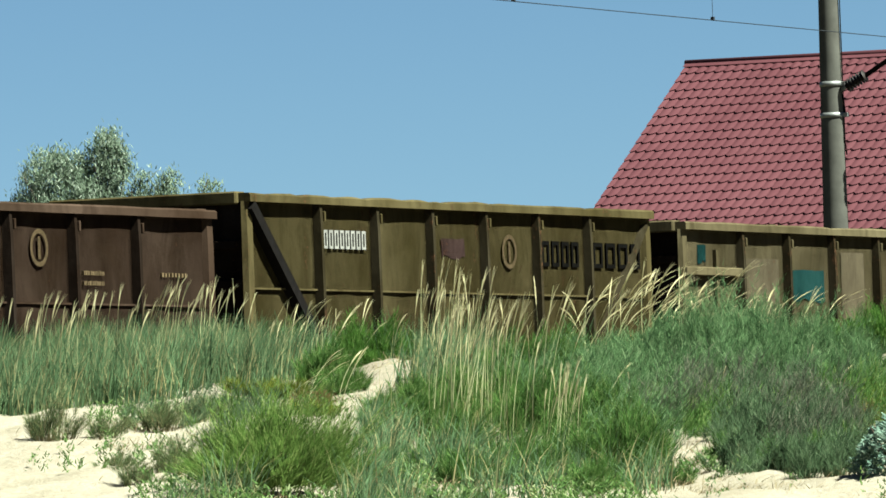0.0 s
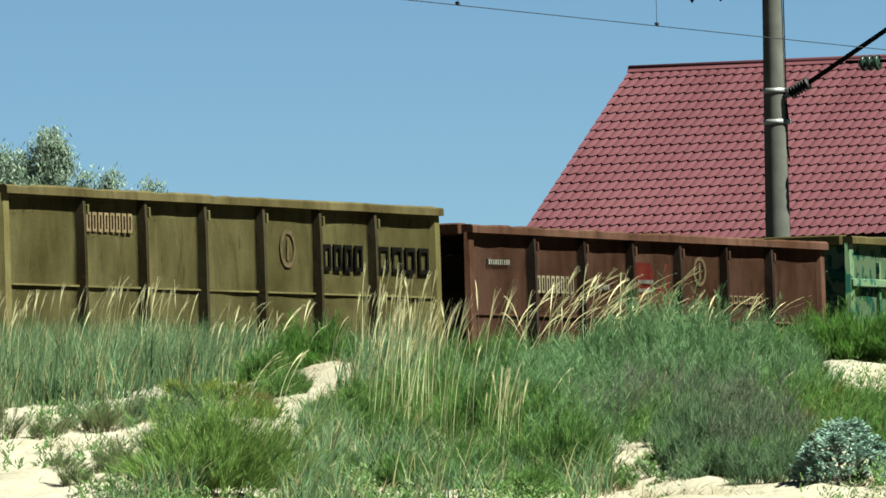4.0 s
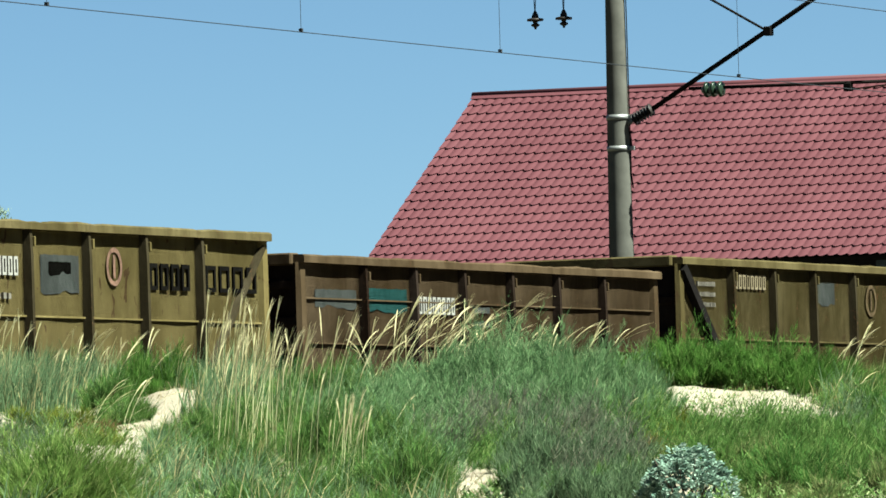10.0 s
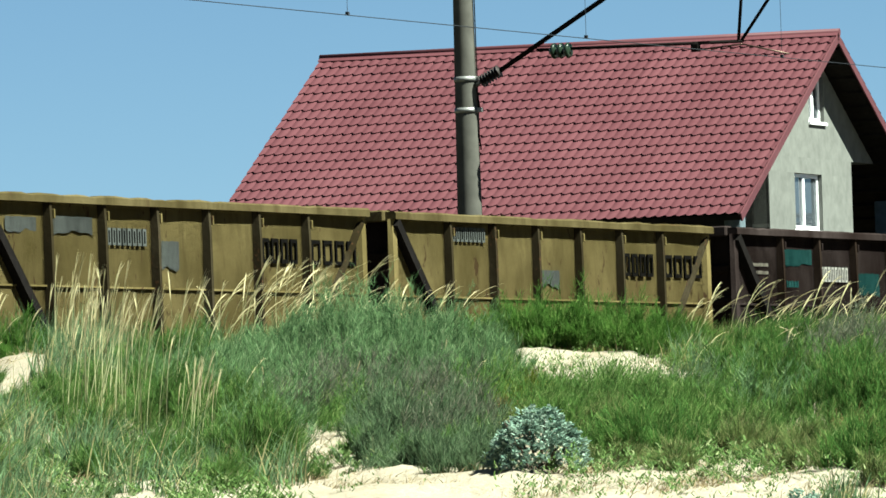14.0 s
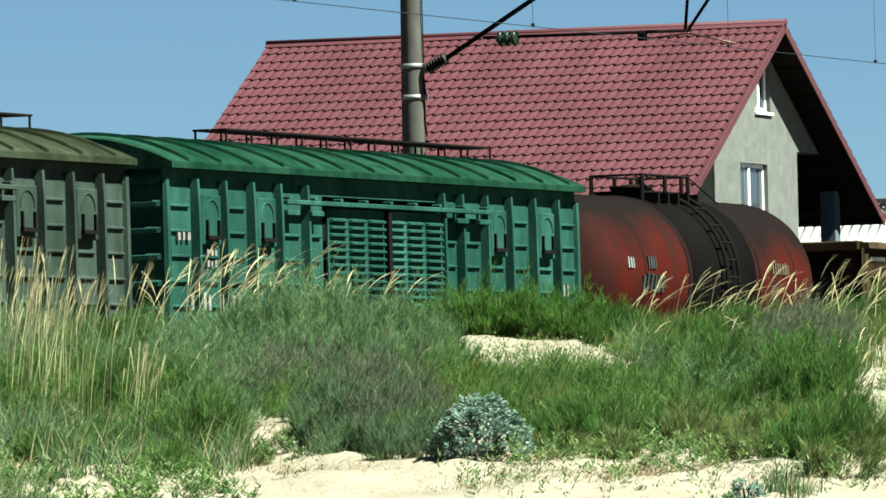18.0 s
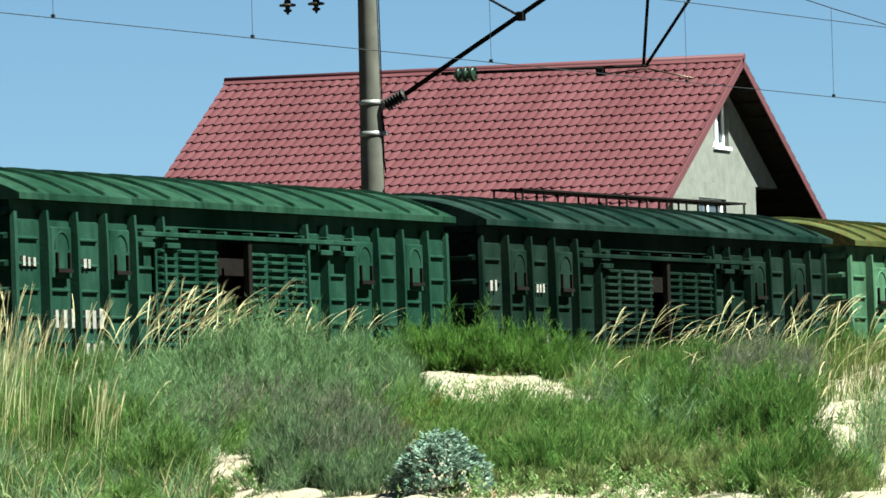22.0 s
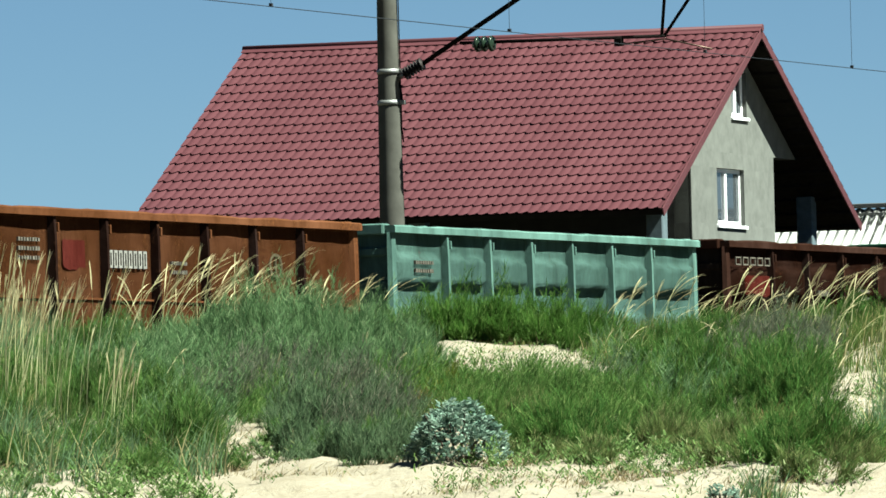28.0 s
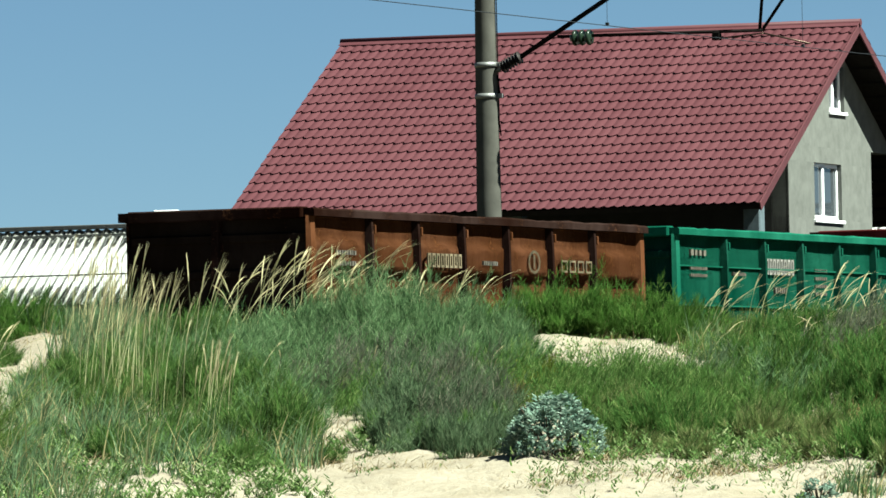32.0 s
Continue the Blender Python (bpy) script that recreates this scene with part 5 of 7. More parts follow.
for m, sgn in ((down, 1), (far_down, -1)):
    x0, x1 = (-RLEN, 0.0) if sgn > 0 else (0.0, RLEN)
    part("roof_deck", bm_boxes([(x0 + 0.02, x1 - 0.02, 0.02, slope_len - 0.03, -0.10, -0.005)]), soffit, house, "boarded underside of the roof with shade in its colour", at=m)
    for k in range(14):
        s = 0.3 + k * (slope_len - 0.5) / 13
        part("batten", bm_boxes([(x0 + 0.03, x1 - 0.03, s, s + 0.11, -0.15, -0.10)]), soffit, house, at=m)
    for x in (x0, x1):
        part("rake_board", bm_boxes([(x - 0.015, x + 0.015, -0.02, slope_len + 0.03, -0.13, 0.035)], 0.006), roof_red, house, "metal rake trim", at=m)
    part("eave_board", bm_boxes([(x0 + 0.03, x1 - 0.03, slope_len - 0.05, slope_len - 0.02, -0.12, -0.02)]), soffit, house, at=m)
part("ridge_flange", bm_boxes([(-RLEN - 0.03, 0.03, -0.01, 0.17, 0.062, 0.072)], 0.004), roof_red, house, "red ridge flange over the tiles", at=down)
cap = bmesh.new()
add_tube(cap, (-RLEN - 0.04, 0, RZ + 0.05), (0.04, 0, RZ + 0.05), 0.07, n=12)
part("ridge_cap", cap, roof_red, house, "red half-round ridge capping")


def under_slope(b, clear=0.16):
    return RZ - abs(b) / RUN * RISE - clear


def prism(poly, x0, x1):
    """A wall from its outline (across, up), as thick as from x0 to x1."""
    bm = bmesh.new()
    a = [bm.verts.new((x0, p, z)) for p, z in poly]
    b = [bm.verts.new((x1, p, z)) for p, z in poly]
    bm.faces.new(a[::-1])
    bm.faces.new(b)
    for i in range(len(poly)):
        j = (i + 1) % len(poly)
        bm.faces.new((a[i], a[j], b[j], b[i]))
    bmesh.ops.recalc_face_normals(bm, faces=bm.faces)
    return bm


GX1 = -0.55
WL, WR = -2.95, 2.45
W1, W2 = (-1.30, 0.47, 4.82, 5.88), (-0.22, 0.76, 6.88, 7.74)      # windows: across from, to, up from, to
# the gable is built round its two windows, in courses from below
courses = [(0.0, W1[2]), (W1[2], W1[3]), (W1[3], W2[2]), (W2[2], W2[3]), (W2[3], under_slope(0))]
step_z = 6.18     # over the balcony the wall runs out to the roof on the far side
for z0, z1 in courses:
    cuts = [(z0, z1)] if not z0 < step_z < z1 else [(z0, step_z), (step_z, z1)]
    for a0, a1 in cuts:
        def lim(z, right):
            out = (RZ - 0.16 - z) / RISE * RUN
            edge = (WR if a1 <= step_z + 1e-6 else 9.0) if right else -WL
            return min(edge, out)
        hole = next((w for w in (W1, W2) if w[2] <= a0 + 1e-6 and a1 <= w[3] + 1e-6), None)
        l0, l1, r0, r1 = -lim(a0, False), -lim(a1, False), lim(a0, True), lim(a1, True)
        if hole:
            pieces = [[(l0, a0), (hole[0], a0), (hole[0], a1), (min(l1, hole[0] - 0.01), a1)], [(hole[1], a0), (r0, a0), (max(r1, hole[1] + 0.01), a1), (hole[1], a1)]]
        else:
            pieces = [[(l0, a0), (r0, a0), (r1, a1), (l1, a1)]]
        for pc in pieces:
            part("gable_wall", prism(pc, GX1 - 0.35, GX1), plaster, house)
part("front_wall", bm_boxes([(-RLEN + 0.5, GX1 - 0.02, WL, WL + 0.35, 0, under_slope(WL))]), plaster_shade, house, "front wall with porch shade in its colour")
part("back_wall", bm_boxes([(-RLEN + 0.5, -2.6, 5.4, 5.7, 0, under_slope(5.7))]), plaster_shade, house)
part("end_wall", prism([(WL, 0), (5.7, 0), (5.7, under_slope(5.7)), (0, under_slope(0)), (WL, under_slope(WL))], -RLEN + 0.5, -RLEN + 0.85), plaster, house)
part("balcony_wall", bm_boxes([(-4.6, -4.3, WR - 0.3, 5.3, 0, step_z - 0.6)]), plaster_shade, house, "wall behind the balcony with shade in its colour")
part("balcony_side", bm_boxes([(-4.3, GX1 - 0.35, WR - 0.3, WR, 0, step_z)]), plaster_shade, house)
part("balcony_slab", bm_boxes([(-4.3, GX1, WR + 0.01, 5.3, 2.5, 2.7)]), plaster_shade, house)
for x, y in ((GX1 - 0.05, -5.0), (-5.2, -5.0), (-9.6, -5.0), (GX1 - 0.2, 5.3)):
    part("pillar", bm_boxes([(x - 0.16, x + 0.16, y - 0.16, y + 0.16, 0, under_slope(y, 0.12))], 0.02), plain("pillar_paint", (0.080, 0.100, 0.110), 0.8), house)
for k, (a, b, z0, z1) in enumerate((W1, W2)):
    w = new("window")
    w.parent = house
    w.matrix_basis = Matrix.Translation((GX1 - 0.12, 0, 0))
    fr = 0.075
    part("frame", bm_boxes([(-0.03, 0.04, a, b, z0, z0 + fr), (-0.03, 0.04, a, b, z1 - fr, z1), (-0.03, 0.04, a, a + fr, z0 + fr, z1 - fr), (-0.03, 0.04, b - fr, b, z0 + fr, z1 - fr), (-0.03, 0.05, a + (b - a) * 0.42, a + (b - a) * 0.42 + 0.11, z0 + fr, z1 - fr)], 0.008), white_pvc, w)
    part("pane", bm_boxes([(-0.01, 0.01, a + fr, a + (b - a) * 0.42, z0 + fr, z1 - fr)]), glassm, w)
    part("pane", bm_boxes([(-0.01, 0.01, a + (b - a) * 0.42 + 0.11, b - fr, z0 + fr, z1 - fr)]), glassm, w)
    part("sill", bm_boxes([(0.05, 0.17, a - 0.06, b + 0.06, z0 - 0.07, z0 - 0.005)], 0.01), white_pvc, w, "white projecting sill")

# ---- sheds behind ----
slate = plain("pale_corrugated_sheet", (0.512, 0.512, 0.479), 0.8, 0, 0.18, 5)


concrete_ridge = plain("weathered_grey_ridge", (0.07, 0.07, 0.066), 0.9, 0, 0.3, 5)


def corrugated(n, per, length, amp=0.024):
    bm, cols = bmesh.new(), []
    for i in range(n * 4 + 1):
        x = i * per / 4
        z = amp * (0, 1, 0, -1)[i % 4]
        cols.append([bm.verts.new((x, s, z)) for s in (0.0, length / 2, length)])
    for a, b in zip(cols, cols[1:]):
        for j in range(2):
            bm.faces.new((a[j], b[j], b[j + 1], a[j + 1])).smooth = True
    bmesh.ops.solidify(bm, geom=list(bm.faces), thickness=0.012)
    return bm


def shed(corner, z, length, fall, run, label):
    """A low shed; its roof falls towards the track from a ridge that ends at the corner."""
    s = tagged(new("shed"), label, "shed")
    s.matrix_basis = Matrix(((HU.x, HV.x, 0, corner[0]), (HU.y, HV.y, 0, corner[1]), (0, 0, 1, GROUND2), (0, 0, 0, 1)))
    zz = z - GROUND2
    sl = math.hypot(run, fall)
    m = Matrix(((1, 0, 0, -length), (0, -run / sl, -fall / sl, 0), (0, -fall / sl, run / sl, zz), (0, 0, 0, 1)))
    n = 7
    for i in range(int(length / (n * 0.20))):
        part("roof_sheet", corrugated(n, 0.20, sl), slate, s, at=m @ Matrix.Translation((i * n * 0.20, 0, 0)))
    part("ridge_board", bm_boxes([(-length, 0, -0.12, 0.12, zz + 0.01, zz + 0.10)], 0.01), concrete_ridge, s, "grey ridge board")
    part("lap", bm_boxes([(-length + 0.02, -0.02, sl * 0.62, sl * 0.62 + 0.02, 0.02, 0.045)]), concrete_ridge, s, "dark lap of the roof sheets", at=m @ Matrix.Translation((length, 0, 0)))
    part("wall", bm_boxes([(-length + 0.2, -0.2, -run + 0.3, -run + 0.5, 0, zz - fall + 0.05)]), plaster, s)
    part("back_wall", bm_boxes([(-length + 0.2, -0.2, -0.25, -0.05, 0, zz - 0.1)]), plaster, s)
    return s


shed((-4.5, 180.0), 7.30, 9.0, 1.6, 2.6, "low shed with a pale corrugated roof")
shed((17.5, 177.0), 7.42, 9.0, 1.6, 2.6, "low shed with a pale corrugated roof beyond the house")
flue = tagged(new("chimney"), "small white chimney behind the shed", "chimney")
flue.matrix_basis = pose(-5.1, 181.2, GROUND2)
part("stack", bm_boxes([(-0.2, 0.2, -0.2, 0.2, 0, 5.72)], 0.01), plaster, flue)
part("cap", bm_boxes([(-0.26, 0.26, -0.26, 0.26, 5.72, 5.80)], 0.01), white_pvc, flue)

# ---- overhead line ----
concrete = plain("spun_concrete", (0.060, 0.058, 0.050), 0.9, 0, 0.25, 3.0, 0.3)
galv = plain("galvanised_strap", (0.168, 0.168, 0.160), 0.5, 0.5, 0.2, 9)
glaze = plain("brown_glazed_insulator", (0.0120, 0.0085, 0.0070), 0.55, 0, 0.3, 9)
glass_green = plain("green_glass_insulator", (0.010, 0.018, 0.011), 0.3, 0, 0.3, 9)
POLE = Matrix(((ALONG.x, NEAR.x, 0, 1.315), (ALONG.y, NEAR.y, 0, 151.33), (0, 0, 1, EYE), (0, 0, 0, 1)))   # y towards the camera's side, z from the eye's height
mast = tagged(new("catenary_mast"), "tapered grey concrete mast with a steel bracket", "mast")
mast.matrix_basis = POLE
bm = bmesh.new()
add_lathe(bm, [(0.255, GROUND2 - EYE - 0.3), (0.215, 5.1), (0.172, 9.14), (0.145, 11.8)], n=28)
part("post", bm, concrete, mast)
for z in (7.48, 6.94, 9.75, 10.35):
    bm = bmesh.new()
    r = float(np.interp(z, [5.1, 9.14, 11.8], [0.215, 0.172, 0.145]))
    add_lathe(bm, [(r - 0.01, -0.045), (r + 0.014, -0.045), (r + 0.014, 0.045), (r - 0.01, 0.045)], (0, 0, z), n=28)
    part("strap", bm, galv, mast, "galvanised steel band")
    part("strap_lug", bm_boxes([(-0.03, 0.03, r, r + 0.11, z - 0.04, z + 0.04)], 0.008), galv, mast)


def rod(name, a, b, r, mat, label=""):
    bm = bmesh.new()
    add_tube(bm, (0, *a), (0, *b), r, n=10)
    return part(name, bm, mat, mast, label)


def insulator(a, b, n, r, mat):
    """Ribbed discs strung from a to b."""
    bm = bmesh.new()
    A, B = Vector((0, *a)), Vector((0, *b))
    L = (B - A).length
    prof = []
    for i in range(n):
        t = L * (i + 0.15) / n
        prof += [(0.45 * r, t), (r, t + L * 0.28 / n), (r * 0.9, t + L * 0.42 / n), (0.45 * r, t + L * 0.6 / n)]
    add_lathe(bm, [(0.03, 0)] + prof + [(0.03, L)], A, B - A, 16)
    return part("insulator", bm, mat, mast, "ribbed glazed insulator")


rod("bracket_tube", (0.62, 7.58), (6.2, 10.80), 0.042, steel_dark, "black inclined bracket tube")
insulator((0.28, 7.42), (0.66, 7.61), 7, 0.115, glaze)
rod("end_fitting", (0.18, 7.37), (0.30, 7.43), 0.035, galv)
rod("tie_rod", (0.62, 10.12), (2.85, 8.83), 0.022, steel_dark)
insulator((0.18, 10.38), (0.64, 10.11), 5, 0.085, glaze)
part("clamp", bm_boxes([(-0.07, 0.07, 2.78, 2.92, 8.76, 8.92)], 0.015), steel_dark, mast)
rod("registration_arm", (1.35, 7.92), (5.15, 7.88), 0.030, steel_dark)
for k in range(3):
    bm = bmesh.new()
    add_lathe(bm, [(0.035, 0), (0.06, 0.012), (0.13, 0.035), (0.138, 0.06), (0.12, 0.095), (0.085, 0.08), (0.06, 0.10), (0.035, 0.115)], (0, 1.62 + 0.13 * k, 7.885), (0, 1, 0), 18)
    disc = part("insulator", bm, glass_green, mast, "green glass disc insulator")
    bm = bmesh.new()
    add_lathe(bm, [(0.02, -0.03), (0.056, -0.028), (0.064, 0.012), (0.03, 0.016)], (0, 1.62 + 0.13 * k, 7.885), (0, 1, 0), 14)
    part("cap", bm, galv, disc)
part("clamp", bm_boxes([(-0.06, 0.06, 4.22, 4.36, 7.74, 7.88)], 0.01), steel_dark, mast)
rod("steady_arm", (4.3, 7.77), (5.15, 7.83), 0.014, rail_steel)
rod("steady_arm", (5.15, 7.83), (6.0, 7.62), 0.014, rail_steel)
rod("strut", (5.08, 7.88), (5.28, 9.83), 0.028, steel_dark)
rod("strut", (5.12, 7.87), (6.43, 9.60), 0.028, steel_dark)
rod("cross_arm", (-0.1, 9.70), (-1.62, 9.72), 0.045, steel_dark, "short cross arm for the feeder wires")
rod("arm_tie", (-1.33, 9.78), (-0.1, 10.62), 0.016, steel_dark)
for y in (-1.51, -0.97):
    rod("hanger", (y - 0.02, 9.70), (y - 0.004, 9.40), 0.008, steel_dark)
    rod("hanger", (y + 0.02, 9.70), (y + 0.004, 9.40), 0.008, steel_dark)
    bm = bmesh.new()
    add_lathe(bm, [(0.012, 0), (0.03, 0.03), (0.058, 0.09), (0.062, 0.13), (0.14, 0.145), (0.148, 0.165), (0.14, 0.185), (0.05, 0.19), (0.035, 0.225), (0.075, 0.245), (0.07, 0.272), (0.03, 0.29), (0.015, 0.33)], (0, y, 9.41), (0, 0, -1), 20)
    part("insulator", bm, glaze, mast, "dark cap and disc insulator")
bm = bmesh.new()
for a in ((0.2, 7.3), (0.2, 6.6)):
    add_tube(bm, (0.02, *a), (0.05, a[0] + 0.03, a[1] - 0.35), 0.014, n=6)
add_tube(bm, (0.0, 0.20, 10.2), (0.0, 0.225, 6.5), 0.010, n=6)
part("ground_cable", bm, steel_dark, mast)
insulator((5.92, 10.05), (5.92, 9.80), 2, 0.11, glass_green)

wire_dark = plain("oxidised_wire", (0.020, 0.022, 0.025), 0.85, 0.0, 0.2, 4)
S_POLE = 33.4
line = tagged(new("overhead_line"), "thin contact wire with droppers from a sagging messenger wire", "wire")
line.matrix_basis = Matrix(((ALONG.x, -NEAR.x, 0, AXIS0.x), (ALONG.y, -NEAR.y, 0, AXIS0.y), (0, 0, 1, EYE), (0, 0, 0, 1)))


def messenger(s):
    t = (s - S_POLE) / 27.0
    t = abs((t + 1) % 2 - 1)
    return 9.82 - 1.25 * (1 - (1 - t) ** 2)


bm = bmesh.new()
add_tube(bm, (-160, 0, 7.59), (260, 0, 7.60), 0.0072, n=6)
part("contact_wire", bm, wire_dark, line)
bm = bmesh.new()
for i in range(-60, 90):
    a, b = S_POLE + i * 2.7, S_POLE + (i + 1) * 2.7
    add_tube(bm, (a, 0, messenger(a)), (b, 0, messenger(b)), 0.0095, n=6, caps=False)
part("messenger_wire", bm, wire_dark, line)
bm = bmesh.new()
add_tube(bm, (-160, -0.3, 8.95), (260, -0.3, 8.88), 0.0075, n=6)
part("feeder_wire", bm, wire_dark, line)
for s in (-8.0, 0.3, 8.45, 15.58, 25.15, 34.0, 41.35, 49.5, 58.0):
    bm = bmesh.new()
    add_tube(bm, (s, 0, 7.59), (s, 0, messenger(s)), 0.0042, n=6)
    bmesh.ops.create_cube(bm, size=0.05, matrix=Matrix.Translation((s, 0, 7.62)))
    part("dropper", bm, wire_dark, line)


# ---- plants ----
rv = np.random.RandomState(11)


def blades(x, y, z, h, lean, head, width, bend, segs=3, tipw=0.25, spindle=False):
    """Tapered strips: roots x, y, z; height; lean (share of height) in the direction head; bend towards the tip."""
    n = len(x)
    lev = np.linspace(0, 1, segs + 1)
    across = head + np.pi / 2 + rv.uniform(-1.2, 1.2, n)
    ax, ay = np.cos(across), np.sin(across)
    V = np.empty((n, segs + 1, 2, 3), np.float32)
    for k, t in enumerate(lev):
        off = h * (lean * t + bend * t ** 2.4)
        cx, cy = x + off * np.cos(head), y + off * np.sin(head)
        cz = z + h * (t - 0.45 * np.abs(bend) * t ** 3)
        w = width * (0.2 + 0.8 * math.sin(math.pi * t ** 0.8)) / 2 if spindle else width * (1 - (1 - tipw) * t ** 1.5) / 2
        for j, s in enumerate((-1, 1)):
            V[:, k, j, 0], V[:, k, j, 1], V[:, k, j, 2] = cx + s * w * ax, cy + s * w * ay, cz
    base = (np.arange(n) * (segs + 1) * 2)[:, None]
    k = np.arange(segs)[None, :] * 2
    F = np.stack([base + k, base + k + 1, base + k + 3, base + k + 2], -1).reshape(-1, 4)
    return V.reshape(-1, 3), F


def joined(name, pieces, mat):
    vs, fs, o = [], [], 0
    for v, f in pieces:
        vs.append(v)
        fs.append(f + o)
        o += len(v)
    return from_arrays(name, np.concatenate(vs), np.concatenate(fs), mat)


green_fine = leaf_material("feathery_green_foliage", (0.022, 0.052, 0.011), (0.088, 0.160, 0.038), (0.150, 0.200, 0.066), back=0.5, dull=(0.066, 0.090, 0.030))
mound_fine = leaf_material("pale_feathery_foliage", (0.030, 0.064, 0.024), (0.122, 0.196, 0.084), (0.175, 0.238, 0.120), back=0.5, dull=(0.074, 0.110, 0.048))
sunny_fine = leaf_material("sunlit_yellow_green_foliage", (0.034, 0.068, 0.012), (0.135, 0.205, 0.050), (0.200, 0.245, 0.080), back=0.5, dull=(0.090, 0.115, 0.032))
grey_fine = leaf_material("grey_green_foliage", (0.030, 0.052, 0.024), (0.094, 0.142, 0.070), (0.135, 0.176, 0.098), back=0.5, dull=(0.082, 0.092, 0.062))
bright_fine = leaf_material("bright_green_foliage", (0.019, 0.052, 0.007), (0.080, 0.158, 0.030), (0.130, 0.195, 0.052), back=0.5, dull=(0.050, 0.084, 0.024))
deep_fine = leaf_material("deep_green_foliage", (0.017, 0.047, 0.009), (0.070, 0.142, 0.032), (0.130, 0.170, 0.052), back=0.45, dull=(0.058, 0.068, 0.024))
purple_fine = leaf_material("purple_grey_foliage", (0.040, 0.050, 0.032), (0.104, 0.122, 0.076), (0.155, 0.150, 0.105), back=0.5, dull=(0.105, 0.090, 0.068))
yellow_fine = leaf_material("yellow_green_herb_foliage", (0.040, 0.062, 0.008), (0.135, 0.165, 0.028), (0.200, 0.200, 0.045), back=0.5, dull=(0.100, 0.095, 0.022))
sparse_fine = leaf_material("half_dry_foliage", (0.042, 0.058, 0.024), (0.112, 0.140, 0.062), (0.190, 0.172, 0.090), back=0.4, dull=(0.110, 0.098, 0.052))
olive_fine = leaf_material("olive_green_foliage", (0.034, 0.052, 0.016), (0.110, 0.150, 0.046), (0.190, 0.190, 0.085), back=0.5, dull=(0.090, 0.086, 0.036))
dry_fine = leaf_material("dry_brown_foliage", (0.055, 0.042, 0.016), (0.150, 0.105, 0.046), (0.210, 0.150, 0.075), back=0.3, dull=(0.10, 0.075, 0.03))
blue_grass = leaf_material("blue_green_lyme_grass", (0.040, 0.072, 0.032), (0.140, 0.210, 0.104), (0.300, 0.265, 0.130), back=0.5)
mixed_grass = leaf_material("mixed_dune_grass", (0.028, 0.050, 0.011), (0.095, 0.140, 0.036), (0.220, 0.190, 0.085), back=0.5)
straw = leaf_material("straw_coloured_stalks", (0.32, 0.28, 0.155), (0.56, 0.50, 0.31), back=0.5, dull=(0.38, 0.34, 0.20))
dry = leaf_material("dry_brown_litter", (0.109, 0.079, 0.040), (0.208, 0.168, 0.099), back=0.2)
silver_leaf = leaf_material("silver_green_leaves", (0.072, 0.122, 0.090), (0.165, 0.225, 0.172), (0.24, 0.30, 0.24), back=0.3, dull=(0.11, 0.16, 0.12))
dry_stem = plain("dry_woody_stem", (0.100, 0.085, 0.045), 0.8, 0, 0.3, 10)
bark = plain("grey_bark", (0.080, 0.065, 0.050), 0.9, 0, 0.4, 12, 0.6)
WIND = 0.25      # grass leans along the wind, towards +x


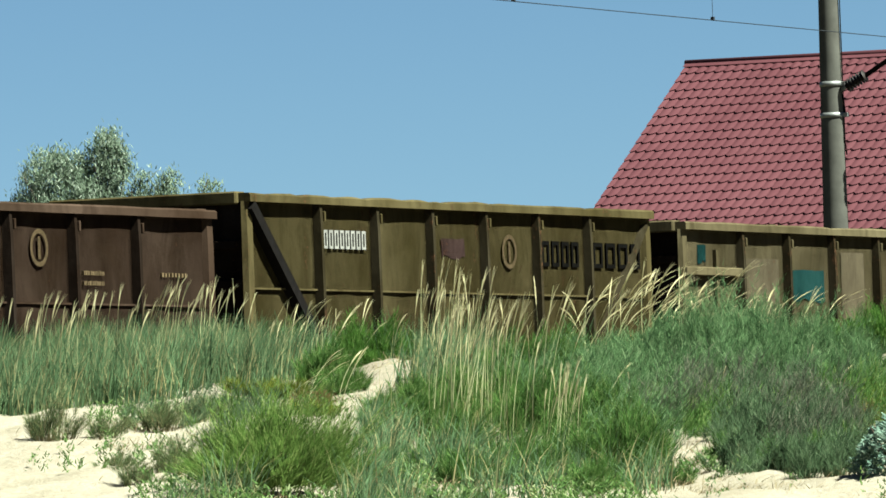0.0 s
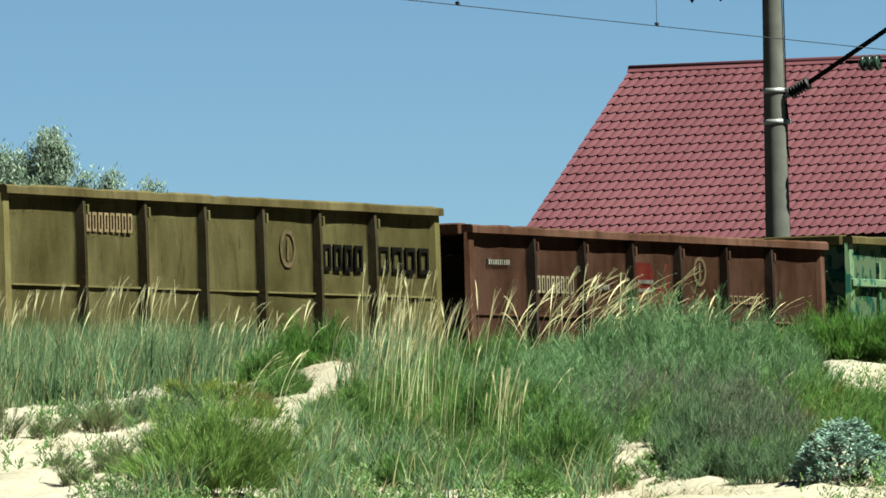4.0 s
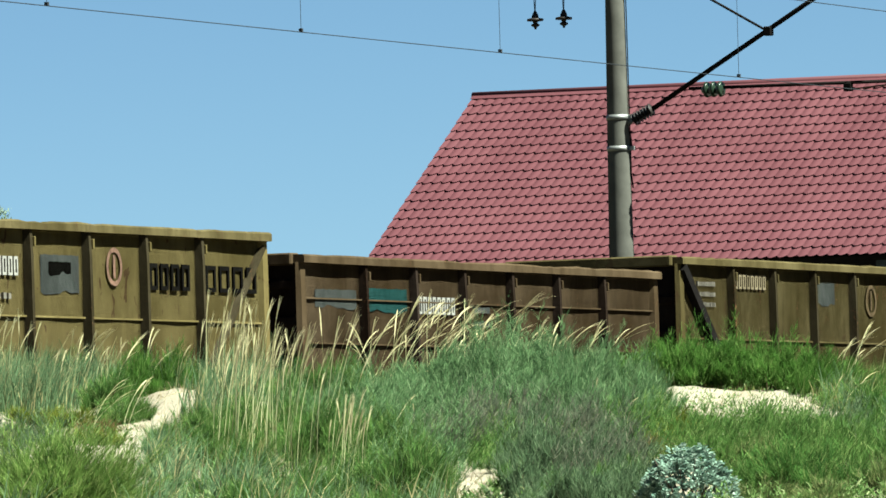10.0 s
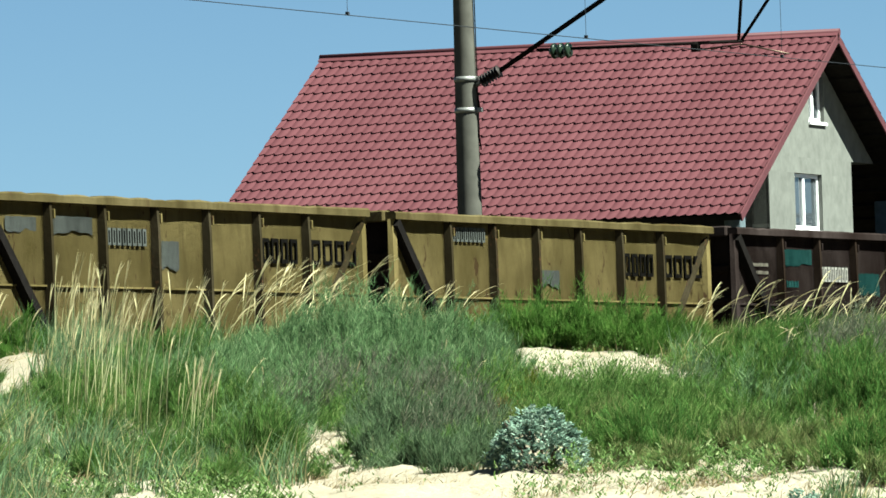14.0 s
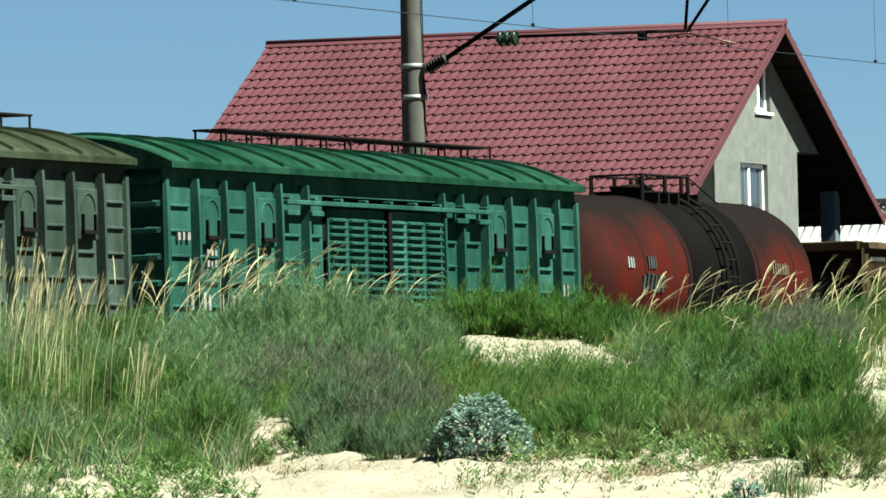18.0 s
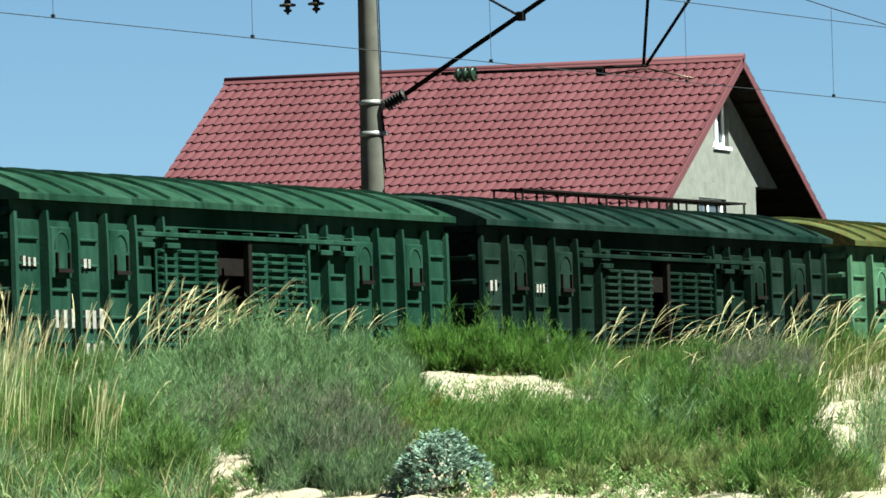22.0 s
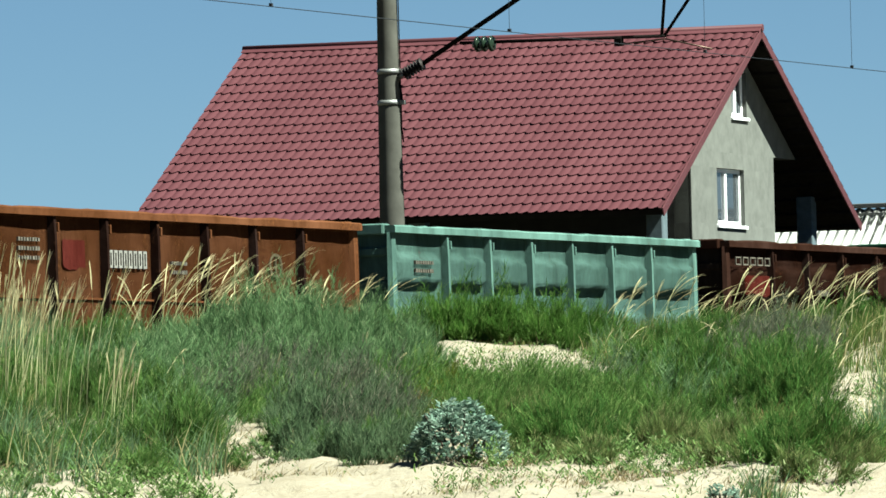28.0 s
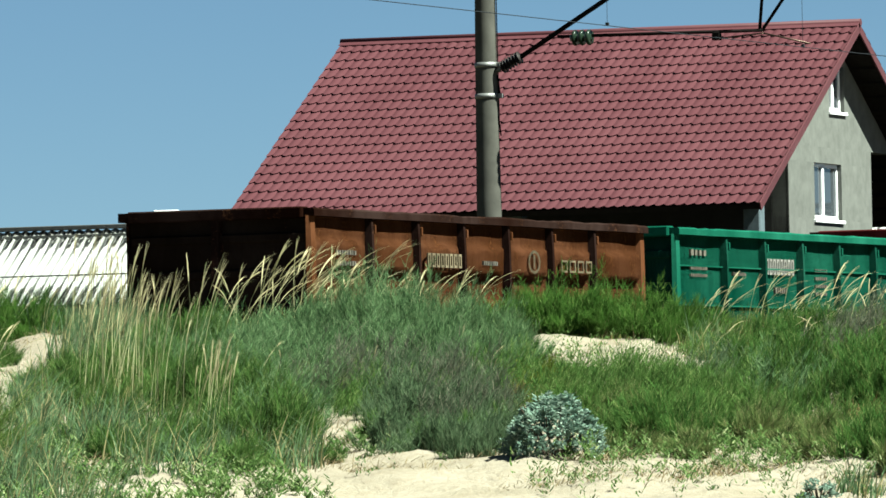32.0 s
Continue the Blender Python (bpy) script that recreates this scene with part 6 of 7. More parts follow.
def bush(name, x, y, r, h, mat, label, dense=1.0, leaf=0.07, wide=0.0052, low=0.22, sway=0.14, fan=0.35):
    """A soft bush: fine-leaved shoots that rise from its foot and end on an uneven dome; fan: 1 spreads them from the middle."""
    b = tagged(new(name), label, "bush", "dune bushes")
    z0 = float(ground_z(x, y))
    b.matrix_basis = pose(x, y, z0)
    k = int(max(26, 1250 * dense * (r * h) ** 0.9))
    per = 38
    # shoots stand in bunches, each with its own height and lean
    c = max(6, k // 13)
    ca, cu, ch = rv.uniform(0, 2 * np.pi, c), rv.uniform(0, 1, c) ** 0.55, rv.uniform(0.70, 1.16, c)
    own = rv.randint(0, c, k)
    foot = r * (1.05 - 0.6 * fan)
    fx, fy = foot * cu[own] * np.cos(ca[own]) + rv.normal(0, 0.035, k), foot * cu[own] * np.sin(ca[own]) + rv.normal(0, 0.035, k)
    a, u = np.arctan2(fy, fx), np.minimum(1.0, np.hypot(fx, fy) / foot)
    lump = 0.80 + 0.14 * np.sin(3.1 * a + 7 * x) + 0.20 * np.sin(fx * 21 + 3 * y) * np.sin(fy * 17 + 5 * x)
    hh = 1.12 * h * lump * np.sqrt(np.maximum(0.12, 1 - (0.62 + 0.18 * fan) * u ** 2)) * ch[own] * rv.uniform(0.66, 1.12, k)
    tx = (0.15 + 0.5 * fan) * r * u * np.cos(a) * rv.uniform(0.7, 1.2, k) + (sway + rv.normal(0, 0.16, c)[own]) * hh + rv.normal(0, 0.04, k)
    ty = (0.15 + 0.5 * fan) * r * u * np.sin(a) * rv.uniform(0.7, 1.2, k)
    fz = ground_z(fx + x, fy + y) - z0 - 0.03
    m = k * per
    rep = lambda v: np.repeat(v, per)
    t = rv.uniform(low, 1.0, m) ** 0.8
    spread = 0.020 * (1.3 - t)
    px = rep(fx) + rep(tx) * t ** 1.3 + rv.normal(0, 1, m) * spread
    py = rep(fy) + rep(ty) * t ** 1.3 + rv.normal(0, 1, m) * spread
    pz = rep(fz) + rep(hh) * t
    # each leaflet follows its shoot, more or less
    dx, dy = rep(tx) + rv.normal(0, 0.30, m) * rep(hh), rep(ty) + rv.normal(0, 0.30, m) * rep(hh)
    lean = np.hypot(dx, dy) / rep(hh)
    ll = leaf * rv.uniform(0.5, 1.5, m) / np.sqrt(1 + lean ** 2)
    v, f = blades(px, py, pz, ll, lean, np.arctan2(dy, dx), wide * rv.uniform(0.6, 1.4, m), rv.uniform(0, 0.4, m), 1, 0.3)
    ob = from_arrays("foliage", v, f, mat)
    ob.parent = b
    bm = bmesh.new()
    for i in range(0, k, max(1, k // 36)):
        add_tube(bm, (fx[i], fy[i], fz[i]), (fx[i] + 0.5 * tx[i], fy[i] + 0.5 * ty[i], fz[i] + 0.6 * hh[i]), 0.005, 0.002, 5, False)
    part("stem", bm, dry_stem, b)["kind"] = "stuff"
    return b


# bushes: x, y, radius, height
MOUND = ((-1.62, 82.6, .40, .44), (-1.28, 82.8, .56, .62), (-0.83, 82.2, .60, .78), (-0.40, 81.6, .60, .82), (0.02, 80.8, .60, .80), (0.42, 80.0, .54, .68), (0.76, 79.2, .42, .48), (-1.42, 79.6, .50, .52), (-0.95, 78.6, .50, .58), (-0.45, 77.9, .52, .60), (0.05, 77.2, .50, .58), (0.48, 76.4, .46, .50))
CREST = ((0.94, 84.9, .46, .46), (1.26, 84.8, .46, .54), (1.63, 84.7, .48, .60), (2.0, 84.5, .46, .56), (2.34, 84.1, .44, .48), (2.62, 84.0, .36, .40))
GREEN = ((-3.22, 80.6, .25, .32), (-3.02, 76.4, .25, .36), (-3.42, 79.0, .20, .24), (-3.30, 75.4, .20, .28), (-4.03, 82.7, .27, .40), (-4.28, 84.6, .27, .38), (-3.29, 77.9, .23, .31), (-2.84, 73.2, .24, .33), (-2.69, 81.1, .31, .50), (-2.47, 84.6, .33, .46), (-2.09, 84.6, .34, .52), (-2.06, 73.2, .26, .45), (-2.83, 77.7, .25, .35), (-1.68, 73.1, .30, .54), (-1.57, 69.8, .24, .36), (-1.13, 67.5, .30, .66), (-1.06, 69.0, .24, .54), (-1.39, 72.5, .26, .46), (-1.75, 78.6, .36, .46), (-2.25, 77.6, .34, .44), (-2.10, 68.4, .26, .42), (-1.72, 66.4, .24, .38), (-2.52, 70.4, .24, .42), (-2.30, 65.2, .22, .34), (-1.36, 63.8, .20, .28), (-0.02, 66.3, .17, .26), (0.44, 66.6, .20, .36), (0.02, 71.6, .28, .40), (-1.22, 65.4, .18, .26), (-0.66, 66.4, .14, .18), (-2.75, 68.0, .20, .34), (-0.30, 68.6, .13, .24))
LOW_GREEN = ((1.09, 79.2, .31, .15), (1.33, 70.3, .28, .36), (1.49, 65.8, .25, .30), (2.47, 70.7, .28, .38), (2.85, 69.8, .28, .48), (1.21, 74.0, .24, .17), (1.95, 70.6, .28, .36), (2.2, 73.6, .28, .22))
LOW_OLIVE = ((2.0, 62.4, .25, .24), (2.9, 61.6, .28, .32), (3.58, 61.0, .22, .34), (3.35, 59.4, .26, .32), (1.45, 63.4, .24, .25), (4.05, 64.5, .12, .18), (1.63, 69.4, .28, .34), (2.45, 64.7, .25, .42), (2.69, 63.1, .20, .26), (2.23, 65.2, .20, .27), (0.98, 70.4, .22, .28), (2.62, 67.6, .26, .34), (3.05, 64.2, .24, .34), (3.62, 63.6, .26, .40))
BEHIND = ((-8.2, 90.5, .5, .50), (-7.3, 90.8, .5, .54), (-6.5, 90.6, .5, .52), (-5.7, 90.2, .5, .50), (-4.9, 90.0, .5, .52), (-2.9, 89.6, .45, .46), (-2.2, 89.0, .45, .44), (5.2, 88.6, .5, .48), (6.0, 87.6, .5, .46), (4.4, 89.0, .45, .46))
DEEP = ((1.81, 65.1, .30, .47), (2.03, 64.9, .24, .40), (3.25, 79.8, .38, .62), (3.20, 71.5, .37, .78), (3.44, 69.5, .36, .72), (3.72, 69.1, .33, .66), (3.38, 61.2, .30, .56), (3.12, 60.4, .24, .40), (3.67, 81.9, .36, .56), (2.98, 77.0, .26, .38), (3.95, 74.5, .34, .62))
PURPLE = ((4.16, 80.7, .44, .60), (4.52, 81.1, .30, .48), (-0.85, 72.8, .26, .47), (-0.60, 75.4, .30, .40))
GREY = ((0.38, 64.2, .20, .34), (0.62, 65.4, .20, .32), (-0.20, 70.2, .25, .50), (-0.04, 67.9, .26, .54), (0.29, 67.7, .27, .60), (0.49, 70.6, .26, .40), (0.16, 65.0, .17, .34), (-0.20, 66.8, .18, .36), (2.54, 74.5, .17, .18), (-0.1, 73.6, .40, .46), (0.38, 73.0, .36, .44))
YELLOW = ((-4.47, 83.1, .33, .18), (-4.81, 83.4, .27, .16), (-4.86, 78.0, .21, .15), (-4.01, 78.2, .18, .13), (0.72, 73.3, .24, .31), (1.02, 72.7, .25, .28), (2.94, 82.8, .21, .16))
SPARSE = ((-5.99, 73.8, .23, .38), (-5.11, 68.9, .16, .17), (-4.65, 68.4, .19, .33), (-5.12, 74.4, .26, .30), (-5.59, 73.9, .17, .22), (-4.74, 65.6, .13, .12), (-4.84, 75.0, .22, .27), (-4.44, 71.9, .16, .20))
SUNNY = ((-3.55, 63.0, .62, .78), (-4.02, 66.0, .30, .38), (-3.33, 66.3, .28, .36))
DRY = ((-1.05, 79.9, .22, .20), (3.40, 68.4, .24, .30), (0.80, 71.9, .16, .16), (-4.2, 81.6, .20, .14))
BRIGHT = ((-3.92, 86.8, .40, .56), (-3.62, 87.4, .30, .40))
for spots, mat, dense, label in (
        (MOUND, mound_fine, 1.0, "soft feathery green bush on the dune crest"),
        (CREST, bright_fine, 1.0, "dense fresh green bush above bare sand"),
        (GREEN, green_fine, 0.9, "green feathery bush among dry stalks"),
        (LOW_GREEN, green_fine, 0.9, "low green bush on the sandy slope"),
        (LOW_OLIVE, olive_fine, 0.75, "loose olive-green bush with dry tips"),
        (BEHIND, deep_fine, 0.7, "dark green bush behind the dune grass"),
        (DEEP, deep_fine, 1.05, "dark green bush with dry twigs at its foot"),
        (PURPLE, purple_fine, 0.9, "grey bush with a purple bloom"),
        (GREY, grey_fine, 0.85, "grey-green feathery wormwood bush on the sand"),
        (YELLOW, yellow_fine, 1.0, "low yellow-green herb cushion on the sand"),
        (SPARSE, sparse_fine, 0.5, "thin half-dry bush on bare sand"),
        (SUNNY, sunny_fine, 1.7, "round sunlit yellow-green bush on bare sand"),
        (DRY, dry_fine, 0.7, "brown dry undergrowth between green bushes"),
        (BRIGHT, bright_fine, 1.0, "bright green bush behind a sand hump")):
    for x, y, r, h in spots:
        bush("feathery_bush" if mat is not grey_fine else "wormwood_bush", x, y, r, h, mat, label, dense, fan=0.75 if mat is sunny_fine else 0.3)


def silver_bush(x, y, r, h, n, label):
    """Round bush of broad silvery leaves in rosettes at the ends of its twigs."""
    b = tagged(new("silver_bush"), label, "bush")
    z0 = float(ground_z(x, y))
    b.matrix_basis = pose(x, y, z0)
    bm = bmesh.new()
    for i in range(14):
        a = 2 * math.pi * i / 14
        add_tube(bm, (0, 0, -0.03), (0.7 * r * math.cos(a), 0.7 * r * math.sin(a), h * (0.45 + 0.3 * (i % 3) / 2)), 0.009, 0.004, 6)
    part("stem", bm, bark, b)["kind"] = "stuff"
    k = max(20, n // 12)
    u = rv.uniform(0.45, 1, k) ** 0.4 * rv.uniform(0.93, 1.05, k)
    a = rv.uniform(0, 2 * np.pi, k)
    e = np.arcsin(rv.uniform(0.02, 1, k))
    qx, qy, qz = r * u * np.cos(a) * np.cos(e) ** 0.9, r * u * np.sin(a) * np.cos(e) ** 0.9, h * (0.04 + 0.88 * u * np.sin(e))
    m = k * 12
    px, py, pz = np.repeat(qx, 12), np.repeat(qy, 12), np.repeat(qz, 12)
    px, py, pz = px + rv.normal(0, 0.012, m), py + rv.normal(0, 0.012, m), pz + rv.normal(0, 0.010, m)
    v, f = blades(px, py, pz, rv.uniform(0.010, 0.022, m), rv.uniform(0.0, 1.6, m), np.repeat(a, 12) + rv.normal(0, 1.4, m), rv.uniform(0.015, 0.028, m), rv.uniform(-0.1, 0.5, m), 2, 0.75)
    ob = from_arrays("leaves", v, f, silver_leaf)
    ob.parent = b
    return b


silver_bush(0.97, 62.6, 0.37, 0.50, 6400, "round silver-green bush on bare sand")
silver_bush(2.62, 57.4, 0.14, 0.16, 380, "small silver-green plant on bare sand")


def spread_over(spots):
    """Roots scattered over oval patches of x, y, radius across, radius along, count."""
    xs, ys = [], []
    for x, y, rx, ry, n in spots:
        a, u = rv.uniform(0, 2 * np.pi, n), rv.uniform(0, 1, n) ** 0.5
        xs.append(x + rx * u * np.cos(a))
        ys.append(y + ry * u * np.sin(a))
    return np.concatenate(xs), np.concatenate(ys)


def tufts(spots, per, spread, hmin, hmax, width, lean=0.25, bend=0.35):
    """Tufts of blades from those patches."""
    cx, cy = spread_over(spots)
    m = len(cx) * per
    hs = np.repeat(rv.uniform(hmin, hmax, len(cx)), per)
    x, y = np.repeat(cx, per) + rv.normal(0, spread, m), np.repeat(cy, per) + rv.normal(0, spread, m)
    head = np.where(rv.uniform(0, 1, m) < 0.5, WIND + rv.normal(0, 0.5, m), rv.uniform(0, 2 * np.pi, m))
    return blades(x, y, ground_z(x, y) - 0.02, hs * rv.uniform(0.5, 1.1, m), rv.uniform(0, lean, m), head, width * rv.uniform(0.6, 1.4, m), rv.uniform(0, bend, m), 3, 0.15)


# patches: x, y, radius across, radius along, tufts
LYME_TALL = ((-8.6, 87, 1.0, 4.5, 260), (-7.4, 86.5, 0.9, 4.0, 270), (-6.2, 87, 0.8, 4.0, 240), (-5.4, 88, 0.8, 3.5, 170), (-6.95, 82.6, 0.55, 2.0, 95), (-6.0, 83.4, 0.6, 1.2, 55), (-7.9, 82.0, 0.6, 2.0, 70), (-5.2, 84.8, 0.45, 1.4, 36), (-4.7, 89, 0.7, 3.0, 80), (-3.35, 87.8, 0.42, 2.0, 40), (-3.2, 82.4, 0.20, 1.6, 18), (-2.95, 86.5, 0.3, 1.8, 26))
LYME_LOW = ((-3.08, 69.2, 0.08, 3.2, 20), (-3.07, 71.9, 0.12, 2.0, 14), (-3.28, 73.2, 0.08, 2.4, 16), (-2.33, 69.9, 0.36, 2.0, 14), (-1.83, 69.2, 0.36, 1.6, 8), (-2.54, 69.0, 0.22, 1.8, 18), (4.22, 66.7, 0.10, 0.7, 16), (4.50, 68.6, 0.08, 0.6, 9), (2.75, 82.7, 0.08, 0.9, 9), (4.9, 73.5, 0.3, 2.0, 12), (-2.9, 63.8, 0.12, 1.4, 14), (-1.9, 65.6, 0.5, 1.4, 10), (-2.45, 67.4, 0.3, 1.2, 14), (-1.3, 66.4, 0.25, 1.0, 6), (2.9, 57.6, 0.15, 0.6, 8), (-2.7, 61.5, 0.3, 1.6, 16), (-1.8, 62.4, 0.5, 1.2, 12), (-2.4, 58.6, 0.5, 1.2, 12), (-3.9, 61.2, 0.35, 1.0, 10), (-0.95, 64.2, 0.3, 1.0, 6))
blue = [tufts(LYME_TALL, 26, 0.10, 0.34, 0.72, 0.011), tufts(LYME_LOW, 24, 0.06, 0.22, 0.52, 0.011, 0.35, 0.5)]
tagged(joined("lyme_grass", blue, blue_grass), "blue-green lyme grass in thick tufts on the dune", "grass", kind="stuff")
TURF = ((-4.6, 91, 1.2, 4.0, 170), (-2.2, 90, 1.3, 3.0, 150), (0.5, 89, 2.4, 2.5, 220), (3.2, 88, 2.0, 3.0, 330), (5.4, 87.5, 1.4, 3.5, 260), (6.6, 86, 1.0, 3.0, 110), (-7.5, 91, 2.2, 3.0, 160), (4.9, 82.0, 0.6, 2.0, 50), (2.9, 83.0, 0.4, 1.6, 34), (-2.6, 79.5, 0.5, 3.0, 44), (-2.3, 73.6, 0.5, 2.5, 44), (3.9, 77.5, 0.5, 2.5, 42))
LOW_TURF = ((-2.9, 75.5, 0.4, 2.5, 44), (-1.9, 75.6, 0.6, 2.0, 50), (0.9, 75.5, 0.5, 2.0, 34), (1.8, 74.0, 0.9, 1.8, 44), (2.4, 67.5, 0.7, 1.5, 34), (1.7, 67.6, 0.5, 1.2, 26), (-2.4, 66.6, 0.5, 1.5, 30), (-1.6, 66.4, 0.3, 1.0, 16), (3.0, 65.5, 0.4, 1.6, 30), (3.9, 63.2, 0.3, 2.0, 22), (-4.4, 80.0, 0.5, 2.5, 22), (5.3, 77.5, 0.4, 2.5, 16), (-5.6, 79.0, 0.8, 1.6, 18))
mixed = [tufts(TURF, 18, 0.09, 0.18, 0.46, 0.009), tufts(LOW_TURF, 16, 0.07, 0.07, 0.24, 0.008)]
tagged(joined("dune_grass", mixed, mixed_grass), "short green dune grass with dry blades", "grass", kind="stuff")


def shoots(spots, hmin, hmax, per=30, side=0.018):
    """Loose upright shoots set with fine leaflets, five to a root."""
    cx, cy = spread_over(spots)
    x, y = np.repeat(cx, 5) + rv.normal(0, 0.07, 5 * len(cx)), np.repeat(cy, 5) + rv.normal(0, 0.10, 5 * len(cx))
    k = len(x)
    h = np.repeat(rv.uniform(hmin, hmax, len(cx)), 5) * rv.uniform(0.6, 1.15, k)
    tx, ty, m = 0.20 * h + rv.normal(0, 0.05, k), rv.normal(0, 0.06, k), k * per
    t = rv.uniform(0.12, 1.0, m) ** 0.85
    again = lambda v: np.repeat(v, per)
    px = again(x) + again(tx) * t ** 1.35 + rv.normal(0, side, m) * (1.25 - t)
    py = again(y) + again(ty) * t ** 1.35 + rv.normal(0, side, m) * (1.25 - t)
    head = np.where(rv.uniform(0, 1, m) < 0.6, WIND + rv.normal(0, 0.5, m), rv.uniform(0, 2 * np.pi, m))
    return blades(px, py, again(ground_z(x, y) - 0.02) + again(h) * t, rv.uniform(0.03, 0.10, m), rv.uniform(0.0, 0.8, m), head, rv.uniform(0.003, 0.008, m), rv.uniform(0, 0.5, m), 1, 0.3)


SHOOTS = ((-2.35, 79.5, 0.55, 3.0, 50), (-2.0, 75.0, 0.7, 2.5, 60), (-1.4, 70.6, 0.5, 1.8, 44), (-0.7, 73.8, 0.6, 1.6, 44), (-0.55, 71.4, 0.22, 0.8, 14), (0.6, 74.0, 0.4, 2.0, 34), (1.5, 71.8, 0.9, 1.6, 70), (2.3, 71.6, 0.8, 1.6, 60), (2.0, 67.8, 0.7, 1.6, 46), (2.7, 66.6, 0.4, 2.0, 30), (3.5, 66.0, 0.45, 2.0, 40), (3.3, 75.0, 0.7, 2.5, 54), (4.1, 78.0, 0.5, 2.0, 30), (-2.9, 80.5, 0.3, 2.0, 16), (3.7, 63.0, 0.35, 1.6, 26), (3.0, 81.5, 0.5, 1.5, 26))
GREY_SHOOTS = ((-0.05, 65.8, 0.25, 1.0, 16), (0.2, 70.4, 0.5, 1.6, 40), (0.55, 68.2, 0.2, 1.4, 18), (0.45, 65.6, 0.2, 1.2, 14), (-5.0, 76.2, 0.8, 1.5, 22), (-4.6, 73.2, 0.5, 1.6, 12), (2.6, 76.0, 0.5, 1.4, 16))
tagged(joined("green_shoots", [shoots(SHOOTS, .16, .42)], green_fine), "feathery green wormwood shoots over the dune", "plants", kind="stuff")
SPIKES = ((-0.6, 74.6, 0.6, 1.6, 26), (0.12, 71.4, 0.42, 1.6, 26), (0.3, 68.0, 0.4, 1.4, 20), (4.2, 80.2, 0.5, 1.5, 22), (3.6, 77.0, 0.5, 2.0, 16))
PALE_SPIKES = ((-0.9, 81.8, 0.7, 1.6, 26), (0.1, 80.6, 0.6, 1.6, 26), (0.6, 78.0, 0.4, 1.6, 14), (-1.5, 76.4, 0.7, 2.4, 30), (-1.1, 70.0, 0.35, 1.6, 18), (-2.2, 81.5, 0.5, 2.0, 18), (2.9, 70.4, 0.3, 1.4, 12))
tagged(joined("wormwood_spikes", [shoots(SPIKES, .34, .62, 46, 0.007)], purple_fine), "slender purple-grey wormwood spikes above the bushes", "plants", kind="stuff")
tagged(joined("pale_spikes", [shoots(PALE_SPIKES, .36, .70, 46, 0.007)], mound_fine), "slender pale green spikes above the bushes", "plants", kind="stuff")
tagged(joined("grey_shoots", [shoots(GREY_SHOOTS, .14, .40)], grey_fine), "grey-green wormwood shoots over the sand", "plants", kind="stuff")


def herbs(spots, hmax=0.20, per=22, leaf=1.0):
    """Low leafy sprigs with small broad leaves."""
    cx, cy = spread_over(spots)
    m = len(cx) * per
    h = np.repeat(rv.uniform(0.05, hmax, len(cx)), per)
    t = rv.uniform(0.05, 1, m)
    lx, ly = np.repeat(rv.normal(0, 0.25, len(cx)), per), np.repeat(rv.normal(0, 0.25, len(cx)), per)
    x, y = np.repeat(cx, per) + lx * h * t + rv.normal(0, 0.018, m), np.repeat(cy, per) + ly * h * t + rv.normal(0, 0.018, m)
    return blades(x, y, ground_z(x, y) + h * t, leaf * rv.uniform(0.018, 0.045, m), rv.uniform(0.4, 1.4, m), rv.uniform(0, 2 * np.pi, m), leaf * rv.uniform(0.009, 0.020, m), rv.uniform(-0.2, 0.5, m), 2, 0.4)


HERBS = ((-3.6, 60.6, 0.55, 0.8, 60), (-4.25, 63.0, 0.3, 1.2, 30), (-3.0, 60.0, 0.35, 1.2, 70), (-2.1, 58.4, 0.6, 1.0, 60), (-2.75, 65.0, 0.30, 1.8, 80), (-2.45, 61.6, 0.35, 1.6, 70), (-1.75, 60.6, 0.45, 1.4, 50), (-1.25, 61.0, 0.4, 1.2, 60), (-1.5, 64.6, 0.4, 1.2, 26), (-0.9, 60.4, 0.35, 1.0, 30), (-0.6, 67.0, 0.3, 1.0, 26), (1.6, 63.0, 0.7, 1.2, 56), (2.4, 62.0, 0.5, 1.2, 46), (3.1, 67.0, 0.35, 2.0, 50), (3.6, 63.0, 0.45, 1.6, 50), (-5.3, 76.5, 0.8, 1.8, 60), (-4.5, 76.5, 0.6, 2.0, 46), (-5.2, 70.5, 0.7, 2.0, 24), (4.6, 72.5, 0.5, 3.0, 26), (1.5, 77.5, 0.8, 1.2, 44), (2.3, 76.6, 0.6, 1.2, 28))
THIN_HERBS = ((1.2, 61.0, 0.6, 0.8, 26), (2.2, 60.4, 0.7, 0.8, 30), (3.1, 59.6, 0.5, 0.8, 24), (4.5, 68.0, 0.5, 3.0, 40), (4.9, 74.0, 0.4, 3.0, 40), (5.4, 78.0, 0.4, 2.0, 24), (1.3, 80.6, 0.55, 0.8, 46), (2.0, 78.8, 0.5, 0.8, 46), (2.55, 77.6, 0.35, 1.2, 30), (1.6, 76.6, 0.5, 0.9, 22), (1.9, 80.9, 0.7, 1.0, 20), (-5.0, 71.6, 0.5, 1.2, 18), (-4.1, 79.4, 0.4, 2.5, 30), (-4.2, 60.6, 0.35, 1.2, 12), (-0.2, 62.4, 0.5, 1.0, 5), (0.9, 59.6, 0.4, 1.0, 14), (1.5, 58.6, 0.5, 1.0, 12), (2.1, 59.4, 0.4, 1.0, 10), (2.8, 58.0, 0.5, 1.2, 14), (3.5, 58.5, 0.4, 1.2, 10), (-6.2, 71.0, 0.7, 2.0, 8), (-1.2, 57.6, 0.5, 1.0, 10))
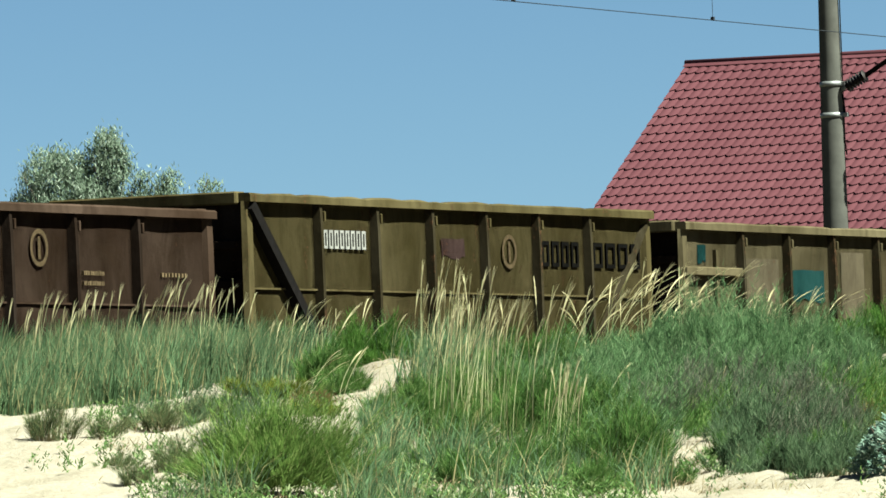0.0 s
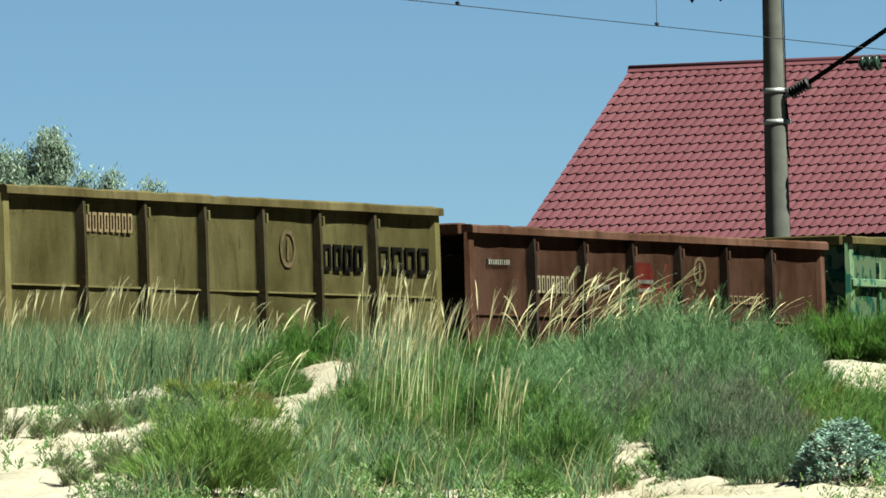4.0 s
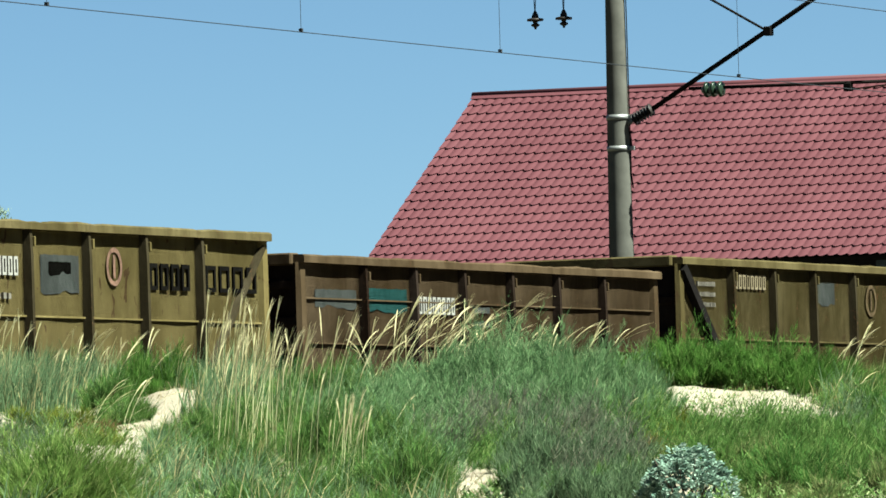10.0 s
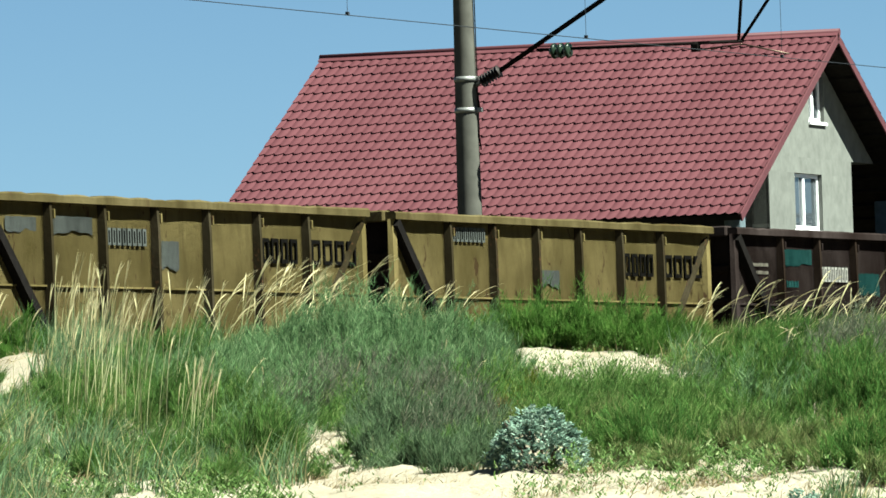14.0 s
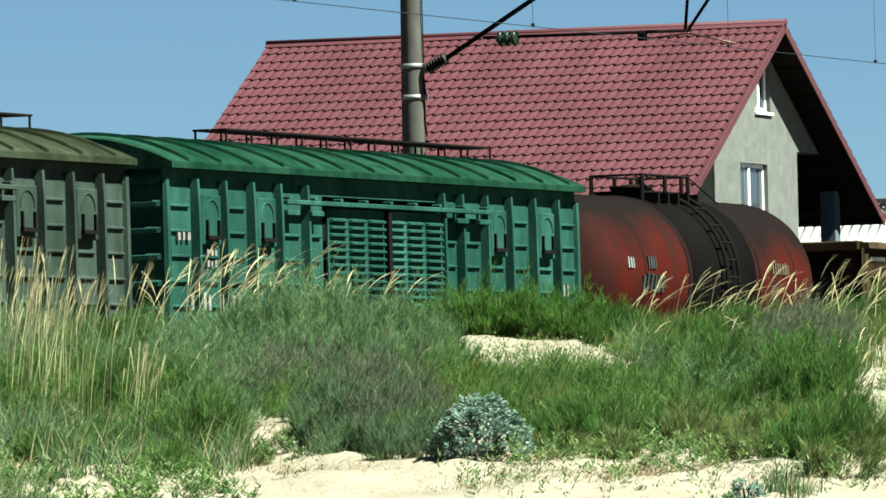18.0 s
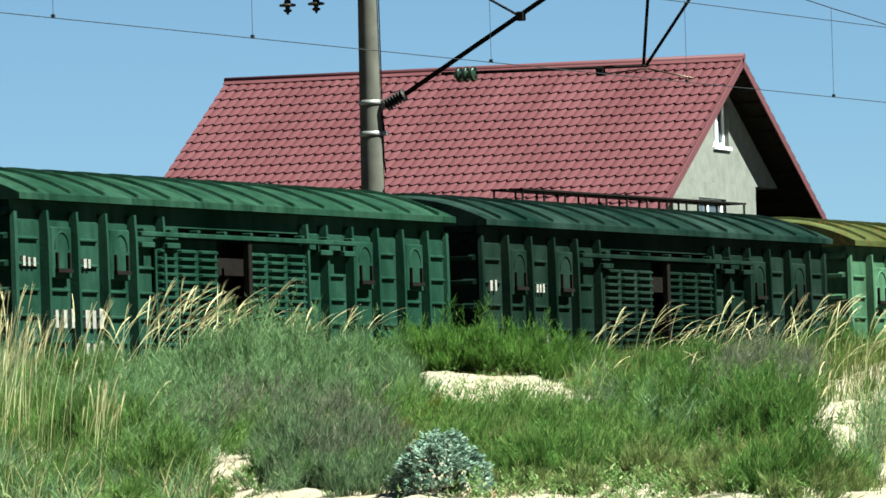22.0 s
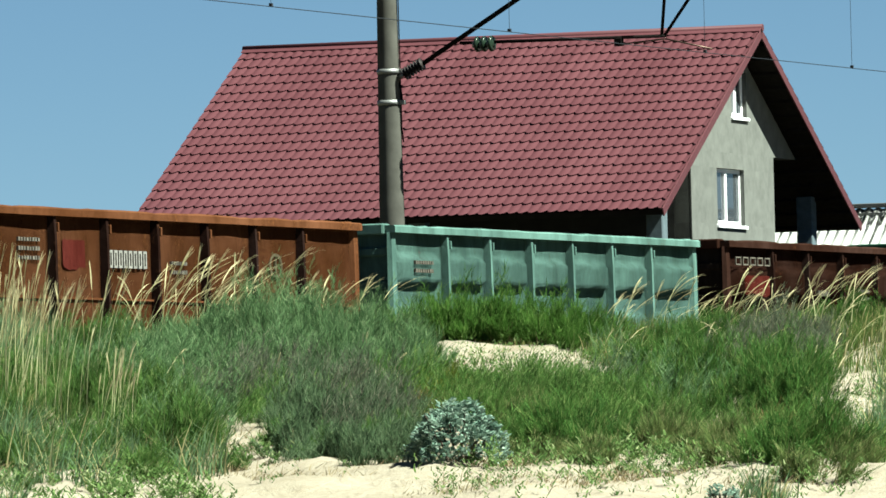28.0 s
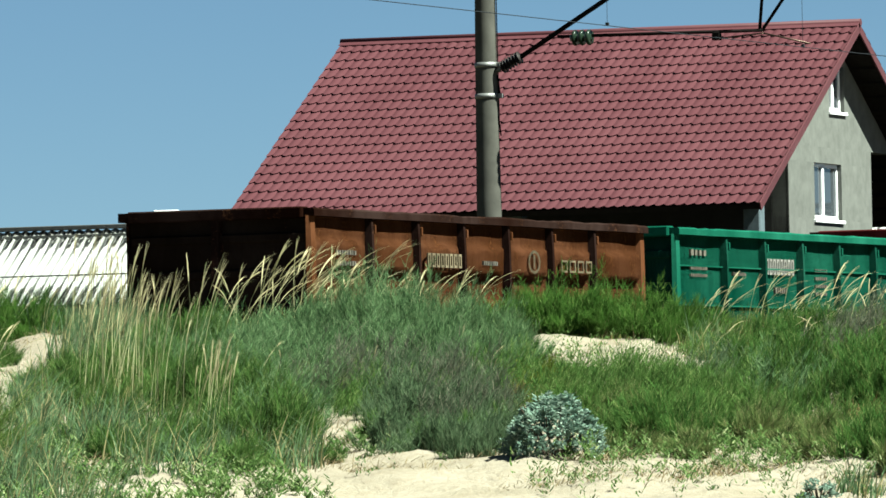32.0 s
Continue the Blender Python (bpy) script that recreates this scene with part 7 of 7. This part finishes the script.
herb_leaf = leaf_material("herb_leaves", (0.0367, 0.0715, 0.0195), (0.1000, 0.1560, 0.0453), (0.1884, 0.2181, 0.1032), back=0.4)
tagged(joined("dune_herbs", [herbs(HERBS), herbs(THIN_HERBS, 0.30, 16, 0.8)], herb_leaf), "low leafy herbs scattered over the sand", "plants", kind="stuff")


def stalks(cx, cy, n, spread_x, spread_y, hmin, hmax, lean, bend, plume, z_extra=0.0):
    """Flowering stalks: a thin stem and a thicker seed head along its upper part."""
    x, y = cx + rv.normal(0, spread_x, n), cy + rv.normal(0, spread_y, n)
    h = rv.uniform(hmin, hmax, n)
    head = WIND + rv.normal(0, 0.7, n)
    ln, bd = rv.uniform(-0.25 * lean, 1.2 * lean, n), rv.uniform(bend * 0.2, 1.2 * bend, n)
    z = ground_z(x, y) + z_extra
    stems = [blades(x, y, z, h, ln, head, np.full(n, 0.0065), bd, 8, 0.7)]
    out = []
    for k in range(3):
        t0 = 0.70
        off = h * (ln * t0 + bd * t0 ** 2.4)
        out.append(blades(x + off * np.cos(head), y + off * np.sin(head), z + h * (t0 - 0.45 * bd * t0 ** 3), h * 0.31, ln + 2.4 * bd * t0 ** 1.4, head, np.full(n, plume) * rv.uniform(0.6, 1.2, n), bd * 0.9 + 0.05 * k, 5, 0.25, True))
    return stems, out


# stalks: x, y, count, spread across, spread along, height from, to, lean, bend
STALKS = ((-3.12, 86.0, 34, .16, .8, .75, 1.12, .14, .10), (-2.25, 73.2, 34, .22, 1.2, .85, 1.32, .26, .12), (-2.55, 76.0, 24, .20, 1.2, .8, 1.2, .16, .10), (-1.66, 70.3, 24, .08, .5, .55, .80, .14, .08))
DRY_LEFT = ((-6.7, 85.0, 46, .9, 2.5, .75, 1.05, .2, .12), (-5.6, 85.5, 26, .35, 1.5, .8, 1.1, .2, .15), (-8.0, 84.0, 30, .6, 3, .7, 1.0, .2, .12), (-4.6, 87.0, 30, .45, 1.5, .55, .85, .3, .3), (-4.2, 81.0, 8, .4, 2, .4, .7, .5, .7))
DRY_RIGHT = ((3.4, 84.5, 26, .35, 1.5, .5, .85, .35, 1.0), (4.5, 84.5, 40, .40, 1.4, .55, .92, .25, .5), (5.3, 81.5, 36, .40, 2.0, .45, .85, .3, .6), (4.9, 76.0, 22, .35, 3, .4, .7, .3, .35), (3.6, 80.0, 12, .4, 1.5, .45, .7, .5, .8), (2.75, 84.0, 7, .2, 1, .5, .75, .3, .5), (-0.2, 75, 8, 1.2, 3, .4, .6, .3, .3))
st, heads = [], []
for x, y, n, sx, sy, h0, h1, le, be in STALKS + DRY_LEFT + DRY_RIGHT:
    a, b = stalks(x, y, n, sx, sy, h0, h1, le, be, 0.0085)
    st += a
    heads += b
a, b = stalks(-1.28, 85.2, 60, .34, .7, .70, 1.12, .35, .50, 0.011)
c, d = stalks(-0.35, 85.0, 26, .55, .6, .62, .86, .35, .6, 0.010)
st += a + c
green_straw = leaf_material("yellow_green_stems", (0.24, 0.25, 0.12), (0.46, 0.44, 0.25), back=0.5, dull=(0.25, 0.25, 0.14))
tagged(joined("grass_stalks", st, green_straw), "thin yellow-green grass stalks", "grass", kind="stuff")
tagged(joined("seed_heads", heads, straw), "straw-coloured seed heads of tall grass", "grass", kind="stuff")
tagged(joined("plume_grass", b + d, straw), "clump of straw-coloured plumes bent by the wind", "grass", kind="stuff")
LITTER = ((1.5, 60.6, 1.0, 1.0, 60), (2.8, 60.2, 0.8, 1.0, 50), (5.2, 77.0, 0.5, 3.0, 50), (-3.6, 61.8, 0.7, 0.9, 60), (0.2, 63.4, 0.8, 1.0, 40), (-0.6, 64.6, 0.5, 1.2, 40), (1.5, 79.5, 0.8, 1.6, 50), (-3.5, 83.4, 0.5, 2.0, 50), (-4.0, 70.0, 0.8, 3.0, 50), (4.4, 66.5, 0.6, 3.0, 60), (-4.4, 80.5, 0.5, 3.5, 60), (-2.7, 69.5, 0.4, 2.5, 40), (-5.2, 74.5, 0.9, 2.5, 70), (-0.6, 68.6, 0.25, 2.0, 30), (1.7, 62.8, 0.8, 1.4, 60), (3.1, 67.5, 0.4, 2.2, 46), (4.6, 71.5, 0.6, 4.0, 50), (1.8, 80.8, 0.9, 2.0, 40), (3.25, 69.6, 0.4, 1.0, 30), (-1.0, 80.0, 0.3, 0.6, 20), (-4.6, 68.0, 0.4, 2.0, 30), (-2.2, 64.5, 0.8, 1.5, 40))
lit = [tufts(LITTER, 14, 0.14, 0.03, 0.14, 0.008, 1.6, 0.9)]
tagged(joined("dry_litter", lit, dry), "dry grass litter on the sand", "grass", kind="stuff")


# ---- tree beyond the track ----
def tree(x, y, z0, crown, label):
    """Trunk, limbs and a loose crown of small grey-green leaves."""
    t = tagged(new("oleaster_tree"), label, "tree")
    t.matrix_basis = pose(x, y, z0)
    bm = bmesh.new()
    add_tube(bm, (0, 0, -0.2), (0.3, 0, 2.2), 0.18, 0.13, 10)
    for cx, cz, rx, rz, n in crown:
        add_tube(bm, (0.3, 0, 2.1), (cx, 0.2, cz), 0.10, 0.02, 8)
        for k in range(7):
            a = k * 0.9
            add_tube(bm, (0.3 + (cx - 0.3) * 0.6, 0.1, 2.1 + (cz - 2.1) * 0.6), (cx + rx * 0.8 * math.cos(a), 0.7 * rx * math.sin(a * 1.7), cz + rz * 0.8 * math.sin(a)), 0.03, 0.008, 6)
    part("trunk", bm, bark, t)
    pcs = []
    for cx, cz, rx, rz, n in crown:
        cl = n // 26
        ca, ce, cr = rv.uniform(0, 2 * np.pi, cl), rv.uniform(-1, 1, cl), rv.uniform(0.15, 1, cl) ** 0.5
        c = np.sqrt(1 - ce ** 2)
        bx, by, bz = cx + rx * cr * np.cos(ca) * c, 0.8 * rx * cr * np.sin(ca) * c, cz + rz * cr * ce
        m = cl * 26
        x1, y1, z1 = (np.repeat(b, 26) + rv.normal(0, 0.085, m) for b in (bx, by, bz))
        hd = rv.uniform(0, 2 * np.pi, m)
        pcs.append(blades(x1, y1, z1, rv.uniform(0.05, 0.10, m) * np.where(rv.uniform(0, 1, m) < 0.75, 1, -1), rv.uniform(0, 1.2, m), hd, rv.uniform(0.018, 0.034, m), rv.uniform(-0.2, 0.4, m), 2, 0.3))
    ob = joined("crown", pcs, leaf_material("oleaster_leaves", (0.087, 0.121, 0.080), (0.184, 0.224, 0.161), (0.287, 0.322, 0.253), back=0.45))
    ob.parent = t
    return t


tree(-12.6, 165.0, GROUND2, ((-0.6, 6.35, 0.85, 0.85, 9000), (-0.95, 5.7, 0.7, 0.7, 5000), (0.35, 6.75, 0.38, 0.75, 4200), (0.1, 5.7, 0.8, 0.8, 6000), (1.0, 6.15, 0.30, 0.5, 1500), (1.45, 6.2, 0.30, 0.45, 1300), (1.2, 5.5, 0.6, 0.5, 2600), (2.25, 6.1, 0.18, 0.5, 700), (2.1, 5.5, 0.3, 0.3, 900)), "silvery oleaster tree behind the railway")

# ---- birds ----
gull_white = plain("gull_white", (0.525, 0.525, 0.511), 0.7, 0, 0.1, 8)
bird_dark = plain("dark_plumage", (0.010, 0.011, 0.013), 0.8, 0, 0.3, 8)


def body_mesh():
    return add_lathe(bmesh.new(), [(0.005, -0.2), (0.035, -0.14), (0.062, -0.02), (0.055, 0.08), (0.03, 0.15), (0.028, 0.19), (0.006, 0.24)], (0, 0, 0), (-1, 0, 0.05), 12)


def wing_mesh(s):
    """A wing raised to one side, s: -1 or 1, with a bent tip."""
    bm = bmesh.new()
    pts = [(0.0, 0.07), (0.16, 0.10), (0.36, 0.07), (0.56, -0.02)]
    rise = [0.02, 0.14, 0.26, 0.34]
    lo, hi = [], []
    for (d, w), z in zip(pts, rise):
        lo.append(bm.verts.new((-0.03 - w + (0.10 if d > 0.3 else 0), s * d, z)))
        hi.append(bm.verts.new((0.06 if d < 0.3 else 0.14, s * d, z)))
    for i in range(3):
        bm.faces.new((lo[i], lo[i + 1], hi[i + 1], hi[i]))
    bmesh.ops.solidify(bm, geom=list(bm.faces), thickness=0.008)
    return bm


def bird(name, mat, label):
    b = tagged(new(name), label, "bird")
    put("body", shared(("bird_body",), body_mesh), mat, b)
    return b, [put("wing", shared(("bird_wing", s), lambda: wing_mesh(s)), mat, b) for s in (-1, 1)]


gull, gull_wings = bird("gull", gull_white, "small white gull flying above the train")
first_bird, first_wings = bird("dark_bird", bird_dark, "small dark bird flying past the house")
second_bird, second_wings = bird("dark_bird", bird_dark, "small dark bird flying low behind another")


def flap(wings, beats):
    """Turn both wings about the body: degrees down from their raised place."""
    for s, w in zip((-1, 1), wings):
        walk(w, [(t, pose(0, 0, 0, -s * a)) for t, a in beats])


def motions():
    """What moves: the train at a steady pace, and the birds."""
    run = [(0.0, 0.0), (8.0, 128.57), (16.0, 257.04), (24.0, 385.29), (32.0, 513.24)]
    for wagon, place in zip(TRAIN, PLACES):
        walk(wagon, [(t, TRACK @ Matrix.Translation((place + s, 0, 0))) for t, s in run])
    path = [(0.0, 160.0, 600.0, 180.0), (12.0, 24.0, 600.0, 115.0), (14.8, -11.6, 600.0, 33.0), (15.5, -14.9, 600.0, 24.0), (15.7, -15.1, 600.0, 24.3), (16.0, -16.1, 600.0, 24.7), (16.2, -16.6, 600.0, 24.5), (17.0, -19.6, 600.0, 23.6), (20.0, -38.0, 600.0, 24.8), (32.0, -120.0, 600.0, 31.0)]
    walk(gull, [(t, pose(x, y, z, 8, 0, 65)) for t, x, y, z in path])
    beats = [(0.0, 30), (15.3, 10), (15.5, 70), (15.6, 35), (15.7, 5), (15.8, 45), (15.9, 70), (16.0, 5), (16.1, 40), (16.2, 70), (16.3, 10), (16.5, 65), (16.7, 10), (32.0, 30)]
    flap(gull_wings, beats)
    fly = [(0.0, 270.0, 30.0), (15.5, -4.0, 23.2), (15.9, -10.7, 23.9), (16.0, -12.4, 24.1), (16.1, -13.6, 24.3), (16.2, -14.9, 24.6), (16.6, -20.5, 25.3), (32.0, -240.0, 40.0)]
    walk(first_bird, [(t, pose(x, 600.0, z, 10, 0, -10)) for t, x, z in fly])
    flap(first_wings, [(0.0, 20), (15.8, 60), (15.9, 20), (16.0, 70), (16.1, 5), (16.2, 50), (16.3, 10), (32.0, 20)])
    fly = [(0.0, 268.0, 28.0), (15.5, -4.6, 21.8), (16.0, -12.2, 22.9), (16.1, -13.1, 23.1), (16.2, -14.2, 23.5), (16.3, -15.0, 23.7), (16.7, -19.5, 24.6), (32.0, -230.0, 38.0)]
    walk(second_bird, [(t, pose(x, 600.0, z, -8, 0, -10)) for t, x, z in fly])
    flap(second_wings, [(0.0, 20), (15.9, 50), (16.0, 20), (16.1, 65), (16.2, 30), (16.3, 60), (16.4, 10), (32.0, 20)])


motions()
